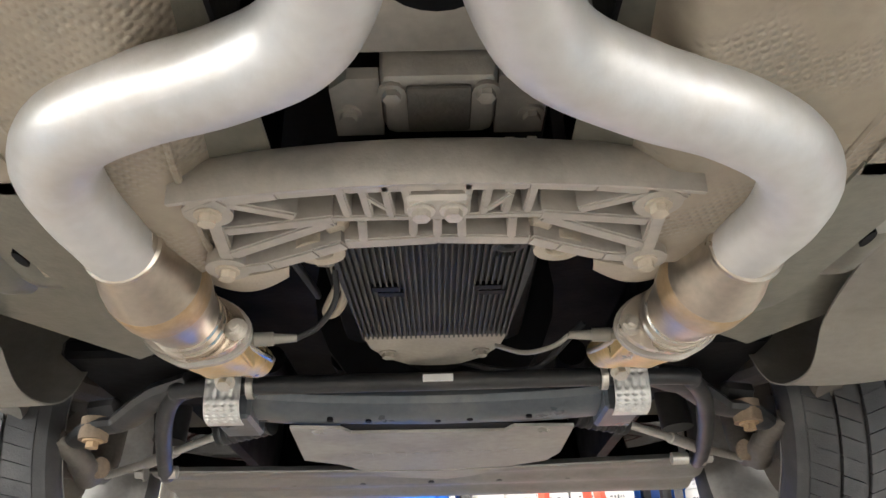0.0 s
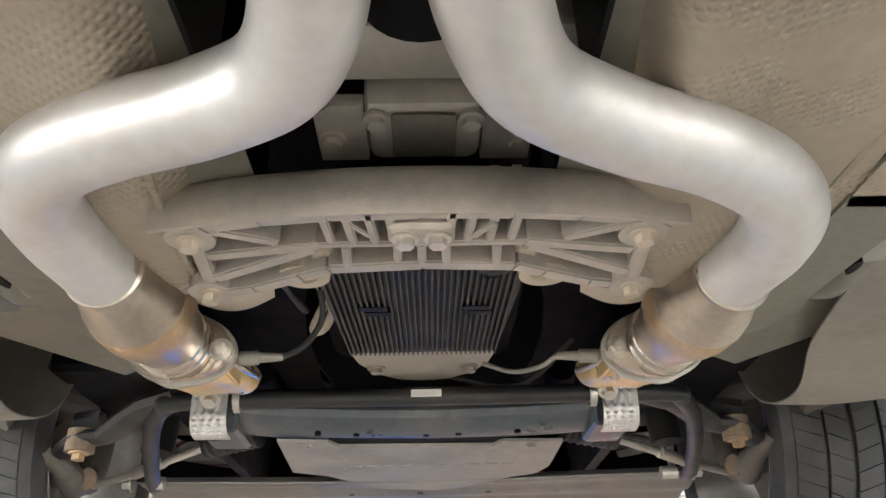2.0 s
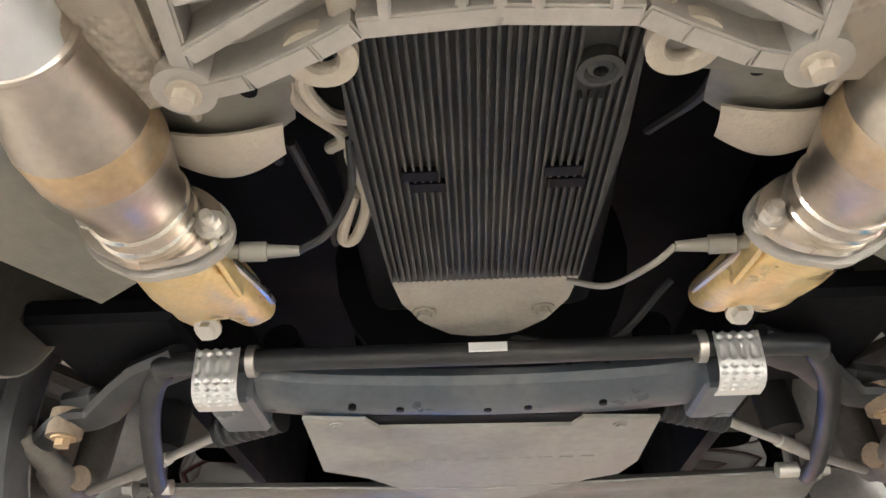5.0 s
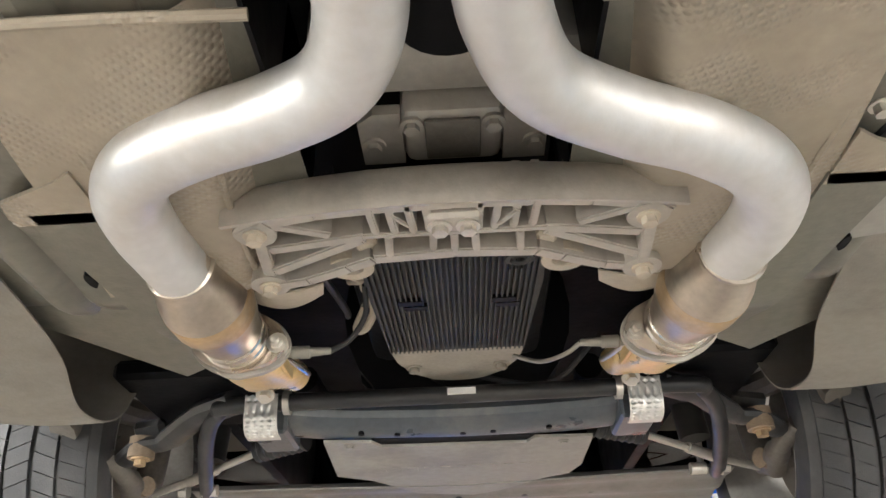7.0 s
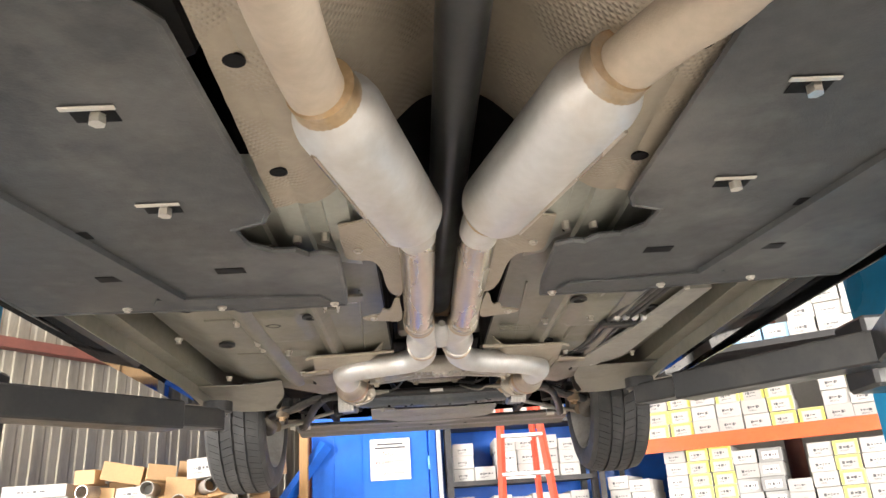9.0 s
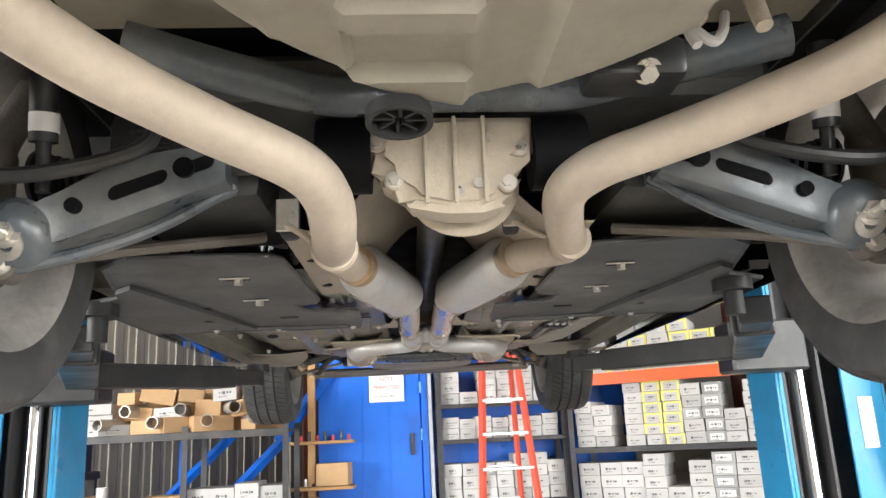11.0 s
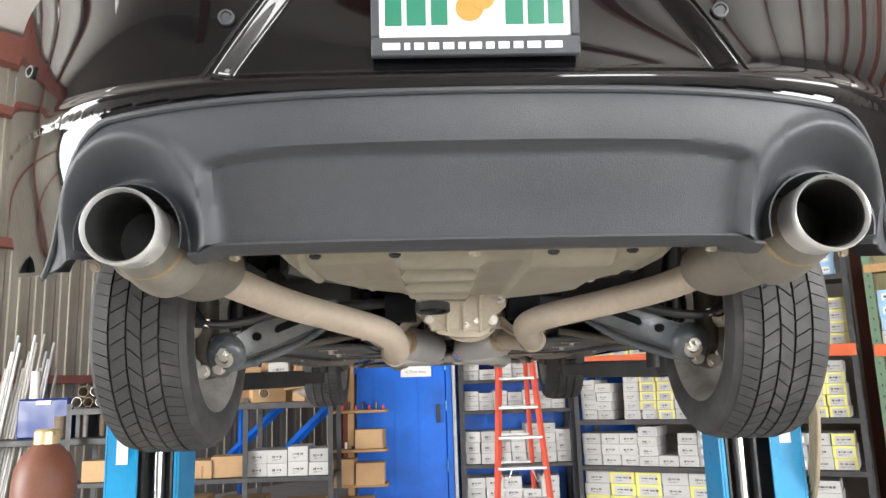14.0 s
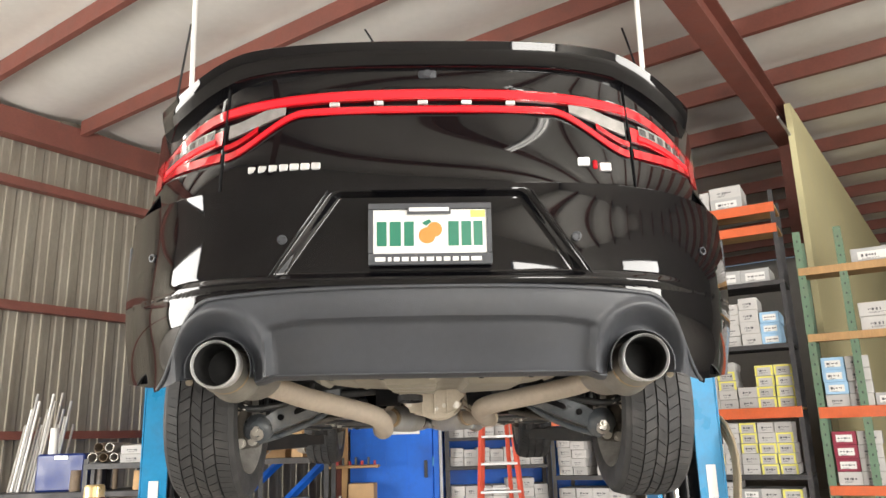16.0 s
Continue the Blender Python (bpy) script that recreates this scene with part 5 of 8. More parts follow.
for s in (-1, 1):
    zz = 1.548 if s < 0 else 1.544
    pipe("front_pipe", [(x, y, zz) for x, y in FRONT[s]], 0.0345, ALUMINIZED, "smooth satin steel mandrel-bent pipe")
    # converter: weld, swelling cone, body, neck
    bm = BM()
    A, B = (Vector(p) for p in CONE[s])
    d = B - A
    ts = (0, 0.05, 0.07, 0.12, 0.22, 0.32, 0.40, 0.56, 0.62, 0.70, 0.78, 0.84, 0.92, 1.0)
    rs = (0.0345, 0.036, 0.0385, 0.0385, 0.043, 0.050, 0.053, 0.053, 0.0515, 0.047, 0.0435, 0.042, 0.0425, 0.0425)
    tube(bm, [A + d * t for t in ts], list(rs), 36)
    p_("catalyst_cone", bm, CONE_STEEL, "heat-tinted stainless cone", exh)
    bm = BM(); tube(bm, [A + d * 0.40, A + d * 0.41, A + d * 0.55, A + d * 0.56], [0.0532, 0.0538, 0.0538, 0.0532], 36); p_("heat_band", bm, HEATED, parent=exh)
    dn = d.normalized()
    bm = BM(); tube(bm, [A + d * 0.045, A + d * 0.055, A + d * 0.07, A + d * 0.08], [0.036, 0.0392, 0.0395, 0.0385], 36); p_("weld_bead", bm, CONE_STEEL, parent=exh)
    for t0 in (0.86, 0.94):
        bm = BM(); tube(bm, [A + d * (t0 - 0.012), A + d * t0, A + d * (t0 + 0.012)], [0.0428, 0.0448, 0.0428], 36); p_("neck_bead", bm, STAINLESS, parent=exh)
    # two-bolt flange pair, its long axis across the car
    side = (Vector((1, 0, 0)) - dn * dn.x).normalized()
    lean = radians(9 * s)
    upv = dn.cross(side) * -1
    fx, fy = side * math.cos(lean) + upv * math.sin(lean), upv * math.cos(lean) - side * math.sin(lean)
    if fx.cross(fy).dot(dn) < 0:
        fy = -fy
    mm = Matrix((fx, fy, dn)).transposed().to_4x4()
    mm.translation = B
    oval = []
    for k in range(48):
        a = 2 * math.pi * k / 48
        c, q = math.cos(a), math.sin(a)
        r = max(0.0455 if abs(c) < 0.8 else 0.0, 1 / math.sqrt((c / 0.066) ** 2 + (q / 0.043) ** 2))
        oval.append((r * c, r * q))
    bm = BM(); prism(bm, oval, -0.004, 0.005, mm); p_("flange", bm, STAINLESS, parent=exh, label="bright zinc two-bolt flange")
    bm = BM(); prism(bm, [(x * 1.06, y * 1.08) for x, y in oval], 0.012, 0.020, mm); p_("flange", bm, CAST_ALU, parent=exh)
    bm = BM(); tube(bm, [B + dn * 0.0052, B + dn * 0.0118], 0.04, 32); p_("gasket", bm, KNUCKLE, parent=exh)
    for e in (-1, 1):
        bm = BM(); pp = mm @ Vector((0.056 * e, 0, -0.004)); bolt(bm, pp, 0.0095, 0.010, tuple(-dn)); tube(bm, [pp, pp - dn * 0.018], 0.0055, 12); p_("flange_bolt", bm, BOLT, parent=exh)
        bm = BM(); tube(bm, [pp + dn * 0.009, pp + dn * 0.016], 0.012, 14); p_("flange_spacer", bm, BOLT, parent=exh)
    # gold plated outlet behind the flange: a clam shell that parts into two lobes
    C = B + dn * 0.0205
    up = Vector((0, 0, 1))
    bm = BM()
    rings = []
    for t, wx, wz, lift in ((0.0, 0.036, 0.034, 0), (0.02, 0.040, 0.036, 0), (0.05, 0.046, 0.034, 0.001), (0.09, 0.052, 0.031, 0.004), (0.125, 0.054, 0.029, 0.009), (0.15, 0.052, 0.027, 0.014)):
        rings.append([bm.verts.new(C + dn * t + up * (lift + wz * math.copysign(abs(math.sin(a)) ** 0.8, math.sin(a))) + side * wx * math.copysign(abs(math.cos(a)) ** 0.8, math.cos(a))) for a in (2 * math.pi * k / 36 for k in range(36))])
    for a, b in zip(rings, rings[1:]):
        for k in range(36):
            bm.faces.new((a[k], a[(k + 1) % 36], b[(k + 1) % 36], b[k]))
    bm.faces.new(rings[-1])
    bmesh.ops.recalc_face_normals(bm, faces=bm.faces[:])
    out = p_("manifold_outlet", bm, GOLD, "yellow zinc outlet casting", exh, smooth=50)
    for e in (-1, 1):
        bm = BM(); o = side * 0.0265 * e
        tube(bm, [C + o + dn * 0.11 + up * 0.008, C + o + dn * 0.15 + up * 0.012, C + o * 1.05 + dn * 0.18 + up * 0.020, C + o * 1.1 + dn * (0.197 - 0.008 * e * s) + up * 0.03, C + o * 1.1 + dn * (0.202 - 0.008 * e * s) + up * 0.038], [0.024, 0.0255, 0.0245, 0.018, 0.006], 20); p_("outlet_lobe", bm, GOLD, parent=exh, smooth=50)
        # bright rolled seam on the shell's edge
        bm = BM(); tube(bm, spline([C + side * e * 0.041 + dn * 0.02, C + side * e * 0.053 + dn * 0.09 + up * 0.003, C + side * e * 0.0555 + dn * 0.13 + up * 0.009, C + side * e * 0.053 + dn * 0.17 + up * 0.018, C + side * e * 0.043 + dn * 0.193 + up * 0.03]), 0.0045, 8); p_("shell_seam", bm, STAINLESS, parent=exh)
    bm = BM(); bolt(bm, C + dn * 0.165 - side * 0.012 - up * 0.014, 0.010, 0.012, (0, -0.5, -0.85)); p_("outlet_bolt", bm, BOLT, parent=exh)
    bm = BM(); box(bm, (-0.003, -0.016, 0.0), (0.003, 0.016, 0.09), 0.0015, Matrix.Translation(C - side * 0.047 * s - up * 0.004) @ dn.to_track_quat("Z", "Y").to_matrix().to_4x4()); p_("outlet_bracket", bm, GOLD, parent=exh)
    # oxygen sensor
    S0 = C + dn * 0.03 - Vector((s * 0.040, 0, -0.0))
    bm = BM(); tube(bm, [S0, S0 + Vector((-s * 0.02, 0.004, 0.0)), S0 + Vector((-s * 0.021, 0.004, 0.0)), S0 + Vector((-s * 0.045, 0.008, 0.002)), S0 + Vector((-s * 0.046, 0.008, 0.002)), S0 + Vector((-s * 0.075, 0.012, 0.004))], [0.007, 0.007, 0.0095, 0.0095, 0.007, 0.005], 12); p_("oxygen_sensor", bm, MUFFLER, parent=exh)
    S1 = S0 + Vector((-s * 0.075, 0.012, 0.004))
    if s > 0:
        bm = BM(); tube(bm, spline([S1, S1 + Vector((-0.02, 0.02, -0.008)), S1 + Vector((-0.05, 0.09, 0.01)), S1 + Vector((-0.09, 0.11, 0.03))]), 0.0035, 8); p_("sensor_wire", bm, MUFFLER, parent=exh)
    else:
        bm = BM(); tube(bm, spline([S1, S1 + Vector((0.03, -0.015, 0.01)), S1 + Vector((0.055, -0.05, 0.03)), S1 + Vector((0.06, -0.1, 0.05))]), 0.004, 8); p_("sensor_wire", bm, BLACK_RUBBER, parent=exh)
    # X chamber leg, twin straight pipes
    bm = BM()
    leg = spline(mirror([(0.055, -1.845, PZ), (0.054, -1.81, PZ), (0.049, -1.775, PZ), (0.036, -1.735, PZ), (0.033, -1.705, PZ), (0.045, -1.665, PZ), (0.053, -1.635, PZ), (0.051, -1.60, PZ - 0.001), (0.047, -1.565, PZ - 0.002)], s), 6)
    tube(bm, leg, [0.0365 + 0.0015 * math.exp(-((p.y + 1.645) / 0.02) ** 2) for p in leg], 30)
    p_("x_pipe_leg", bm, ALUMINIZED, "welded X-pipe leg", exh)
    for xx, y, w, r in ((0.0545, -1.822, 0.016, 0.0382), (0.0485, -1.578, 0.013, 0.0412)):
        bm = BM(); tube(bm, mirror([(xx, y - w, PZ), (xx, y - w + 0.003, PZ), (xx, y + w - 0.003, PZ), (xx, y + w, PZ)], s), [0.0368, r, r, 0.0368], 30); p_("weld_band", bm, CONE_STEEL, parent=exh)
        bm = BM(); tube(bm, mirror([(xx, y - w * 0.1, PZ), (xx, y + w * 0.7, PZ)], s), r + 0.0004, 30); p_("heat_ring", bm, HEATED, parent=exh)
    bm = BM(); tube(bm, mirror([(0.0548, -1.862, PZ), (0.0548, -1.856, PZ), (0.0547, -1.848, PZ), (0.0547, -1.842, PZ)], s), [0.0350, 0.0385, 0.0385, 0.0365], 30); p_("pipe_collar", bm, STAINLESS, parent=exh)
    pipe("straight_pipe", mirror([(0.055, -2.40, PZ), (0.054, -2.1, PZ), (0.0545, -1.845, PZ)], s), 0.0345, STAINLESS, "straight brushed stainless pipe", 3)
    A, B = (Vector(p) for p in REZ[s])
    d = B - A
    pipe("short_bend", [(CX + s * 0.055, -2.385, PZ), (CX + s * 0.056, -2.42, PZ), A - d.normalized() * 0.02, A + d.normalized() * 0.01], 0.0345, ALUMINIZED)
    bm = BM()
    tube(bm, [A + d * t for t in (0, 0.03, 0.07, 0.10, 0.86, 0.90, 0.95, 1.0)], [0.035, 0.036, 0.056, 0.060, 0.060, 0.057, 0.046, 0.040], 36)
    rez = p_("resonator", bm, ALUMINIZED, "round steel resonator with folded seam", exh)
    bm = BM(); sdir = Vector((s * 0.55, 0.15, -0.82)).normalized(); tube(bm, [A + d * 0.1 + sdir * 0.060, A + d * 0.86 + sdir * 0.060], 0.004, 8)
    p_("seam", bm, STAINLESS, parent=exh)
    for t0, t1, r in ((-0.01, 0.05, 0.039), (0.90, 1.02, 0.046)):
        bm = BM(); tube(bm, [A + d * t0, A + d * t1], [r, r * 0.94], 30); p_("heat_tinted_collar", bm, HEATED, parent=exh)
    # dust coated tail pipe over the rear axle
    pipe("tail_pipe", TAIL[s], 0.036, DUSTY_PIPE, "tan dust-coated tail pipe")
    P3, P2 = Vector(TAIL[s][3]), Vector(TAIL[s][2])
    dd = (P3 - P2).normalized()
    for off in (-0.03, 0.01):
        bm = BM(); tube(bm, [P3 + dd * off, P3 + dd * (off + 0.012)], 0.0405, 28); p_("joint_bead", bm, DUSTY_PIPE, parent=exh)
    X = P3.x - (0.085 if s < 0 else 0.10)
    bm = BM(); box(bm, (X - 0.016, P3.y + 0.03, P3.z + 0.035), (X + 0.016, P3.y + 0.08, P3.z + 0.125), 0.008, seg=2); p_("hanger_rubber", bm, BLACK_RUBBER, parent=exh)
    bm = BM(); box(bm, (X - 0.020, P3.y + 0.024, P3.z + 0.04), (X + 0.020, P3.y + 0.029, P3.z + 0.10), 0.002); p_("hanger_plate", bm, BOLT, parent=exh)
    bm = BM(); tube(bm, spline([(X, P3.y + 0.02, P3.z + 0.05), (X + 0.03, P3.y + 0.02, P3.z + 0.03), (P3.x - 0.03, P3.y + 0.02, P3.z + 0.01)]), 0.006, 8); p_("hanger_rod", bm, DUSTY_PIPE, parent=exh)
    # muffler and tip
    bm = BM()
    mA, mB = Vector((s * 0.56, -3.70, 1.72) if s < 0 else (0.592, -3.57, 1.722)) + REAR, Vector((s * 0.59, -3.965, 1.73)) + REAR
    tube(bm, [mA + (mB - mA) * t for t in (0, 0.04, 0.08, 0.92, 0.96, 1)], [0.05, 0.085, 0.09, 0.09, 0.085, 0.05], 36, flat=0.75)
    p_("muffler", bm, MUFFLER, "oval dusty grey steel muffler", exh)
    TX, TY, TZ = s * 0.572 + REAR.x, REAR.y, 1.732
    bm = BM(); ring_solid(bm, [(0.0565, 0.014), (0.0575, 0.0), (0.0605, -0.005), (0.0635, 0.0), (0.0635, 0.012), (0.061, 0.03), (0.060, 0.065), (0.0565, 0.065)], pose(TX, TY - 4.148, TZ, 0, 0, 90), 48); tip = p_("exhaust_tip", bm, TIP_CHROME, "round polished exhaust tip", exh)
    bm = BM(); ring_solid(bm, [(0.0562, 0.006), (0.0535, 0.17), (0.0525, 0.17), (0.0550, 0.006)], pose(TX, TY - 4.148, TZ, 0, 0, 90), 40); tube(bm, [(TX, TY - 4.01, TZ), (TX, TY - 4.005, TZ)], 0.056, 30); p_("tip_liner", bm, TIP_INSIDE, parent=exh)
    bm = BM(); tube(bm, spline([(TX, TY - 4.083, TZ - 0.001), (TX, TY - 4.04, TZ - 0.006), (TX - s * 0.004, TY - 3.98, TZ - 0.018), (TX - s * 0.006, TY - 3.93, TZ - 0.024)], 4), [0.0585, 0.0595, 0.0605, 0.062, 0.063, 0.064, 0.066, 0.067, 0.068, 0.069, 0.07, 0.07, 0.07], 32, cap=False); p_("muffler_end", bm, MUFFLER, "rust-stained outlet behind the tip", exh)
    bm = BM(); tube(bm, [(TX - s * 0.001, TY - 4.03, TZ - 0.008), (TX - s * 0.002, TY - 4.015, TZ - 0.011)], 0.0645, 32, cap=False); p_("outlet_weld", bm, RUST_BOLT, parent=exh)
bm = BM(); tube(bm, [(CX + 0.002, y, PZ) for y in (-1.80, -1.785, -1.765, -1.735, -1.70, -1.67, -1.65, -1.638)], [0.008, 0.022, 0.030, 0.034, 0.034, 0.030, 0.022, 0.008], 24); p_("x_pipe_core", bm, ALUMINIZED, parent=exh)

# ---- gearbox, crossmember and front running gear ----
MX = 0.033
cm = new("gearbox_crossmember")
cm.parent = car
cm["label"] = "ribbed cast aluminium gearbox crossmember"


RIBS = [0]


def rib(a, b, w=0.006, z0=1.548, z1=1.592):
    bm = BM()
    RIBS[0] += 1
    z0 += 0.00035 * (RIBS[0] % 9)
    z1 += 0.0002 * RIBS[0]
    A, B = Vector((MX + a[0], a[1], 0)), Vector((MX + b[0], b[1], 0))
    d = (B - A).normalized()
    n = Vector((-d.y, d.x, 0)) * w
    q = [A - n, B - n, B + n, A + n]
    prism(bm, [(p.x, p.y) for p in q], z0, z1)
    bmesh.ops.bevel(bm, geom=[e for e in bm.edges if all(abs(v.co.z - z0) < 1e-5 for v in e.verts)], offset=min(0.002, w * 0.4), segments=2, affect="EDGES")
    p_("rib", bm, CAST_ALU, parent=cm, smooth=40)


rear = [(-0.225, -1.192), (-0.19, -1.212), (-0.14, -1.222), (-0.08, -1.228), (0, -1.230), (0.08, -1.228), (0.14, -1.222), (0.19, -1.212), (0.225, -1.192)]
front = [(-0.226, -1.075), (-0.17, -1.088), (-0.12, -1.112), (-0.09, -1.128), (0, -1.134), (0.09, -1.128), (0.12, -1.112), (0.17, -1.088), (0.226, -1.075)]
for line in (rear, front):
    for a, b in zip(line, line[1:]):
        rib(a, b, 0.0085)
for s in (-1, 1):
    rib((s * 0.205, -1.195), (s * 0.214, -1.08), 0.0075)
    rib((s * 0.20, -1.16), (s * 0.095, -1.178), 0.0075)
    rib((s * 0.205, -1.112), (s * 0.098, -1.172), 0.0075)
    rib((s * 0.188, -1.207), (s * 0.13, -1.183), 0.006)
    for x in (0.028, 0.046, 0.066, 0.086):
        rib((s * x, -1.232), (s * (x - 0.004), -1.175), 0.0042)
    rib((s * 0.046, -1.19), (s * 0.066, -1.215), 0.003)
    for x in (0.022, 0.070):
        rib((s * x, -1.175), (s * (x + 0.002), -1.132), 0.0042)
rib((0, -1.175), (0, -1.132), 0.0042)
rib((-0.10, -1.177), (0.10, -1.177), 0.0045)
bm = BM()
prism(bm, [(MX - 0.20, -1.205), (MX + 0.20, -1.205), (MX + 0.212, -1.085), (MX + 0.11, -1.112), (MX, -1.128), (MX - 0.11, -1.112), (MX - 0.212, -1.085)], 1.581, 1.5905)
p_("casting_web", bm, CAST_ALU, parent=cm, smooth=25)
# smooth bowed back face of the casting
def back_f(u, v):
    x = -0.235 + 0.47 * u
    e = (abs(x) / 0.235) ** 2
    a = v * 0.5 * math.pi
    return (MX + x, -1.238 + 0.014 * e - 0.014 * math.sin(a * 1.6) * (1 - e * 0.5) + 0.03 * (1 - math.cos(a)), 1.547 + 0.056 * math.sin(a) - 0.006 * e)
bm = BM(); sheet(bm, 40, 12, back_f); thicken(bm, 0.006); p_("back_face", bm, CAST_ALU, parent=cm)
for x, y in ((-0.207, -1.193), (0.201, -1.192), (-0.217, -1.081), (0.215, -1.082)):
    bm = BM(); tube(bm, [(MX + x, y, 1.60), (MX + x, y, 1.549)], 0.0225, 24); p_("boss", bm, CAST_ALU, parent=cm)
    bm = BM(); bolt(bm, (MX + x, y, 1.549), 0.0085, 0.011); p_("crossmember_bolt", bm, DIFF_ALU, parent=cm)
bm = BM(); box(bm, (MX - 0.03, -1.216, 1.546), (MX + 0.03, -1.182, 1.58), 0.004); p_("mount_pad", bm, CAST_ALU, parent=cm)
for x in (-0.0145, 0.0145):
    bm = BM(); bolt(bm, (MX + x, -1.197, 1.546), 0.0085, 0.010); p_("mount_bolt", bm, BOLT, parent=cm)
for x, y in ((-0.087, -1.098), (0.157, -1.095)):
    bm = BM(); ring_solid(bm, [(0.023, 0), (0.026, 0.003), (0.026, 0.013), (0.014, 0.013), (0.012, 0.010), (0.012, 0.002), (0.014, 0)], pose(x, y, 1.570, 0, 90, 0), 28); p_("lug", bm, DIFF_ALU, parent=cm)
    bm = BM(); box(bm, (x - 0.012 + (0.022 if x < 0 else -0.022), y - 0.05, 1.562), (x + 0.012 + (0.022 if x < 0 else -0.022), y - 0.02, 1.585), 0.004); p_("lug_arm", bm, DIFF_ALU, parent=cm)
# pressed brackets that carry the ends of the crossmember, with a bright turned lip
for s in (-1, 1):
    br = new("crossmember_bracket")
    br.parent = car
    br["label"] = "olive pressed steel bracket with a bright turned lip"
    X0 = 0.038
    def br_f(u, v):
        x = 0.155 + 0.125 * u + 0.02 * v
        y = -1.10 + 0.125 * v + 0.02 * math.sin(math.pi * u)
        return (X0 + s * x, y, 1.612 - 0.016 * math.sin(math.pi * u) + 0.012 * step(0.5, 1.0, v))
    bm = BM(); sheet(bm, 16, 12, br_f); thicken(bm, 0.004); p_("bracket_plate", bm, FLOOR_PAN, parent=br)
    def lip_f(u, v):
        x = 0.178 + 0.112 * u + 0.01 * v
        y = -0.995 + 0.05 * v + 0.018 * math.sin(math.pi * min(1, u * 1.1)) * v
        return (X0 + s * x, y, 1.598 - 0.010 * math.sin(math.pi * u) + 0.012 * v * v)
    bm = BM(); sheet(bm, 16, 6, lip_f); thicken(bm, 0.003); p_("bracket_lip", bm, DIFF_ALU, parent=br)
    for x, y in ((0.195, -1.035), (0.24, -1.02)):
        bm = BM(); tube(bm, [(X0 + s * x, y, 1.600), (X0 + s * x, y, 1.5935)], 0.007, 14); p_("bracket_hole", bm, SHADE_BLACK, parent=br)

gb = new("gearbox")
gb.parent = car
gb["label"] = "cast gearbox with black ribbed plastic oil pan"
bm = BM(); box(bm, (-0.10, -1.345, 1.655), (0.17, -1.275, 1.79), 0.012, seg=2); p_("tail_housing", bm, CAST_ALU, parent=gb)
bm = BM(); box(bm, (-0.016, -1.272, 1.636), (0.090, -1.185, 1.74), 0.012, seg=2); mb = p_("mount_block", bm, CAST_ALU, parent=gb)
bm = BM(); box(bm, (0.008, -1.262, 1.630), (0.066, -1.20, 1.6355), 0.0025, seg=2); p_("block_pad", bm, KNUCKLE, parent=gb)
bm = BM(); prism(bm, [(-0.062, -1.248), (-0.045, -1.262), (-0.0165, -1.262), (-0.0165, -1.18), (-0.062, -1.18)], 1.643, 1.656); p_("mount_ear", bm, CAST_ALU, parent=gb)
bm = BM(); prism(bm, [(0.137, -1.248), (0.12, -1.262), (0.0905, -1.262), (0.0905, -1.18), (0.137, -1.18)], 1.643, 1.656); p_("mount_ear", bm, CAST_ALU, parent=gb)
for x, y, z in ((-0.005, -1.252, 1.635), (0.079, -1.252, 1.635), (-0.048, -1.214, 1.642), (0.124, -1.210, 1.642)):
    bm = BM(); bolt(bm, (x, y, z), 0.0085, 0.009); p_("housing_bolt", bm, CAST_ALU, parent=gb)
bm = BM(); tube(bm, [(0.036, -1.50, 1.68), (0.036, -1.352, 1.68)], [0.055, 0.05], 24); p_("output_flange", bm, SHADE_BLACK, parent=gb)
# bell housing in near-black: the bay's shade is put into its colour
bm = BM(); box(bm, (-0.14, -1.0, 1.70), (0.19, -0.45, 1.95), 0.03, seg=2); p_("bell_housing", bm, SHADE_BLACK, parent=gb)
# pan, ribs running along the car
PT = Matrix(((1, 0, 0, 0), (0, 1, 0, 0), (0, 0.10, 1, 1.705), (0, 0, 0, 1)))  # the pan rises to the front
bm = BM(); prism(bm, [(-0.078, -1.13), (0.142, -1.13), (0.150, -0.95), (0.142, -0.66), (-0.086, -0.66), (-0.092, -0.95)], 0.0, 0.07, PT); p_("oil_pan", bm, PAN_BLACK, parent=gb, smooth=20)
for i in range(31):
    x = -0.083 + 0.0074 * i
    bm = BM()
    y0 = -1.10 if i not in (25, 26, 27) else -1.01
    box(bm, (x - 0.0013, y0, -0.009), (x + 0.0013, -0.675, 0.0), 0.0, PT)
    p_("pan_rib", bm, PAN_BLACK, parent=gb, smooth=0)
bm = BM(); prism(bm, [(-0.086, -0.659), (0.142, -0.659), (0.136, -0.59), (0.112, -0.52), (0.075, -0.475), (0.045, -0.465), (0.01, -0.465), (-0.02, -0.475), (-0.055, -0.52), (-0.079, -0.59)], 0.0, 0.06, PT); p_("pan_lip", bm, PAN_LIP, parent=gb)
for x in (-0.052, 0.106):
    bm = BM(); bolt(bm, PT @ Vector((x, -0.565, -0.001)), 0.010, 0.010); p_("pan_bolt", bm, PAN_LIP, parent=gb)
bm = BM(); ring_solid(bm, [(0.018, 0.0), (0.018, 0.012), (0.013, 0.013), (0.010, 0.009), (0.006, 0.012), (0.006, 0.0)], PT @ pose(0.112, -1.045, 0, 0, 90, 0), 24); p_("drain_plug", bm, PAN_BLACK, parent=gb)
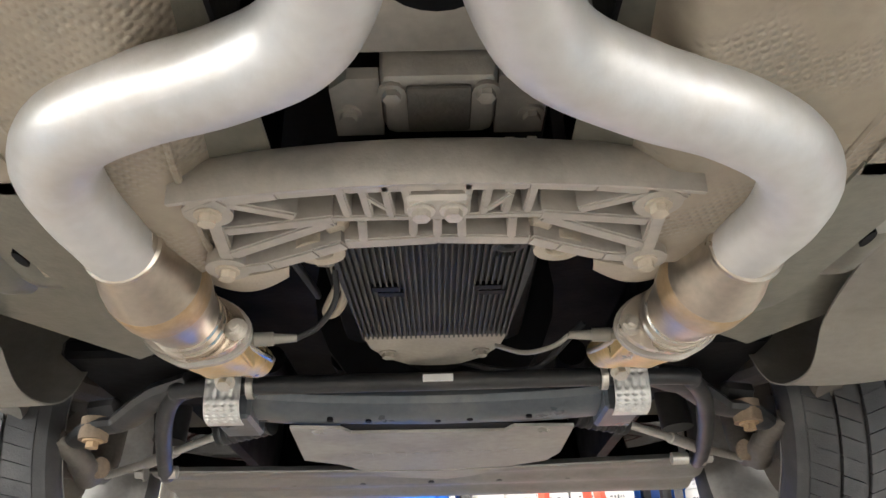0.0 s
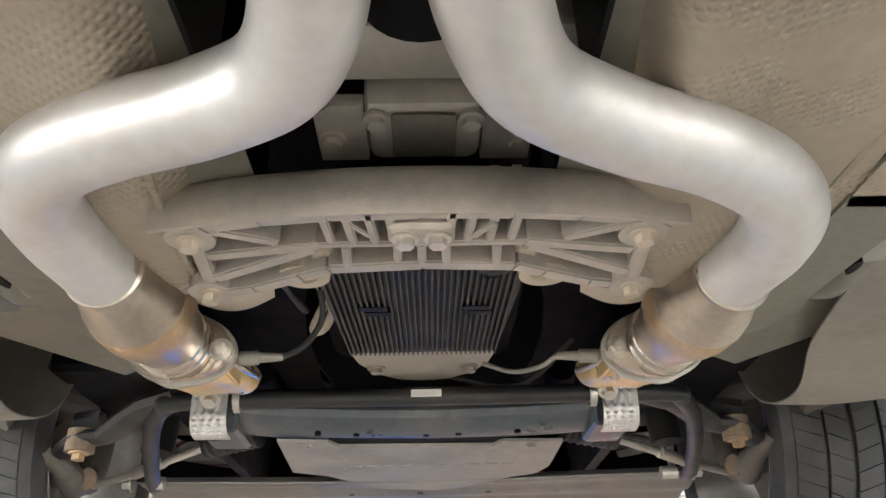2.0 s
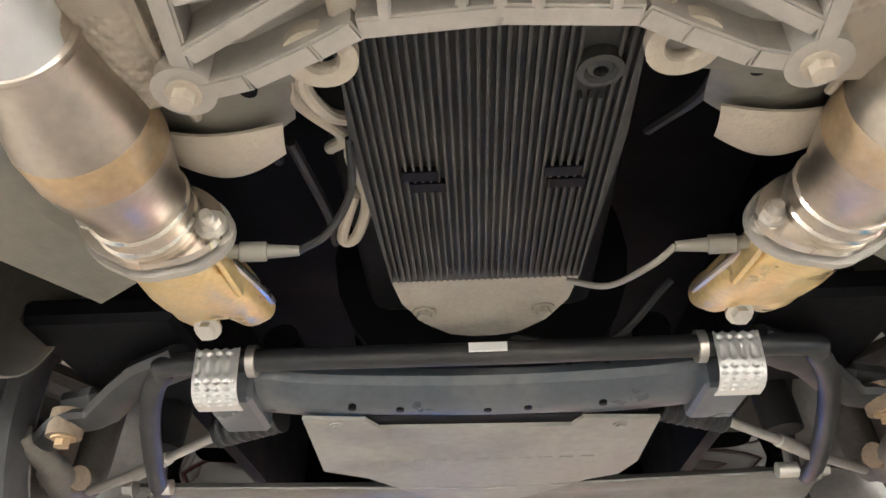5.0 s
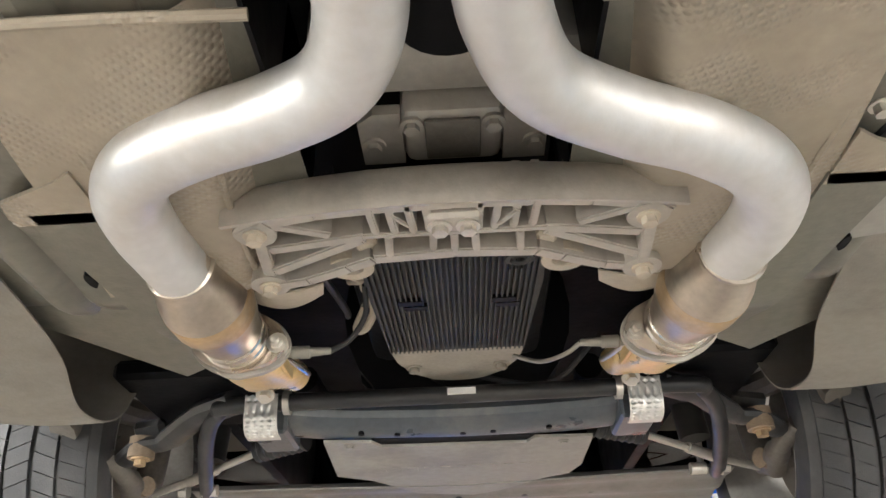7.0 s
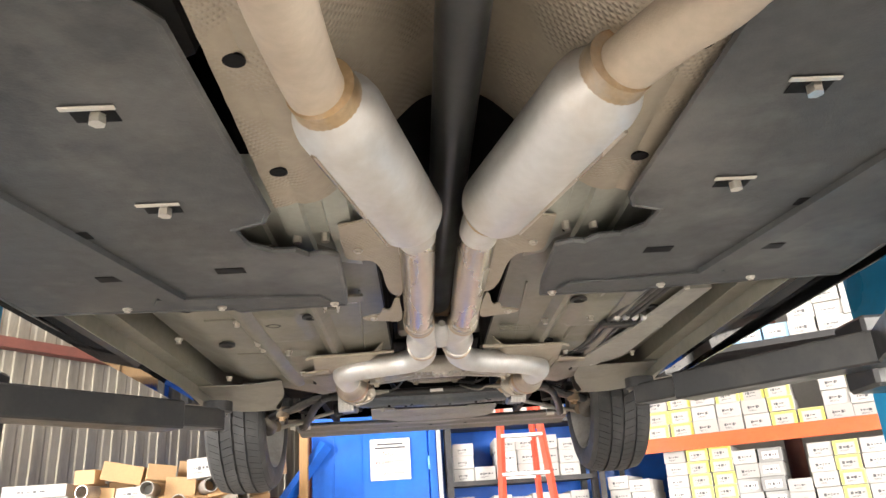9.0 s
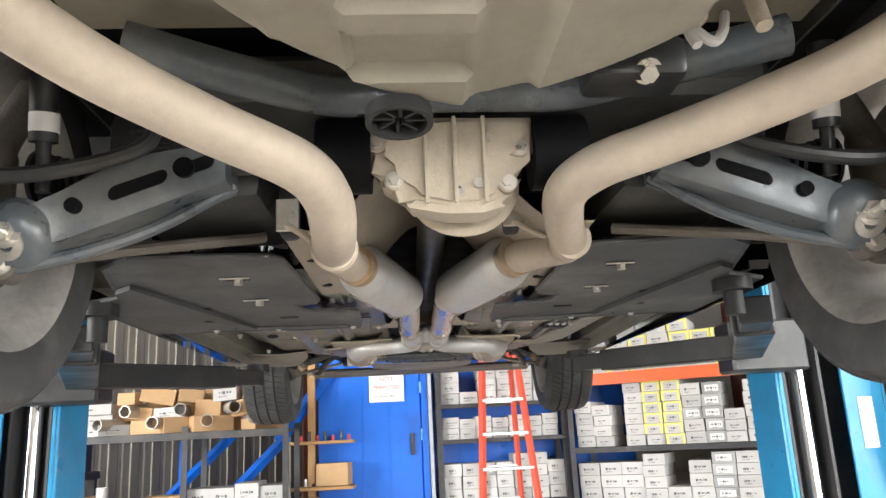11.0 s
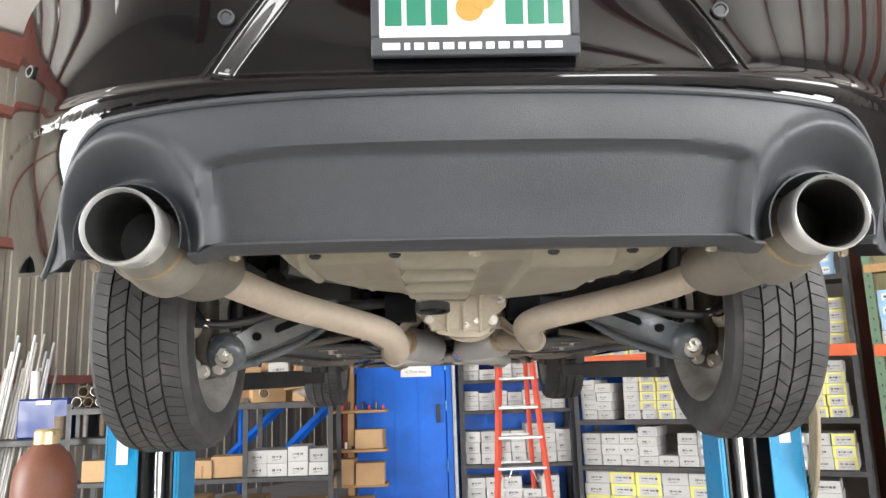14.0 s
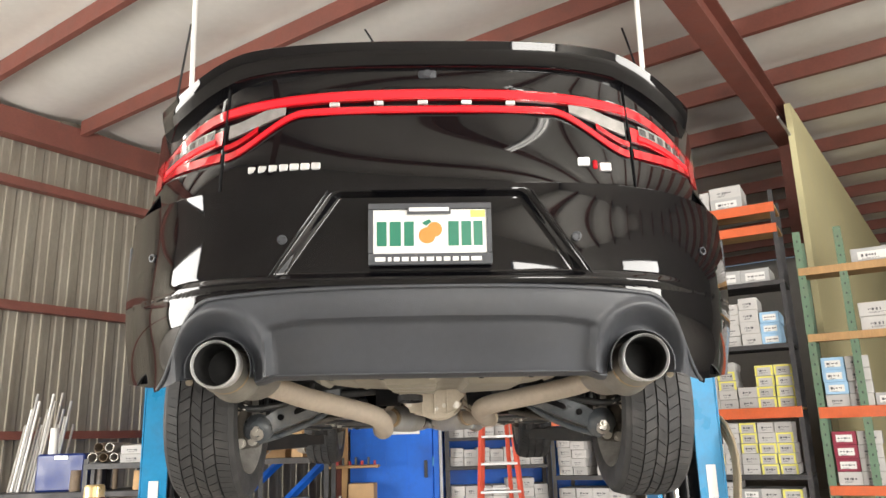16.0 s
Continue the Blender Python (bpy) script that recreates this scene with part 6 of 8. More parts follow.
for x in (-0.03, 0.10):
    for k in range(2):
        bm = BM(); box(bm, (x - 0.02 + 0.006 * k, -0.915 + 0.02 * k, -0.0105), (x + 0.014 + 0.006 * k, -0.90 + 0.02 * k, -0.004), 0, PT); p_("pan_stamp", bm, SHADE_BLACK, parent=gb, smooth=0)
# beige loops of cooler line by the pan
bm = BM(); tube(bm, spline([(-0.085, -1.08, 1.60), (-0.115, -1.04, 1.60), (-0.105, -0.99, 1.61), (-0.085, -0.96, 1.625), (-0.10, -0.90, 1.64), (-0.095, -0.82, 1.645), (-0.115, -0.76, 1.64), (-0.13, -0.76, 1.64), (-0.105, -0.84, 1.64)]), 0.0065, 10); p_("cooler_line", bm, DIFF_ALU)
bm = BM(); tube(bm, spline([(-0.115, -1.07, 1.61), (-0.13, -1.0, 1.62), (-0.10, -0.94, 1.63), (-0.12, -0.9, 1.65)]), 0.0065, 10); p_("cooler_line", bm, DIFF_ALU)
for a, b, c in (((-0.2, -1.05, 1.62), (-0.19, -0.95, 1.66), (-0.2, -0.8, 1.72)), ((0.2, -1.07, 1.60), (0.215, -0.98, 1.63), (0.2, -0.85, 1.7)), ((0.02, -0.4, 1.7), (0.2, -0.42, 1.66), (0.3, -0.5, 1.72)), ((-0.16, -0.9, 1.66), (-0.15, -0.75, 1.68), (-0.17, -0.6, 1.74))):
    bm = BM(); tube(bm, spline([a, b, c]), 0.006, 8); p_("wiring_loom", bm, BLACK_RUBBER)

# engine bay shade: near-black panels and engine masses added to block light
bm = BM(); box(bm, (-0.62, -0.98, 1.98), (0.66, 0.82, 2.0)); p_("engine_bay_ceiling", bm, SHADE_BLACK, smooth=0)
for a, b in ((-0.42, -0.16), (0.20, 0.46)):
    bm = BM(); box(bm, (a, -1.05, 1.64), (b, -1.0, 1.98)); p_("bulkhead", bm, SHADE_BLACK, smooth=0)
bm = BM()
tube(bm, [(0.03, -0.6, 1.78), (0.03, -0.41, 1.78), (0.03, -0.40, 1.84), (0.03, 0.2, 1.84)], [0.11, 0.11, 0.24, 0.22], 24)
eng = p_("engine", bm, SHADE_BLACK)
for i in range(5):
    bm = BM(); tube(bm, [(-0.3 + 0.15 * i, -0.35, 1.72), (-0.28 + 0.15 * i, -0.1, 1.70)], 0.03, 12); p_("engine_runner", bm, SHADE_BLACK, parent=eng)
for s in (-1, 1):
    bm = BM(); prism(bm, [(s * 0.50, -1.0), (s * 0.53, -1.0), (s * 0.53, 0.8), (s * 0.50, 0.8)], 1.70, 2.0); p_("bay_side", bm, SHADE_BLACK, smooth=0)

# sub-frame, anti-roll bar, skid plate
sf = new("front_subframe")
sf.parent = car
sf["label"] = "black steel front subframe with anti-roll bar"
bm = BM(); tube(bm, spline([(-0.34, -0.405, 1.622), (-0.2, -0.375, 1.617), (0.035, -0.362, 1.614), (0.27, -0.37, 1.617), (0.41, -0.40, 1.622)]), 0.062, 16, flat=0.55); p_("subframe_beam", bm, ARM_STEEL, parent=sf, smooth=20)
for x, y in ((-0.17, -0.375), (-0.10, -0.362), (0.03, -0.352), (0.09, -0.356), (0.2, -0.365)):
    bm = BM(); tube(bm, [(x, y - 0.02, 1.590), (x, y - 0.02, 1.5795)], 0.006, 10); p_("hole_mark", bm, SHADE_BLACK, parent=sf)
bm = BM(); tube(bm, spline([(-0.595, 0.0, 1.572), (-0.575, -0.07, 1.566), (-0.53, -0.23, 1.582), (-0.485, -0.37, 1.603), (-0.44, -0.455, 1.617), (-0.38, -0.482, 1.622), (0.035, -0.482, 1.622), (0.44, -0.482, 1.622), (0.495, -0.455, 1.617), (0.54, -0.37, 1.603), (0.58, -0.23, 1.582), (0.615, -0.07, 1.566), (0.63, 0.0, 1.572)], 8), 0.0165, 16); p_("anti_roll_bar", bm, BLACK_STEEL, parent=sf)
bm = BM(); box(bm, (0.005, -0.508, 1.615), (0.058, -0.503, 1.627)); p_("white_label", bm, WHITE_PAINT, parent=sf, smooth=0)
for s, x in ((-1, -0.344), (1, 0.370)):
    bm = BM()
    def strap_f(u, v):
        a = -0.45 + 2.0 * v
        ca, sa = math.cos(a), math.sin(a)
        w = v * 1.8
        pit = max(0.0, math.sin(math.pi * 4.5 * (u + w)) * math.sin(math.pi * 4.5 * (u - w))) * (0.04 < u < 0.96) * (v < 0.9)
        r = 1.0 - 0.055 * pit
        return (x - 0.031 + 0.062 * u, -0.458 - 0.050 * r * math.copysign(abs(ca) ** 0.4, ca) + 0.012 * v, 1.605 - 0.046 * r * math.copysign(abs(sa) ** 0.6, sa))
    sheet(bm, 56, 90, strap_f); thicken(bm, 0.002); p_("heat_wrap", bm, FOIL, "silver embossed heat wrap", sf, smooth=40)
    bm = BM(); box(bm, (x - 0.036 + s * -0.004, -0.46, 1.572), (x + 0.036 - s * 0.004, -0.33, 1.62), 0.006); p_("bushing_bracket", bm, ARM_STEEL, parent=sf)
    bm = BM(); tube(bm, [(x - s * 0.038, -0.482, 1.622), (x - s * 0.050, -0.482, 1.622)], 0.023, 18); p_("bar_collar", bm, BOLT, parent=sf)
bm = BM()
prism(bm, [(-0.248, -0.375), (-0.155, -0.362), (-0.138, -0.325), (0.160, -0.312), (0.175, -0.345), (0.292, -0.335), (0.294, -0.12), (0.272, -0.045), (0.215, -0.01), (0.11, 0.10), (0.047, 0.13), (-0.09, 0.09), (-0.19, -0.06), (-0.262, -0.11)], 1.574, 1.580); 
sk = p_("skid_plate", bm, SKID, "dusty grey stamped skid plate", sf)
bm = BM(); prism(bm, [(-0.155, -0.361), (-0.138, -0.32), (0.162, -0.308), (0.175, -0.344), (0.02, -0.36)], 1.581, 1.584); p_("skid_opening", bm, SHADE_BLACK, parent=sf)
for i in range(11):
    bm = BM(); box(bm, (-0.17 + 0.036 * i, -0.16, 1.5725), (-0.147 + 0.036 * i, -0.13, 1.5738)); p_("stamped_mark", bm, SKID, parent=sf, smooth=0)
for x, y in ((-0.2, -0.345), (0.235, -0.315)):
    bm = BM(); bolt(bm, (x, y, 1.574), 0.008, 0.006); p_("skid_bolt", bm, SKID, parent=sf)
# front belly panel and nose
def belly_f(u, v):
    x, y = -0.64 + 1.32 * u, -0.04 + 0.34 * v
    return (x, y + 0.06 * (1 - abs(2 * u - 1)) * (1 - v), 1.575 + 0.02 * step(0.0, 0.1, v) - 0.03 * v + 0.003 * math.sin(v * 20) * step(0.1, 0.2, v))
bm = BM(); sheet(bm, 30, 40, belly_f); thicken(bm, 0.004); bl = p_("belly_panel", bm, BELLY, "dusty dark front belly panel")
for i in range(7):
    bm = BM(); tube(bm, [(-0.5 + 0.17 * i, 0.16, 1.580), (-0.5 + 0.17 * i, 0.16, 1.572)], 0.008, 10); p_("panel_clip", bm, BLACK_RUBBER, parent=bl)

# suspension at the front
for s in (-1, 1):
    su = new("front_suspension")
    su.parent = car
    su["label"] = "greasy front control arms and knuckle"
    K = Vector((s * 0.632, -0.33, 1.585))
    I = Vector((s * 0.40, -0.47, 1.635))
    bm = BM(); tube(bm, spline([I, I * 0.6 + K * 0.4 + Vector((0, 0, 0.012)), K + Vector((-s * 0.05, -0.005, 0.02)), K + Vector((0, 0, 0.012)), K + Vector((s * 0.06, 0.06, 0.0))]), [0.035] * 6 + [0.03] * 6 + [0.026] * 6 + [0.028] * 6 + [0.022], 10, flat=0.6); p_("control_arm", bm, BLACK_STEEL, parent=su)
    bm = BM(); tube(bm, [K + Vector((0, -0.0, 0.03)), K + Vector((0, -0.0, -0.012))], 0.027, 18); p_("ball_joint", bm, RUSTY, parent=su)
    bm = BM(); bolt(bm, K + Vector((0, 0, -0.013)), 0.0125, 0.014); p_("ball_joint_bolt", bm, RUST_BOLT, parent=su)
    bm = BM(); box(bm, (-0.04, -0.014, -0.02), (0.04, 0.014, 0.05), 0.01, Matrix.Translation(K + Vector((-s * 0.01, 0.035, 0.03))) @ pose(0, 0, 0, 35, 0, 20 * s)); p_("arm_ear", bm, BLACK_STEEL, parent=su)
    bm = BM(); tube(bm, spline([(s * 0.72, -0.30, 1.59), (s * 0.70, -0.24, 1.565), (s * 0.715, -0.15, 1.555), (s * 0.74, -0.08, 1.56), (s * 0.74, -0.02, 1.60), (s * 0.73, -0.02, 1.70), (s * 0.70, -0.05, 1.85)]), [0.02] * 8 + [0.027] * 14 + [0.035] * 15, 12); p_("knuckle", bm, KNUCKLE, parent=su)
    bm = BM(); tube(bm, spline([(s * 0.78, -0.38, 1.62), (s * 0.76, -0.32, 1.70), (s * 0.73, -0.2, 1.72), (s * 0.73, -0.05, 1.75)]), 0.03, 10); p_("caliper_bracket", bm, KNUCKLE, parent=su)
    bm = BM(); tube(bm, [(s * 0.68, -0.16, 1.56), (s * 0.735, -0.13, 1.56)], 0.022, 14); p_("tie_rod_end", bm, RUSTY, parent=su)
    bm = BM(); tube(bm, [(s * 0.40, -0.26, 1.60), (s * 0.52, -0.18, 1.585), (s * 0.521, -0.18, 1.585), (s * 0.60, -0.12, 1.575), (s * 0.601, -0.12, 1.575), (s * 0.71, -0.06, 1.565)], [0.008, 0.008, 0.012, 0.012, 0.009, 0.009], 12); p_("tie_rod", bm, CAST_ALU, parent=su)
    bm = BM(); gp = [Vector((s * 0.30, -0.30, 1.61)).lerp(Vector((s * 0.41, -0.262, 1.60)), k / 28) for k in range(29)]
    tube(bm, gp, [0.024 + (0.004 if k % 4 < 2 else -0.001) for k in range(29)], 14)
    p_("steering_gaiter", bm, BLACK_RUBBER, parent=su)
    bm = BM(); tube(bm, [(s * 0.55, -0.07, 1.565), (s * 0.585, -0.07, 1.565)], 0.014, 12); bolt(bm, (s * 0.62, -0.07, 1.565), 0.012, 0.02, (s, 0, 0)); tube(bm, [(s * 0.58, -0.05, 1.56), (s * 0.6, -0.03, 1.70)], 0.008, 8); p_("drop_link", bm, BOLT, parent=su)
    bm = BM(); tube(bm, [(s * 0.56, -0.12, 1.62), (s * 0.54, -0.1, 1.95)], 0.035, 16); p_("shock_absorber", bm, BLACK_STEEL, parent=su)
    # plate in near-black, standing for the shade above the arm
    bm = BM(); box(bm, (min(s * 0.40, s * 0.62), -0.55, 1.66), (max(s * 0.40, s * 0.62), -0.25, 1.70), 0.01); p_("spring_seat", bm, SHADE_BLACK, parent=su)
    # wheel arch liner
    pts = spline([(0, -1.02, 1.572), (0, -0.86, 1.566), (0, -0.70, 1.56), (0, -0.58, 1.57), (0, -0.50, 1.62), (0, -0.44, 1.74), (0, -0.40, 1.92), (0, -0.2, 2.06), (0, 0.15, 2.06), (0, 0.34, 1.94), (0, 0.41, 1.80)], 4)
    def liner_f(u, v):
        i = v * (len(pts) - 1)
        k = min(int(i), len(pts) - 2)
        p = pts[k].lerp(pts[k + 1], i - k)
        x0 = 0.50 + 0.10 * step(0.0, 0.25, v)
        return (s * (x0 + (0.93 - x0) * u), p.y - 0.10 * (1 - u) * step(0.12, 0.0, v) - 0.02 * math.sin(3.1 * u), p.z - 0.006 * math.sin(u * 6))
    bm = BM(); sheet(bm, 12, 60, liner_f); thicken(bm, 0.003); p_("wheel_arch_liner", bm, LINER)
    bm = BM(); bolt(bm, (s * 0.62, -0.80, 1.56), 0.009, 0.004); p_("liner_clip", bm, BLACK_RUBBER)

# ---- rear running gear ----
df = new("differential")
df.parent = car
df.location = REAR + Vector((0.002, 0, -0.215))
df.scale = (1.15, 1.0, 1.125)
df["label"] = "dusty cast aluminium differential housing"
DY = -3.075
outline = [(-0.112, 1.765), (-0.115, 1.70), (-0.098, 1.685), (-0.092, 1.66), (-0.062, 1.640), (-0.050, 1.625), (0.0, 1.613), (0.05, 1.613), (0.078, 1.624), (0.092, 1.645), (0.108, 1.665), (0.112, 1.70), (0.135, 1.712), (0.138, 1.765)]
mt = Matrix(((1, 0, 0, 0), (0, 0, -1, 0), (0, 1, 0, 0), (0, 0, 0, 1)))
bm = BM(); prism(bm, outline, -DY - 0.05, -DY + 0.012, mt)
bmesh.ops.bevel(bm, geom=[e for e in bm.edges if all(abs(v.co.y - (DY - 0.012)) < 1e-4 for v in e.verts)], offset=0.012, segments=3, affect="EDGES")
p_("housing", bm, DIFF_ALU, parent=df)
bm = BM(); prism(bm, [(x * 0.80 + 0.003, 1.70 + (z - 1.70) * 0.80) for x, z in outline], -DY + 0.0125, -DY + 0.022, mt); p_("cover", bm, DIFF_ALU, parent=df)
for x in (-0.03, 0.012, 0.055):
    bm = BM(); box(bm, (x - 0.003, DY - 0.030, 1.625), (x + 0.003, DY - 0.0225, 1.76), 0.001); p_("cover_rib", bm, DIFF_ALU, parent=df)
for x, z in ((-0.10, 1.722), (-0.076, 1.664), (0.018, 1.644), (0.045, 1.655), (0.087, 1.657), (0.108, 1.712), (0.06, 1.726)):
    bm = BM(); tube(bm, [(x, DY + 0.02, z), (x, DY - 0.018, z)], 0.015, 16); p_("bolt_boss", bm, DIFF_ALU, parent=df)
    bm = BM(); bolt(bm, (x, DY - 0.018, z), 0.0085, 0.009, (0, -1, 0)); p_("cover_bolt", bm, BOLT, parent=df)
bm = BM(); box(bm, (-0.075, -3.03, 1.69), (0.10, -2.94, 1.78), 0.03, seg=2); tube(bm, [(0.015, -2.97, 1.705), (0.015, -2.87, 1.705)], [0.055, 0.045], 24); p_("nose_housing", bm, DIFF_ALU, parent=df)
bm = BM(); tube(bm, [(0.03 + 0.078 * math.cos(a), -2.965, 1.69 + 0.072 * math.sin(a)) for a in (math.pi * (1 + k / 16) for k in range(17))], 0.009, 10, flat=1.6); p_("shaft_hoop", bm, DIFF_ALU, parent=df)
for s in (-1, 1):
    bm = BM(); tube(bm, [(0.01 + s * 0.12, -3.05, 1.715), (0.01 + s * 0.20, -3.05, 1.715)], 0.058, 20); p_("drive_flange", bm, SHADE_BLACK, parent=df)
rs = new("rear_subframe")
rs.parent = car
rs.location = REAR
rs["label"] = "black tubular rear subframe"
bm = BM(); tube(bm, spline([(-0.46, -3.30, 1.80), (-0.32, -3.25, 1.775), (-0.18, -3.19, 1.765), (-0.10, -3.15, 1.785), (0.01, -3.14, 1.79), (0.12, -3.15, 1.785), (0.20, -3.19, 1.77), (0.34, -3.25, 1.78), (0.50, -3.30, 1.80)]), 0.032, 14); p_("cross_tube", bm, ARM_STEEL, parent=rs)
bm = BM(); box(bm, (-0.52, -3.16, 1.78), (0.55, -2.80, 1.86), 0.02); p_("subframe_deck", bm, ARCH_GREY, parent=rs)
bm = BM(); box(bm, (0.20, -3.31, 1.735), (0.345, -3.22, 1.80), 0.014, seg=2); p_("mount_block", bm, BLACK_STEEL, parent=rs)
bm = BM(); bolt(bm, (0.284, -3.30, 1.745), 0.014, 0.014, (0, -0.6, -0.8)); p_("mount_bolt", bm, BOLT, parent=rs)
for s in (-1, 1):
    su = new("rear_suspension")
    su.parent = car
    su.location = REAR
    su["label"] = "dusty black rear suspension arms and knuckle"
    O, I = Vector((s * 0.67, -3.10, 1.565)), Vector((s * 0.36, -3.06, 1.690))
    d = O - I
    bm = BM()
    n = 14
    secs = []
    for k in range(n + 1):
        t = k / n
        c = I + d * t + Vector((0, 0, 0.012 * math.sin(math.pi * t)))
        wy = 0.032 + 0.018 * math.sin(math.pi * (0.25 + 0.75 * t)) + 0.016 * step(0.75, 0.95, t)
        h = 0.030 + 0.016 * math.sin(math.pi * t)
        secs.append([bm.verts.new(c + Vector((0, yy * wy, zz * h))) for yy, zz in ((-1, -0.7), (-0.9, -1), (0.9, -1), (1, -0.7), (1, 1), (-1, 1))])
    for a, b in zip(secs, secs[1:]):
        for i in range(6):
            bm.faces.new((a[i], a[(i + 1) % 6], b[(i + 1) % 6], b[i]))
    bm.faces.new(secs[0]); bm.faces.new(secs[-1][::-1])
    bmesh.ops.recalc_face_normals(bm, faces=bm.faces[:])
    la = p_("lower_arm", bm, ARM_STEEL, "dusty blue-black stamped lower arm", su)
    for t, L, r in ((0.42, 0.035, 0.012), (0.12, 0.01, 0.012)):
        c = I + d * t
        h = 0.026 + 0.012 * math.sin(math.pi * t)
        bm = BM(); nrm = Vector((0, -1, -0.02)); dd = d.normalized()
        wy = 0.032 + 0.018 * math.sin(math.pi * (0.25 + 0.75 * t))
        q = [c + dd * a + Vector((0, -wy - 0.002, 0.010 + b)) for a, b in [(L * math.copysign(1, math.cos(x)) + r * math.cos(x), r * math.sin(x)) for x in (2 * math.pi * k / 20 + 0.01 for k in range(20))]]
        f0 = [bm.verts.new(v) for v in q]; f1 = [bm.verts.new(v + Vector((0, 0.01, 0))) for v in q]
        bm.faces.new(f0); bm.faces.new(f1[::-1])
        for i in range(20):
            bm.faces.new((f0[i], f0[(i + 1) % 20], f1[(i + 1) % 20], f1[i]))
        p_("arm_slot", bm, SHADE_BLACK, parent=su)
    qd = Vector((0, -0.85, -0.5)).to_track_quat("X", "Z").to_matrix().to_4x4()
    bm = BM(); ring_solid(bm, [(0.0, 0.030), (0.030, 0.030), (0.044, 0.024), (0.056, 0.010), (0.060, -0.02), (0.0, -0.02)], Matrix.Translation(O + Vector((0, -0.028, 0.0))) @ qd, 28, closed=False); p_("spring_cup", bm, ARM_STEEL, parent=su)
    bm = BM(); ring_solid(bm, [(0.012, 0.0), (0.026, 0.0), (0.026, 0.004), (0.012, 0.005)], Matrix.Translation(O + Vector((0, -0.055, -0.016))) @ qd, 20); p_("cup_washer", bm, BOLT, parent=su)
    for t, r in ((0.20, 0.017), (0.72, 0.012)):
        cc = I + d * t + Vector((0, -0.056, 0.012)); bm = BM(); tube(bm, [cc, cc + Vector((0, 0.02, 0))], r, 18); p_("arm_hole", bm, SHADE_BLACK, parent=su)
    bm = BM(); tube(bm, spline([I + Vector((0, 0.02, -0.02)), I + d * 0.35 + Vector((0, 0.0, -0.052)), I + d * 0.7 + Vector((0, -0.01, -0.055)), O + Vector((0, -0.02, -0.045))]), 0.011, 10); p_("arm_flange", bm, ARM_STEEL, parent=su)
    bm = BM(); bolt(bm, O + Vector((0, -0.060, 0.0)), 0.016, 0.014, (0, -1, 0)); tube(bm, [O + Vector((0, -0.065, 0)), O + Vector((0, -0.10, 0))], 0.008, 10); p_("arm_bolt", bm, BOLT, parent=su)
    bm = BM(); tube(bm, spline([(s * 0.72, -3.10, 1.50), (s * 0.735, -3.09, 1.56), (s * 0.745, -3.07, 1.66), (s * 0.745, -3.06, 1.74), (s * 0.70, -3.05, 1.85)]), [0.024] * 6 + [0.034] * 12 + [0.028] * 7, 12); p_("knuckle", bm, KNUCKLE, parent=su)
    bm = BM(); bolt(bm, (s * 0.785, -3.17, 1.635), 0.022, 0.04, (0, -1, 0)); tube(bm, [(s * 0.785, -3.17, 1.635), (s * 0.77, -3.06, 1.64)], 0.026, 14); p_("bush_bolt", bm, DIFF_ALU, parent=su)
    bm = BM(); tube(bm, [(s * 0.69, -3.13, 1.525), (s * 0.69, -3.09, 1.525)], 0.027, 16); tube(bm, [(s * 0.69, -3.11, 1.525), (s * 0.55, -2.99, 1.575), (s * 0.34, -2.86, 1.625)], 0.011, 10); p_("toe_link", bm, KNUCKLE, parent=su)
    bm = BM(); bolt(bm, (s * 0.69, -3.131, 1.525), 0.013, 0.012, (0, -1, 0)); bolt(bm, (s * 0.735, -3.13, 1.515), 0.013, 0.02, (0, -1, 0)); p_("link_bolt", bm, BOLT, parent=su)
    bm = BM(); tube(bm, [(s * 0.64, -3.12, 1.64), (s * 0.64, -3.13, 1.72), (s * 0.64, -3.131, 1.72), (s * 0.635, -3.16, 1.86)], [0.012, 0.012, 0.022, 0.022], 14); p_("shock_absorber", bm, BLACK_STEEL, parent=su)
    bm = BM(); tube(bm, [(s * 0.639, -3.1335, 1.735), (s * 0.638, -3.1395, 1.765)], 0.0232, 14); p_("white_label", bm, WHITE_PAINT, parent=su)
    bm = BM()
    for k in range(6):
        tube(bm, [(s * (0.60 + 0.014 * k), -3.06, 1.68), (s * (0.607 + 0.014 * k), -3.06, 1.68)], 0.03 + 0.004 * k, 18)
    tube(bm, [(s * 0.2, -3.05, 1.712), (s * 0.62, -3.06, 1.68)], 0.016, 12)
    p_("drive_shaft", bm, BLACK_RUBBER, parent=su)
    bm = BM(); tube(bm, spline([(s * 0.76, -3.18, 1.70), (s * 0.72, -3.2, 1.655), (s * 0.66, -3.19, 1.645), (s * 0.56, -3.17, 1.665), (s * 0.48, -3.15, 1.70), (s * 0.46, -3.14, 1.74)]), 0.013, 10); p_("brake_hose_guard", bm, BLACK_STEEL, parent=su)
    bm = BM(); tube(bm, spline([(s * 0.79, -3.1, 1.74), (s * 0.785, -3.16, 1.68), (s * 0.74, -3.2, 1.64), (s * 0.70, -3.2, 1.648)]), 0.004, 8); p_("sensor_cable", bm, BLACK_RUBBER, parent=su)
    bm = BM(); tube(bm, [(s * 0.71, -3.2, 1.64), (s * 0.705, -3.2, 1.66)], 0.011, 10); p_("cable_clip", bm, BOLT, parent=su)
    bm = BM()
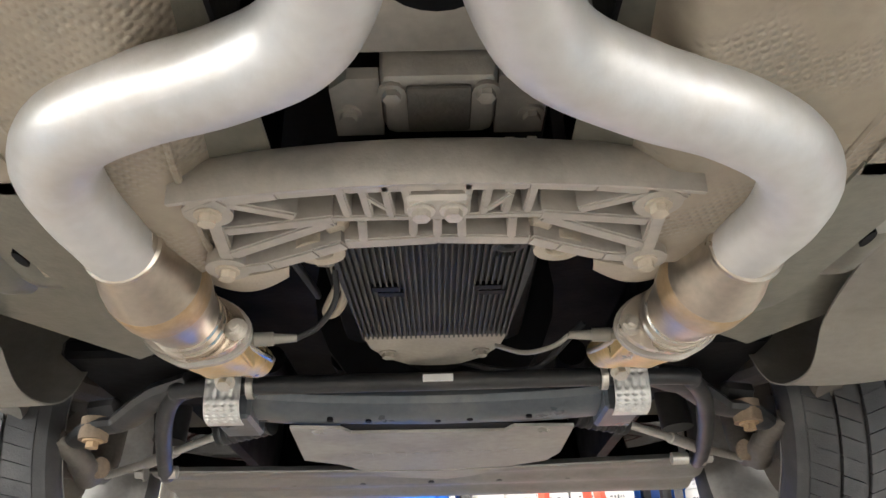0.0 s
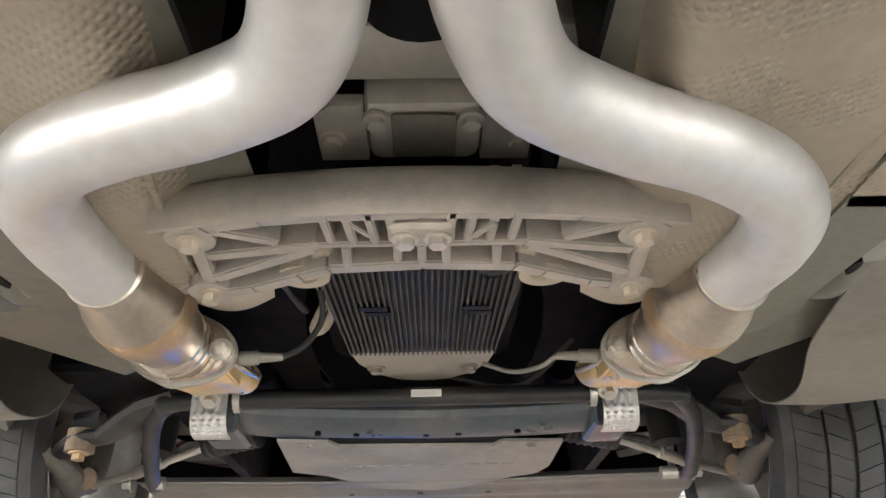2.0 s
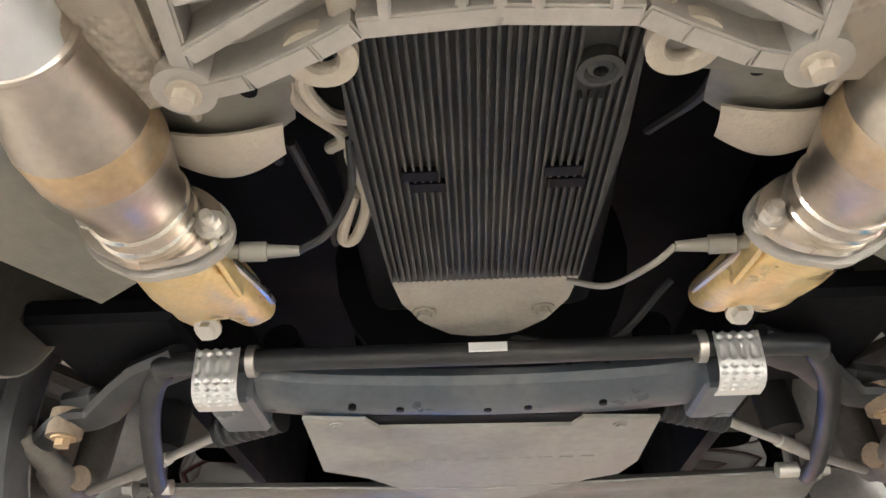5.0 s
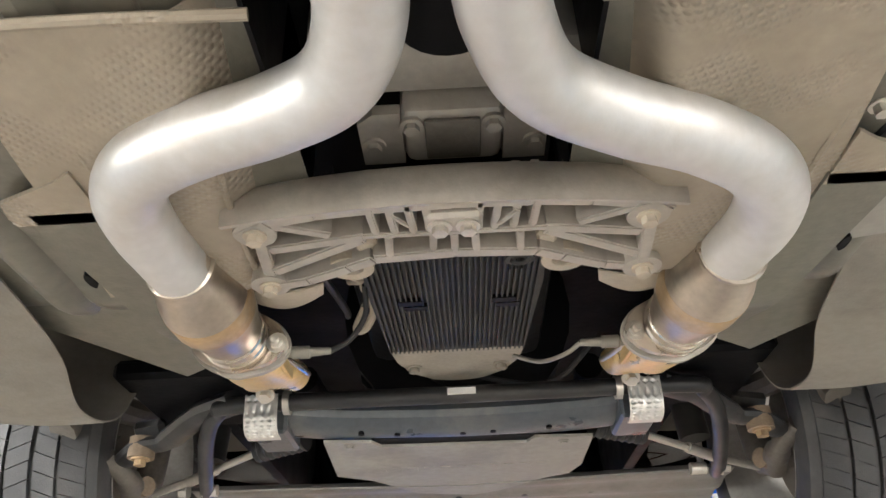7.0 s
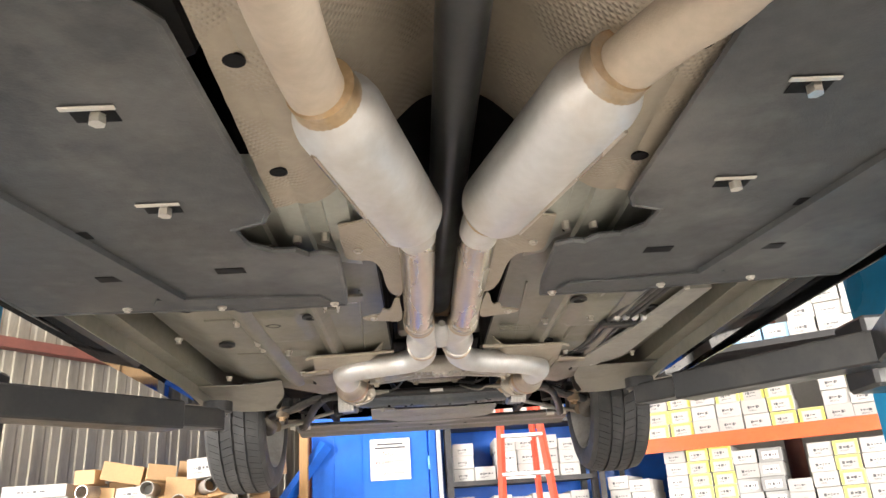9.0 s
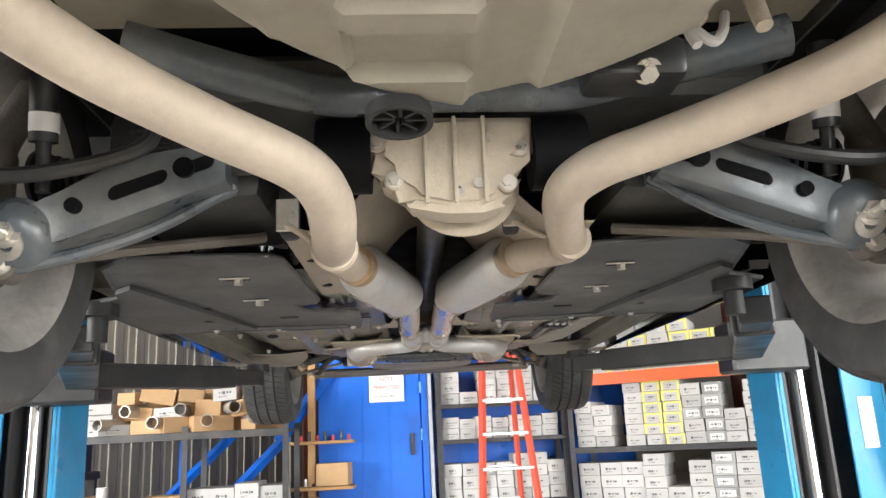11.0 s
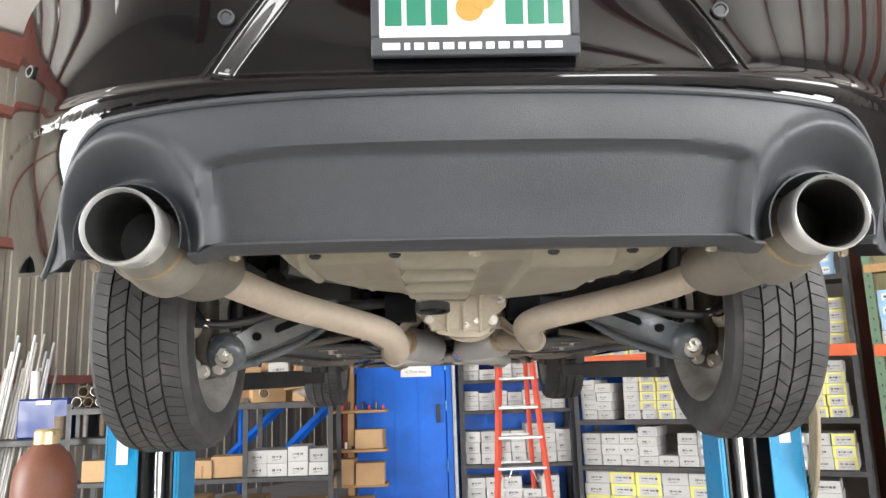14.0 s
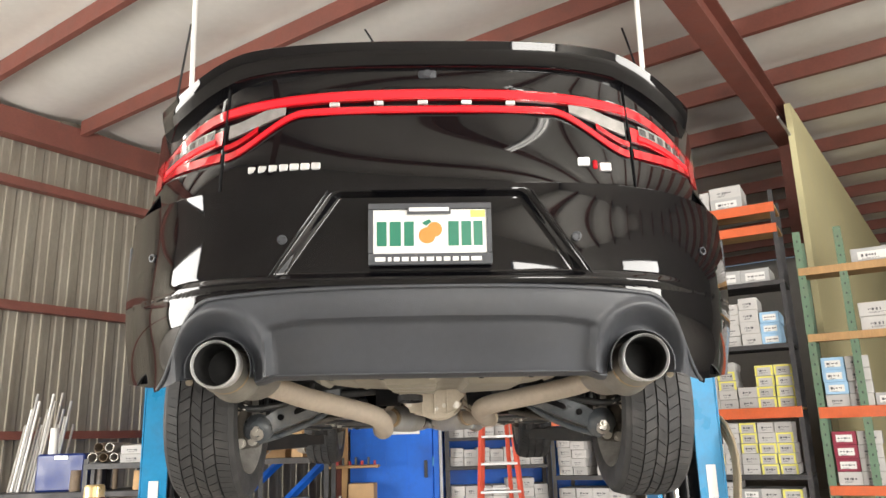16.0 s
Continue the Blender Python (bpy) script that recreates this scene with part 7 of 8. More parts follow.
    tube(bm, [(s * 0.52 + 0.055 * math.cos(a), -2.95 + 0.055 * math.sin(a), 1.66 + 0.0056 * a) for a in (k * 0.35 for k in range(90))], 0.008, 8); p_("coil_spring", bm, BLACK_STEEL, parent=su)
    bm = BM(); box(bm, (min(s * 0.32, s * 0.60), -3.0, 1.66), (max(s * 0.32, s * 0.60), -2.62, 1.84), 0.03, seg=2); p_("fuel_tank_side", bm, ARCH_GREY, parent=su)
    # rear wheel arch
    def arch_f(u, v):
        a = math.pi * (-0.02 + 0.84 * v)
        return (s * (0.60 + 0.34 * u), AX_R + 0.43 * math.cos(a), WZ + 0.02 + 0.42 * math.sin(a))
    bm = BM(); sheet(bm, 6, 30, arch_f); thicken(bm, 0.003); p_("wheel_arch_liner", bm, ARCH_GREY)
    bm = BM(); box(bm, (min(s * 0.60, s * 0.605), AX_R - 0.45, 1.84), (max(s * 0.60, s * 0.605), AX_R + 0.45, 2.2)); p_("inner_arch", bm, ARCH_GREY, smooth=0)
# trunk floor with spare-wheel tub
def tub_f(u, v):
    x = -0.56 + 1.14 * u
    y = -4.14 + 0.92 * v
    ry = max(0.0, (y + 3.78) / 0.53)
    rr = math.sqrt((abs(x - 0.01) / 0.50) ** 2 + ry * ry)
    dep = step(1.05, 0.84 - 0.22 * min(1.0, abs(x - 0.01) / 0.3), rr) * (0.25 + 0.75 * step(-4.14, -3.92, y))
    z = 1.87 - 0.185 * dep
    if dep > 0.35:
        z += 0.014 * step(0.07, 0.085, abs(x + 0.06)) * step(0.17, 0.155, abs(x + 0.06))
        z += 0.014 * step(0.24, 0.25, abs(x - 0.02)) * step(0.34, 0.33, abs(x - 0.02))
        ly = (y + 3.99) / 0.18
        if abs(x + 0.06) < 0.075 and -3.95 < y < -3.41:
            k = ((y + 3.95) / 0.20) % 1
            z += 0.024 * step(0.14, 0.20, k) * step(0.92, 0.86, k)
    return (x, y, z)
bm = BM(); sheet(bm, 114, 96, tub_f); thicken(bm, 0.003); tb = p_("trunk_floor", bm, TRUNK_PAN, "olive-grey stamped trunk floor tub"); tb.location = REAR
bm = BM(); ring_solid(bm, [(0.046, 0), (0.046, 0.02), (0.038, 0.02), (0.038, 0.0)], pose(-0.075, -3.33, 1.676, 0, 97, 90), 28)
for k in range(8):
    a = math.pi * k / 4
    box(bm, (-0.002, 0.008, -0.004), (0.014, 0.036, 0.0), 0, pose(-0.075, -3.33, 1.676, 0, 97, 90) @ pose(0, 0, 0, math.degrees(a)))
p_("tub_vent", bm, BLACK_RUBBER, parent=tb)
bm = BM(); tube(bm, [(-0.075, -3.33, 1.670), (-0.075, -3.33, 1.675)], 0.04, 20); p_("vent_mesh", bm, SHADE_BLACK, parent=tb)
bm = BM(); box(bm, (0.30, -3.53, 1.775), (0.40, -3.50, 1.779)); tube(bm, [(0.35, -3.52, 1.78), (0.35, -3.53, 1.752)], 0.009, 10); p_("tub_clip", bm, WHITE_PAINT, parent=tb)
bm = BM(); tube(bm, [(0.30, -3.40, 1.765), (0.30, -3.40, 1.775)], 0.034, 20); p_("wire_grommet", bm, DIFF_ALU, parent=tb)
for pts in (((0.30, -3.41, 1.77), (0.30, -3.42, 1.74), (0.305, -3.43, 1.715)), ((0.30, -3.42, 1.75), (0.325, -3.43, 1.72), (0.345, -3.42, 1.74), (0.36, -3.40, 1.775))):
    bm = BM(); tube(bm, spline(pts), 0.007, 8); p_("taped_wire", bm, WHITE_CARD, parent=tb)
bm = BM(); tube(bm, [(0.39, -3.42, 1.79), (0.39, -3.44, 1.735)], [0.013, 0.011], 12); p_("drain_nozzle", bm, DIFF_ALU, parent=tb)
# near-black sheet: shade over the rear axle is put into its colour
bm = BM(); box(bm, (-0.86, -3.6, 1.90), (0.86, -2.6, 1.95)); p_("rear_floor", bm, SHADE_BLACK, smooth=0)

# ---- body shell: rear ----
def plan(x, w=0.95, depth=0.42):
    return depth * (abs(x) / w) ** 4


def rear_y(x, z):
    """The rear bumper's outer face."""
    if z < 1.92:
        base = -4.225 + 0.075 * step(1.90, 1.66, z)
    else:
        base = -4.230 + 0.02 * step(1.95, 2.20, z)
    return base + plan(x)


TIPX, TIPZ = 0.572, 1.732


def matte_top(x):
    a = abs(x)
    return 1.918 - 0.018 * (a / 0.6) ** 2 - 0.215 * step(0.58, 0.80, a) ** 1.3


def matte_bottom(x):
    a = abs(x)
    z = 1.702 - 0.012 * step(0.42, 0.46, a) * step(0.52, 0.5, a) - 0.02 * step(0.66, 0.78, a)
    dx = a - TIPX
    if abs(dx) < 0.088:
        z = max(z, TIPZ - 0.01 + math.sqrt(max(0, 0.0077 - dx * dx)))
    return z


def valance_f(u, v):
    x = -0.80 + 1.60 * u
    z0, z1 = matte_bottom(x), matte_top(x)
    z1 = max(z1, z0 + 0.002)
    z = z0 + (z1 - z0) * v
    y = rear_y(x, z)
    d = math.hypot(abs(x) - TIPX, z - TIPZ)
    y += 0.055 * step(0.135, 0.088, d)
    y -= 0.012 * math.exp(-((d - 0.14) / 0.014) ** 2)
    inset = step(0.44, 0.42, abs(x)) * step(1.842, 1.828, z + 0.02 * (abs(x) / 0.44) ** 6)
    y += 0.020 * inset
    return (x, y, z)


bm = BM(); sheet(bm, 220, 40, valance_f); thicken(bm, 0.004); val = p_("rear_valance", bm, MATTE_BLACK, "matt black textured lower rear valance"); val.location = REAR
bm = BM(); tube(bm, [(x, rear_y(x, matte_top(x)) - 0.004, matte_top(x)) for x in (-0.78 + 1.56 * k / 90 for k in range(91))], 0.006, 8); p_("valance_edge", bm, MATTE_BLACK, parent=val)
for s in (-1, 1):
    def flap_f(u, v):
        a = math.pi * (0.1 + 0.8 * u)
        return (s * (0.755 - 0.115 * math.cos(a)), -3.93 + 0.20 * v + 0.05 * (1 - math.sin(a)), 1.675 + 0.075 * math.sin(a) + 0.03 * v)
    bm = BM(); sheet(bm, 14, 4, flap_f); thicken(bm, 0.003); p_("corner_liner", bm, BLACK_RUBBER, parent=val)
    bm = BM(); bolt(bm, (s * 0.70, -3.935, 1.70), 0.007, 0.006, (0, -1, -0.4)); p_("liner_screw", bm, DIFF_ALU, parent=val)
    bm = BM()
    def pocket(u, v):
        a = math.pi * (-0.08 + 1.16 * u)
        return (s * TIPX + 0.089 * math.cos(a), -4.10 + plan(TIPX) - 0.07 + 0.16 * v, TIPZ - 0.01 + 0.089 * math.sin(a))
    sheet(bm, 24, 3, pocket); thicken(bm, 0.003); p_("tip_pocket", bm, MATTE_BLACK, parent=val)


def recess(x, z):
    """How far in the plate's trapezium lies."""
    f = (z - 1.955) / (2.185 - 1.955)
    half = 0.40 - 0.15 * max(0, min(1, f))
    return step(half + 0.017, half - 0.017, abs(x)) * step(1.94, 1.962, z) * step(2.188, 2.17, z)


def bumper_f(u, v):
    x = -0.945 + 1.89 * u
    a = abs(x)
    z0 = matte_top(x) + 0.001 if a < 0.80 else 1.686 + 0.02 * step(0.8, 0.945, a)
    z = z0 + (2.205 - z0) * v
    y = rear_y(x, z) + 0.024 * recess(x, z) - 0.010 * math.exp(-((z - 1.935) / 0.012) ** 2) * step(0.75, 0.6, a)
    return (x, y, z)


bm = BM(); sheet(bm, 420, 96, bumper_f); thicken(bm, 0.004); bump_ob = p_("rear_bumper", bm, GLOSS_BLACK, "gloss black painted rear bumper with plate recess"); bump_ob.location = REAR
# ledge on the bumper's top
def ledge_f(u, v):
    x = -0.945 + 1.89 * u
    return (x, rear_y(x, 2.205) + 0.09 * v, 2.2055 + 0.02 * v)
bm = BM(); sheet(bm, 80, 3, ledge_f); thicken(bm, 0.003); p_("bumper_ledge", bm, GLOSS_BLACK, parent=bump_ob)
for s in (-1, 1):
    # no trim here: thin bead added to catch the paint crease's highlight
    bm = BM(); tube(bm, [(s * (0.428 - 0.152 * k / 12), rear_y(0.428 - 0.152 * k / 12, 1.95 + 0.235 * k / 12) - 0.001, 1.950 + 0.235 * k / 12) for k in range(13)], 0.0028, 10); p_("recess_trim", bm, GLOSS_BLACK, parent=bump_ob)
    bm = BM(); X = s * 0.392; ring_solid(bm, [(0.013, 0), (0.013, 0.006), (0.009, 0.007), (0.009, 0.0)], pose(X, rear_y(X, 2.05) - 0.001, 2.05, 0, 0, -90), 20); tube(bm, [(X, rear_y(X, 2.05) - 0.001, 2.05), (X, rear_y(X, 2.05) - 0.006, 2.05)], 0.008, 14); p_("parking_sensor", bm, MATTE_BLACK, parent=bump_ob)
    bm = BM(); X = s * 0.80; ring_solid(bm, [(0.012, 0), (0.012, 0.006), (0.008, 0.006), (0.008, 0)], pose(X, rear_y(X, 2.05) - 0.002, 2.05, 0, 0, -60 if s > 0 else -120), 16); p_("parking_sensor", bm, MATTE_BLACK, parent=bump_ob)
bm = BM(); tube(bm, [(x, rear_y(x, 2.19) + 0.012, 2.187) for x in (-0.245 + 0.49 * k / 16 for k in range(17))], 0.006, 8); p_("recess_lamp_strip", bm, GLOSS_BLACK, parent=bump_ob)

def under_f(u, v):
    x = -0.47 + 0.94 * u
    y0 = rear_y(x, matte_bottom(x)) + 0.004
    return (x, y0 + (-3.985 - y0) * v, matte_bottom(x) - 0.012 * math.sin(math.pi * min(1, v * 1.6)) + 0.01 * v)
bm = BM(); sheet(bm, 60, 10, under_f); thicken(bm, 0.004); p_("valance_underside", bm, MATTE_BLACK, parent=val)
for k in range(7):
    x = -0.42 + 0.14 * k
    bm = BM(); bolt(bm, (x, -4.02, 1.697), 0.007, 0.005); p_("push_clip", bm, BLACK_RUBBER if k % 3 else DIFF_ALU, parent=val)
# number plate in its frame; characters become bars
pl = new("number_plate")
pl.parent = car
pl.location = REAR
pl["label"] = "white number plate with green characters in a black frame"
PM = pose(0, -4.222, 2.058, 94, 0, 0)
bm = BM()
for lo, hi in (((-0.163, -0.083, 0), (0.163, -0.052, 0.012)), ((-0.163, 0.066, 0), (0.163, 0.083, 0.012)), ((-0.163, -0.0515, 0), (-0.150, 0.0655, 0.012)), ((0.150, -0.0515, 0), (0.163, 0.0655, 0.012))):
    box(bm, lo, hi, 0.002, PM)
p_("plate_frame", bm, MATTE_BLACK, parent=pl)
bm = BM(); box(bm, (-0.150, -0.0515, 0.002), (0.150, 0.0655, 0.006), 0, PM); p_("plate_sheet", bm, PLATE_WHITE, parent=pl, smooth=0)
for x, w in ((-0.128, 0.026), (-0.092, 0.030), (-0.056, 0.026), (0.062, 0.028), (0.096, 0.026), (0.127, 0.024)):
    bm = BM(); box(bm, (x - w / 2, -0.032, 0.0062), (x + w / 2, 0.034, 0.0072), 0, PM); p_("character_bar", bm, PLATE_GREEN, parent=pl, smooth=0)
for x, z, r in ((-0.008, 0.002, 0.022), (0.012, 0.018, 0.020)):
    bm = BM(); prism(bm, [(x + r * math.cos(k * math.pi / 10), z - 0.006 + r * math.sin(k * math.pi / 10)) for k in range(20)], 0.0062 + 0.0006 * (x > 0), 0.0074 + 0.0006 * (x > 0), PM); p_("fruit_shape", bm, ORANGE, parent=pl, smooth=0)
bm = BM(); prism(bm, [(-0.022, 0.03), (-0.002, 0.04), (0.004, 0.032), (-0.01, 0.022)], 0.0066, 0.0086, PM); p_("leaf_shape", bm, PLATE_GREEN, parent=pl, smooth=0)
bm = BM(); box(bm, (0.108, 0.044, 0.0062), (0.146, 0.063, 0.0074), 0, PM); p_("sticker", bm, YELLOW, parent=pl, smooth=0)
bm = BM(); box(bm, (-0.06, 0.052, 0.0125), (0.055, 0.076, 0.0135), 0, PM); p_("dealer_badge", bm, MATTE_BLACK, parent=pl, smooth=0)
bm = BM(); box(bm, (-0.055, 0.06, 0.0137), (0.05, 0.070, 0.0145), 0, PM); p_("dealer_bar", bm, PLATE_WHITE, parent=pl, smooth=0)
x = -0.145
for w in (0.03, 0.012, 0.018, 0.02, 0.02, 0.014, 0.022, 0.016, 0.02, 0.018, 0.024, 0.03):
    bm = BM(); box(bm, (x, -0.073, 0.0122), (x + w - 0.003, -0.062, 0.013), 0, PM); p_("frame_bar", bm, PLATE_WHITE, parent=pl, smooth=0)
    x += w + 0.0035


# trunk lid and corner panels
def lid_y(x, z):
    return -4.135 + 0.06 * step(2.20, 2.62, z) + plan(x, 0.95, 0.46)


def lid_f(u, v):
    x = -0.93 + 1.86 * u
    top = 2.615 - 0.05 * step(0.55, 0.93, abs(x))
    z = 2.215 + (top - 2.215) * v
    y = lid_y(x, z)
    zl = lamp_top(x) 
    y += 0.010 * step(lamp_low(x) - 0.005, lamp_low(x) + 0.005, z) * step(zl + 0.004, zl - 0.004, z)
    return (x, y, z)


def lamp_top(x):
    a = abs(x)
    return 2.540 - 0.030 * (a / 0.6) ** 2 - 0.075 * step(0.58, 0.95, a) ** 1.2


def lamp_low(x):
    a = abs(x)
    return 2.462 - 0.010 * (a / 0.5) ** 2 - 0.115 * step(0.36, 0.60, a) + 0.035 * step(0.62, 0.95, a)


bm = BM(); sheet(bm, 180, 60, lid_f); thicken(bm, 0.004); lid = p_("trunk_lid", bm, GLOSS_BLACK, "gloss black trunk lid"); lid.location = REAR


def ribbon(name, x0, x1, zf, h, material, out=0.004, n=80, parent=None, label=""):
    bm = BM()
    rows = []
    for k in range(n + 1):
        x = x0 + (x1 - x0) * k / n
        z = zf(x)
        rows.append([bm.verts.new((x, lid_y(x, z + e) - o, z + e)) for e, o in ((-h / 2, -0.012), (-h / 2, out), (h / 2, out), (h / 2, -0.012))])
    for a, b in zip(rows, rows[1:]):
        for i in range(3):
            bm.faces.new((a[i], a[i + 1], b[i + 1], b[i]))
    bmesh.ops.recalc_face_normals(bm, faces=bm.faces[:])
    return p_(name, bm, material, label, parent)


tl = new("tail_light")
tl.parent = car
tl.location = REAR
tl["label"] = "full-width red tail light loop, lit"
ribbon("upper_red_strip", -0.90, 0.90, lambda x: lamp_top(x) - 0.016, 0.034, RED_LENS, parent=tl, n=120)
ribbon("upper_glow", -0.60, 0.60, lambda x: lamp_top(x) - 0.016, 0.022, RED_GLOW, out=0.0052, parent=tl, n=80)
ribbon("lower_red_strip", -0.60, 0.60, lambda x: lamp_low(x) + 0.010, 0.024, RED_LENS, parent=tl, n=120)
ribbon("lower_glow", -0.56, 0.56, lambda x: lamp_low(x) + 0.010, 0.014, RED_GLOW, out=0.0052, parent=tl, n=80)
for s in (-1, 1):
    A, B = (s * 0.905, s * 0.615) if s < 0 else (0.615, 0.905)
    ribbon("lower_outer_strip", A, B, lambda x: lamp_low(x) + 0.016, 0.028, RED_LENS, parent=tl, n=30)
    ribbon("red_lens", A, B, lambda x: (lamp_low(x) + lamp_top(x)) / 2 - 0.004, 0.05, RED_LENS, out=0.001, parent=tl, n=30)
    ribbon("clear_lens", A + 0.03 if s > 0 else A + 0.04, B - 0.03, lambda x: (lamp_low(x) + lamp_top(x)) / 2 + 0.018, 0.032, CLEAR_LENS, out=0.003, parent=tl, n=30)
    ribbon("smoked_lens", min(s * 0.42, s * 0.595), max(s * 0.42, s * 0.595), lambda x: (lamp_low(x) + lamp_top(x)) / 2 + 0.008, 0.045, CLEAR_LENS, out=0.001, parent=tl, n=24)
    ribbon("outer_red_band", min(s * 0.865, s * 0.905), max(s * 0.865, s * 0.905), lambda x: (lamp_low(x) + lamp_top(x)) / 2, 0.10, RED_LENS, out=0.006, parent=tl, n=8)
    ribbon("middle_red_bar", min(s * 0.64, s * 0.85), max(s * 0.64, s * 0.85), lambda x: (lamp_low(x) + lamp_top(x)) / 2 - 0.012, 0.014, RED_GLOW, out=0.006, parent=tl, n=24)
    for k in range(6):
        xx = 0.65 + 0.034 * k
        ribbon("lens_cell", min(s * xx, s * (xx + 0.022)), max(s * xx, s * (xx + 0.022)), lambda x: (lamp_low(x) + lamp_top(x)) / 2 + 0.016, 0.022, SMOKED, out=0.0055, parent=tl, n=4)
    ribbon("mid_red_bar", min(s * 0.50, s * 0.605), max(s * 0.50, s * 0.605), lambda x: lamp_low(x) + 0.045, 0.018, RED_LENS, out=0.004, parent=tl, n=16)
    bm = BM(); tube(bm, [(s * 0.607, lid_y(0.607, z) - 0.002, z) for z in (2.23 + 0.40 * k / 10 for k in range(11))], 0.0035, 6); p_("lid_gap", bm, SHADE_BLACK, parent=lid)
# badges as plain shapes
for x, w in ((-0.275, 0.03), (-0.145, 0.028), (-0.015, 0.03), (0.115, 0.03), (0.245, 0.028)):
    bm = BM(); z = (lamp_top(x) + lamp_low(x)) / 2 - 0.004; box(bm, (x - w / 2, lid_y(x, z) - 0.004, z - 0.007), (x + w / 2, lid_y(x, z) + 0.006, z + 0.007), 0.002); p_("badge_bar", bm, TIP_CHROME, parent=lid)
for k in range(7):
    x = -0.52 + 0.031 * k
    bm = BM(); box(bm, (x, lid_y(x, 2.29) - 0.006, 2.277), (x + 0.026, lid_y(x, 2.29) + 0.004, 2.299), 0.003); p_("badge_bar", bm, TIP_CHROME, parent=lid)
for k, (x, w) in enumerate(((0.43, 0.035), (0.475, 0.014), (0.495, 0.035))):
    bm = BM(); box(bm, (x, lid_y(x, 2.30) - 0.006, 2.285 - 0.006 * k), (x + w, lid_y(x, 2.30) + 0.004, 2.312 - 0.006 * k), 0.003); p_("badge_bar", bm, TIP_CHROME if k != 1 else RED_LENS, parent=lid)
bm = BM(); box(bm, (-0.028, lid_y(0, 2.59) - 0.006, 2.578), (0.028, lid_y(0, 2.59) + 0.01, 2.606), 0.008, seg=2); tube(bm, [(0, lid_y(0, 2.59) - 0.012, 2.592), (0, lid_y(0, 2.59), 2.592)], 0.011, 16); p_("rear_camera", bm, MATTE_BLACK, parent=lid)
# spoiler lip
def spoil_f(u, v):
    x = -0.86 + 1.72 * u
    a = abs(x)
    zt = 2.682 - 0.010 * (a / 0.5) ** 2 - 0.075 * step(0.52, 0.88, a)
    y0 = -4.10 + plan(x, 0.95, 0.40)
    prof = ((0.06, -0.085), (0.01, -0.07), (-0.02, -0.035), (-0.028, -0.008), (-0.015, 0.0), (0.05, -0.012), (0.20, -0.055))
    t = v * 6
    i = min(int(t), 5)
    f = t - i
    a0, b0 = prof[i], prof[i + 1]
    return (x, y0 + a0[0] + (b0[0] - a0[0]) * f, zt + a0[1] + (b0[1] - a0[1]) * f)
bm = BM(); sheet(bm, 90, 18, spoil_f); thicken(bm, 0.004); p_("spoiler", bm, GLOSS_BLACK, "gloss black trunk spoiler").location = REAR

# sides, roof, glass and nose
def side_f(s):
    def f(u, v):
        y = -3.93 + 4.58 * u
        z0 = 1.60 + 0.30 * step(-3.50, -3.66, y)
        for ax in (AX_F, AX_R):
            dy = abs(y - ax)
            if dy < 0.41:
                z0 = max(z0, WZ + math.sqrt(0.1681 - dy * dy))
        z = z0 + (2.52 - z0) * v
        w = 0.945 - 0.035 * step(2.1, 2.52, z) - 0.03 * step(1.75, 1.6, z)
        w -= 0.12 * step(0.2, 0.65, y) * 0.6 + 0.13 * step(2.15, 2.5, z) * step(-3.03, -3.88, y)
        return (s * w, y, z)
    return f
for s in (-1, 1):
    bm = BM(); sheet(bm, 150, 16, side_f(s)); thicken(bm, 0.004); sd = p_("body_side", bm, GLOSS_BLACK, "gloss black body side with wheel arches"); sd.location.x = REAR.x
    bm = BM(); box(bm, (min(s * 0.925, s * 0.955), -3.93, 1.95), (max(s * 0.925, s * 0.955), -3.87, 2.14), 0.006); p_("side_vent", bm, MATTE_BLACK, parent=sd)
    for y in (-2.4, -1.35, -0.45):
        bm = BM(); box(bm, (min(s * 0.935, s * 0.9475), y - 0.003, 1.7), (max(s * 0.935, s * 0.9475), y + 0.003, 2.5)); p_("door_gap", bm, SHADE_BLACK, parent=sd, smooth=0)
    for y in (-2.25, -1.2):
        bm = BM(); box(bm, (min(s * 0.94, s * 0.965), y, 2.36), (max(s * 0.94, s * 0.965), y + 0.18, 2.40), 0.008); p_("door_handle", bm, GLOSS_BLACK, parent=sd)
GLASS = mat("dark_tinted_glass", (0.02, 0.022, 0.024), 0.06, 0.0, 0.05, 4, coat=1.0, rvar=0.02)
def roof_sec(y):
    k = step(-3.88, -2.65, y) * step(-0.35, -1.25, y)
    return 2.50 + 0.42 * k
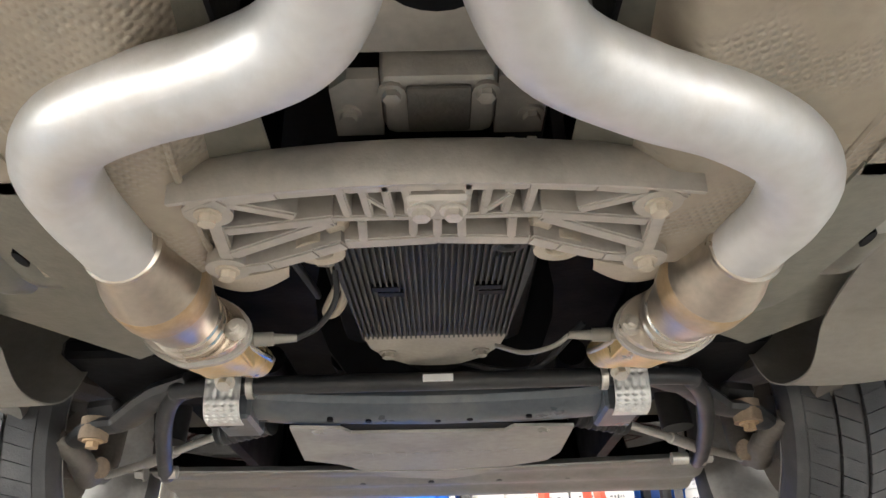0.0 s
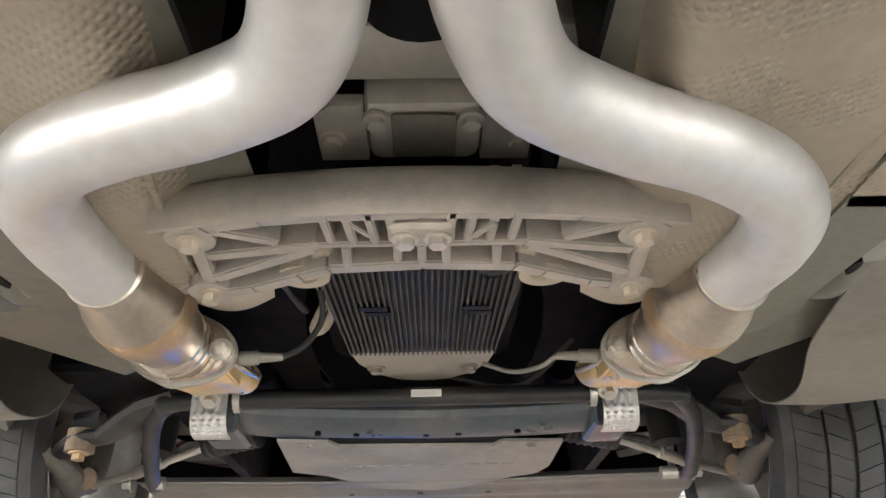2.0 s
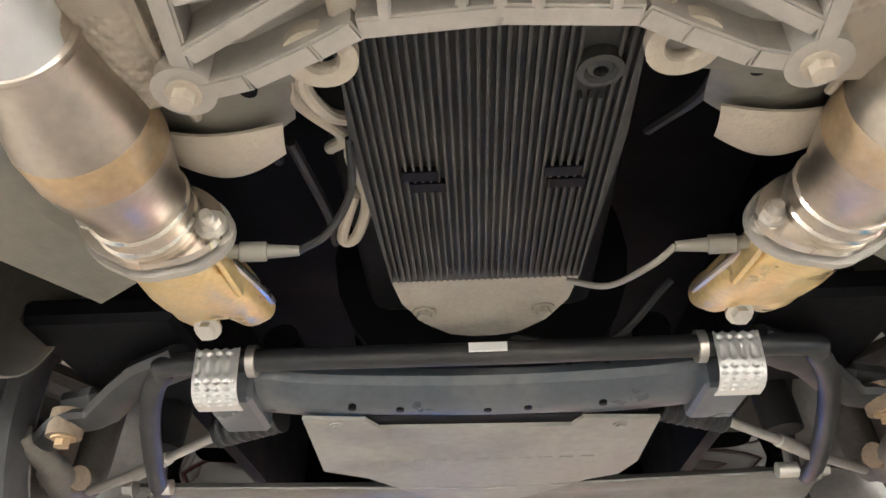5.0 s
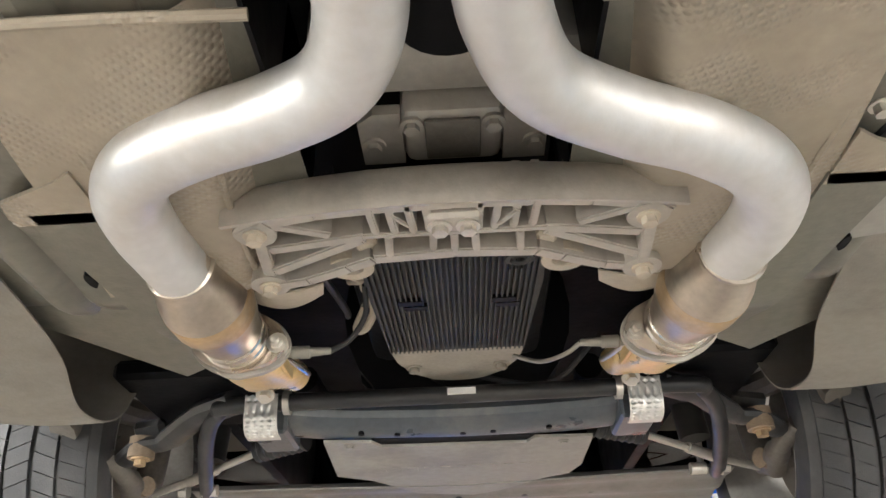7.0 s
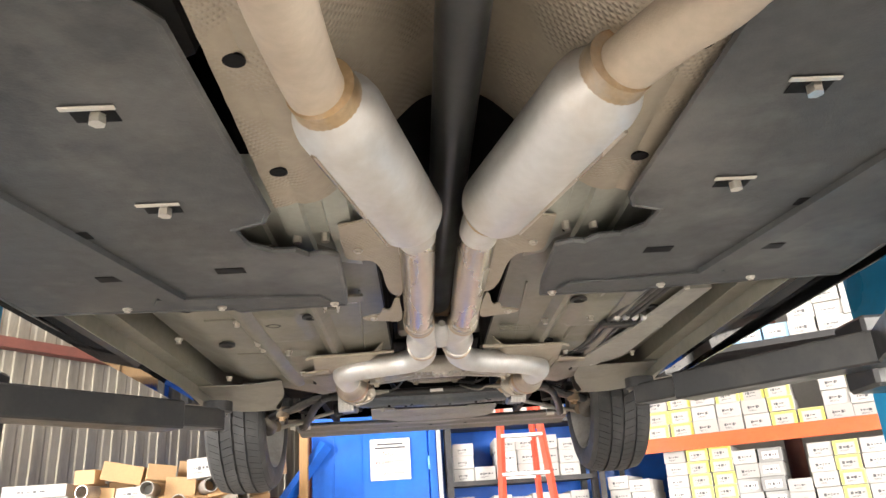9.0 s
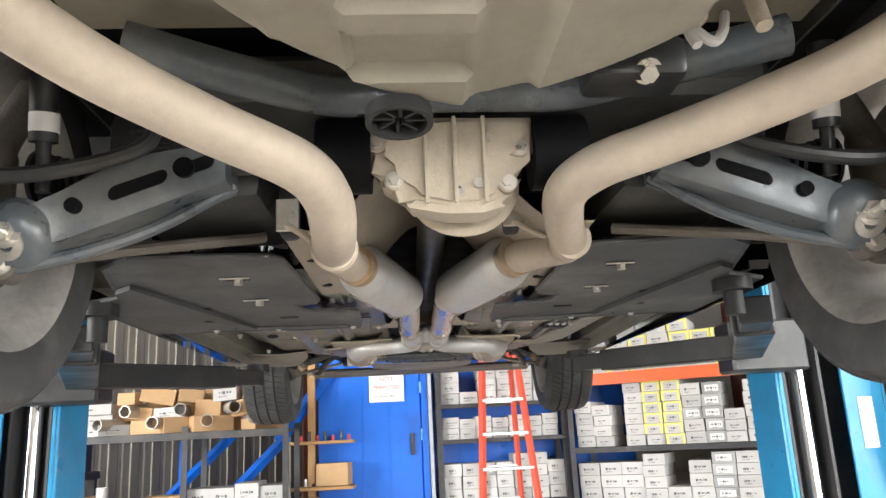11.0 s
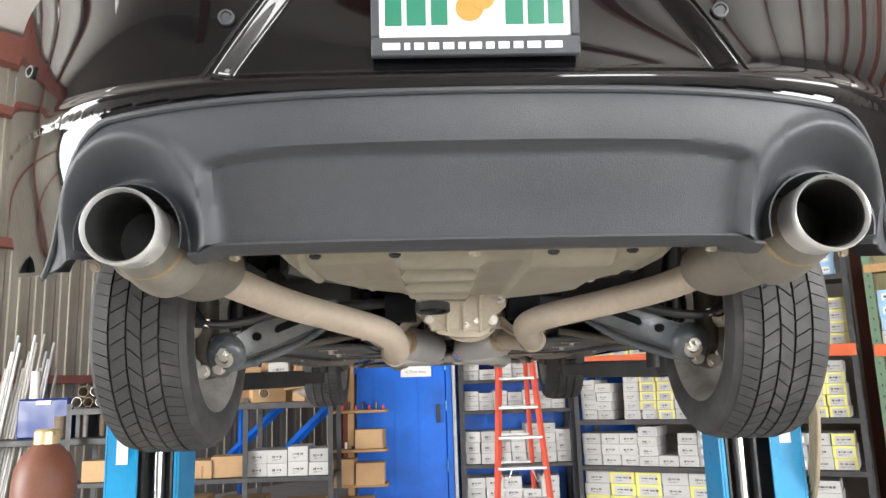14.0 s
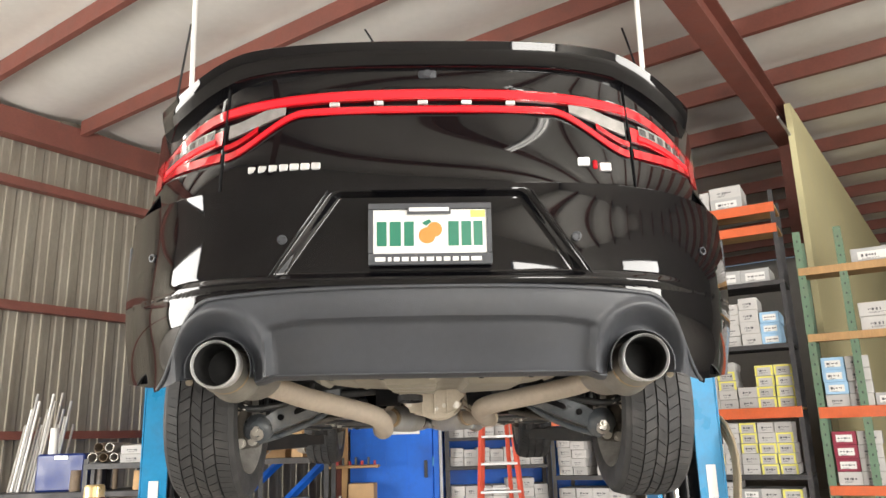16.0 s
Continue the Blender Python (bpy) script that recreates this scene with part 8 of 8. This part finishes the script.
def top_f(u, v):
    y = -4.01 + 4.48 * v
    x = -0.90 + 1.80 * u
    h = roof_sec(y)
    w = 0.90 - 0.33 * (h - 2.5) / 0.42
    e = abs(2 * u - 1)
    xx = math.copysign(e, 2 * u - 1) * (0.90 if e > 0.86 else w * min(1, e / 0.74) if e < 0.74 else w + (0.90 - w) * (e - 0.74) / 0.12)
    z = h if e < 0.74 else (h + (2.515 - h) * min(1, (e - 0.74) / 0.12))
    z += 0.025 * (1 - (e / 0.74) ** 2 if e < 0.74 else 0)
    if y < -3.73:
        z += 0.14 * step(-3.73, -4.03, y)
    return (xx * (1 - 0.14 * step(-3.13, -3.88, y)), y, z)
bm = BM(); g, fs = sheet(bm, 50, 80, top_f)
for f in fs:
    c = f.calc_center_median()
    f.material_index = 1 if (c.z > 2.56 and c.z < 2.90 and (abs(c.x) > 0.55 or c.y > -1.3 or c.y < -2.5)) and -3.6 < c.y < -0.35 else 0
p_("upper_body", bm, [GLOSS_BLACK, GLASS], "gloss black roof, hood and dark glass").location.x = REAR.x
def nose_f(u, v):
    a = math.pi * (u - 0.5)
    w = 0.875
    z = 1.72 + 0.8 * v
    return (w * math.copysign(abs(math.sin(a)) ** 0.6, math.sin(a)), 0.55 + (0.33 - 0.08 * v - 0.12 * step(0.25, 0.0, v)) * abs(math.cos(a)) ** 0.5, z)
bm = BM(); sheet(bm, 60, 16, nose_f); thicken(bm, 0.004); ns = p_("front_bumper", bm, GLOSS_BLACK, "gloss black front bumper")
bm = BM(); box(bm, (-0.5, 0.84, 1.95), (0.5, 0.875, 2.12), 0.02); p_("grille", bm, MATTE_BLACK, parent=ns)
for s in (-1, 1):
    bm = BM(); box(bm, (min(s * 0.52, s * 0.78), 0.72, 2.18), (max(s * 0.52, s * 0.78), 0.84, 2.30), 0.02); p_("headlight", bm, CLEAR_LENS, parent=ns)

# the whole tail half sits in its own measured pose
TAIL_PARTS = {"wheel", "differential", "rear_subframe", "rear_suspension", "wheel_arch_liner", "inner_arch", "trunk_floor", "rear_floor", "rear_valance", "rear_bumper", "number_plate", "trunk_lid",
              "tail_light", "spoiler", "body_side", "upper_body", "muffler", "exhaust_tip", "tip_liner", "muffler_end", "outlet_weld"}
for ob in [*car.children, *exh.children]:
    kind_name = ob.name.split(".")[0]
    if kind_name in ("wheel", "wheel_arch_liner") and (ob.location.y if kind_name == "wheel" else ob.data.vertices[0].co.y) > -2:
        continue
    if kind_name in TAIL_PARTS:
        ob.matrix_basis = SAG @ ob.matrix_basis
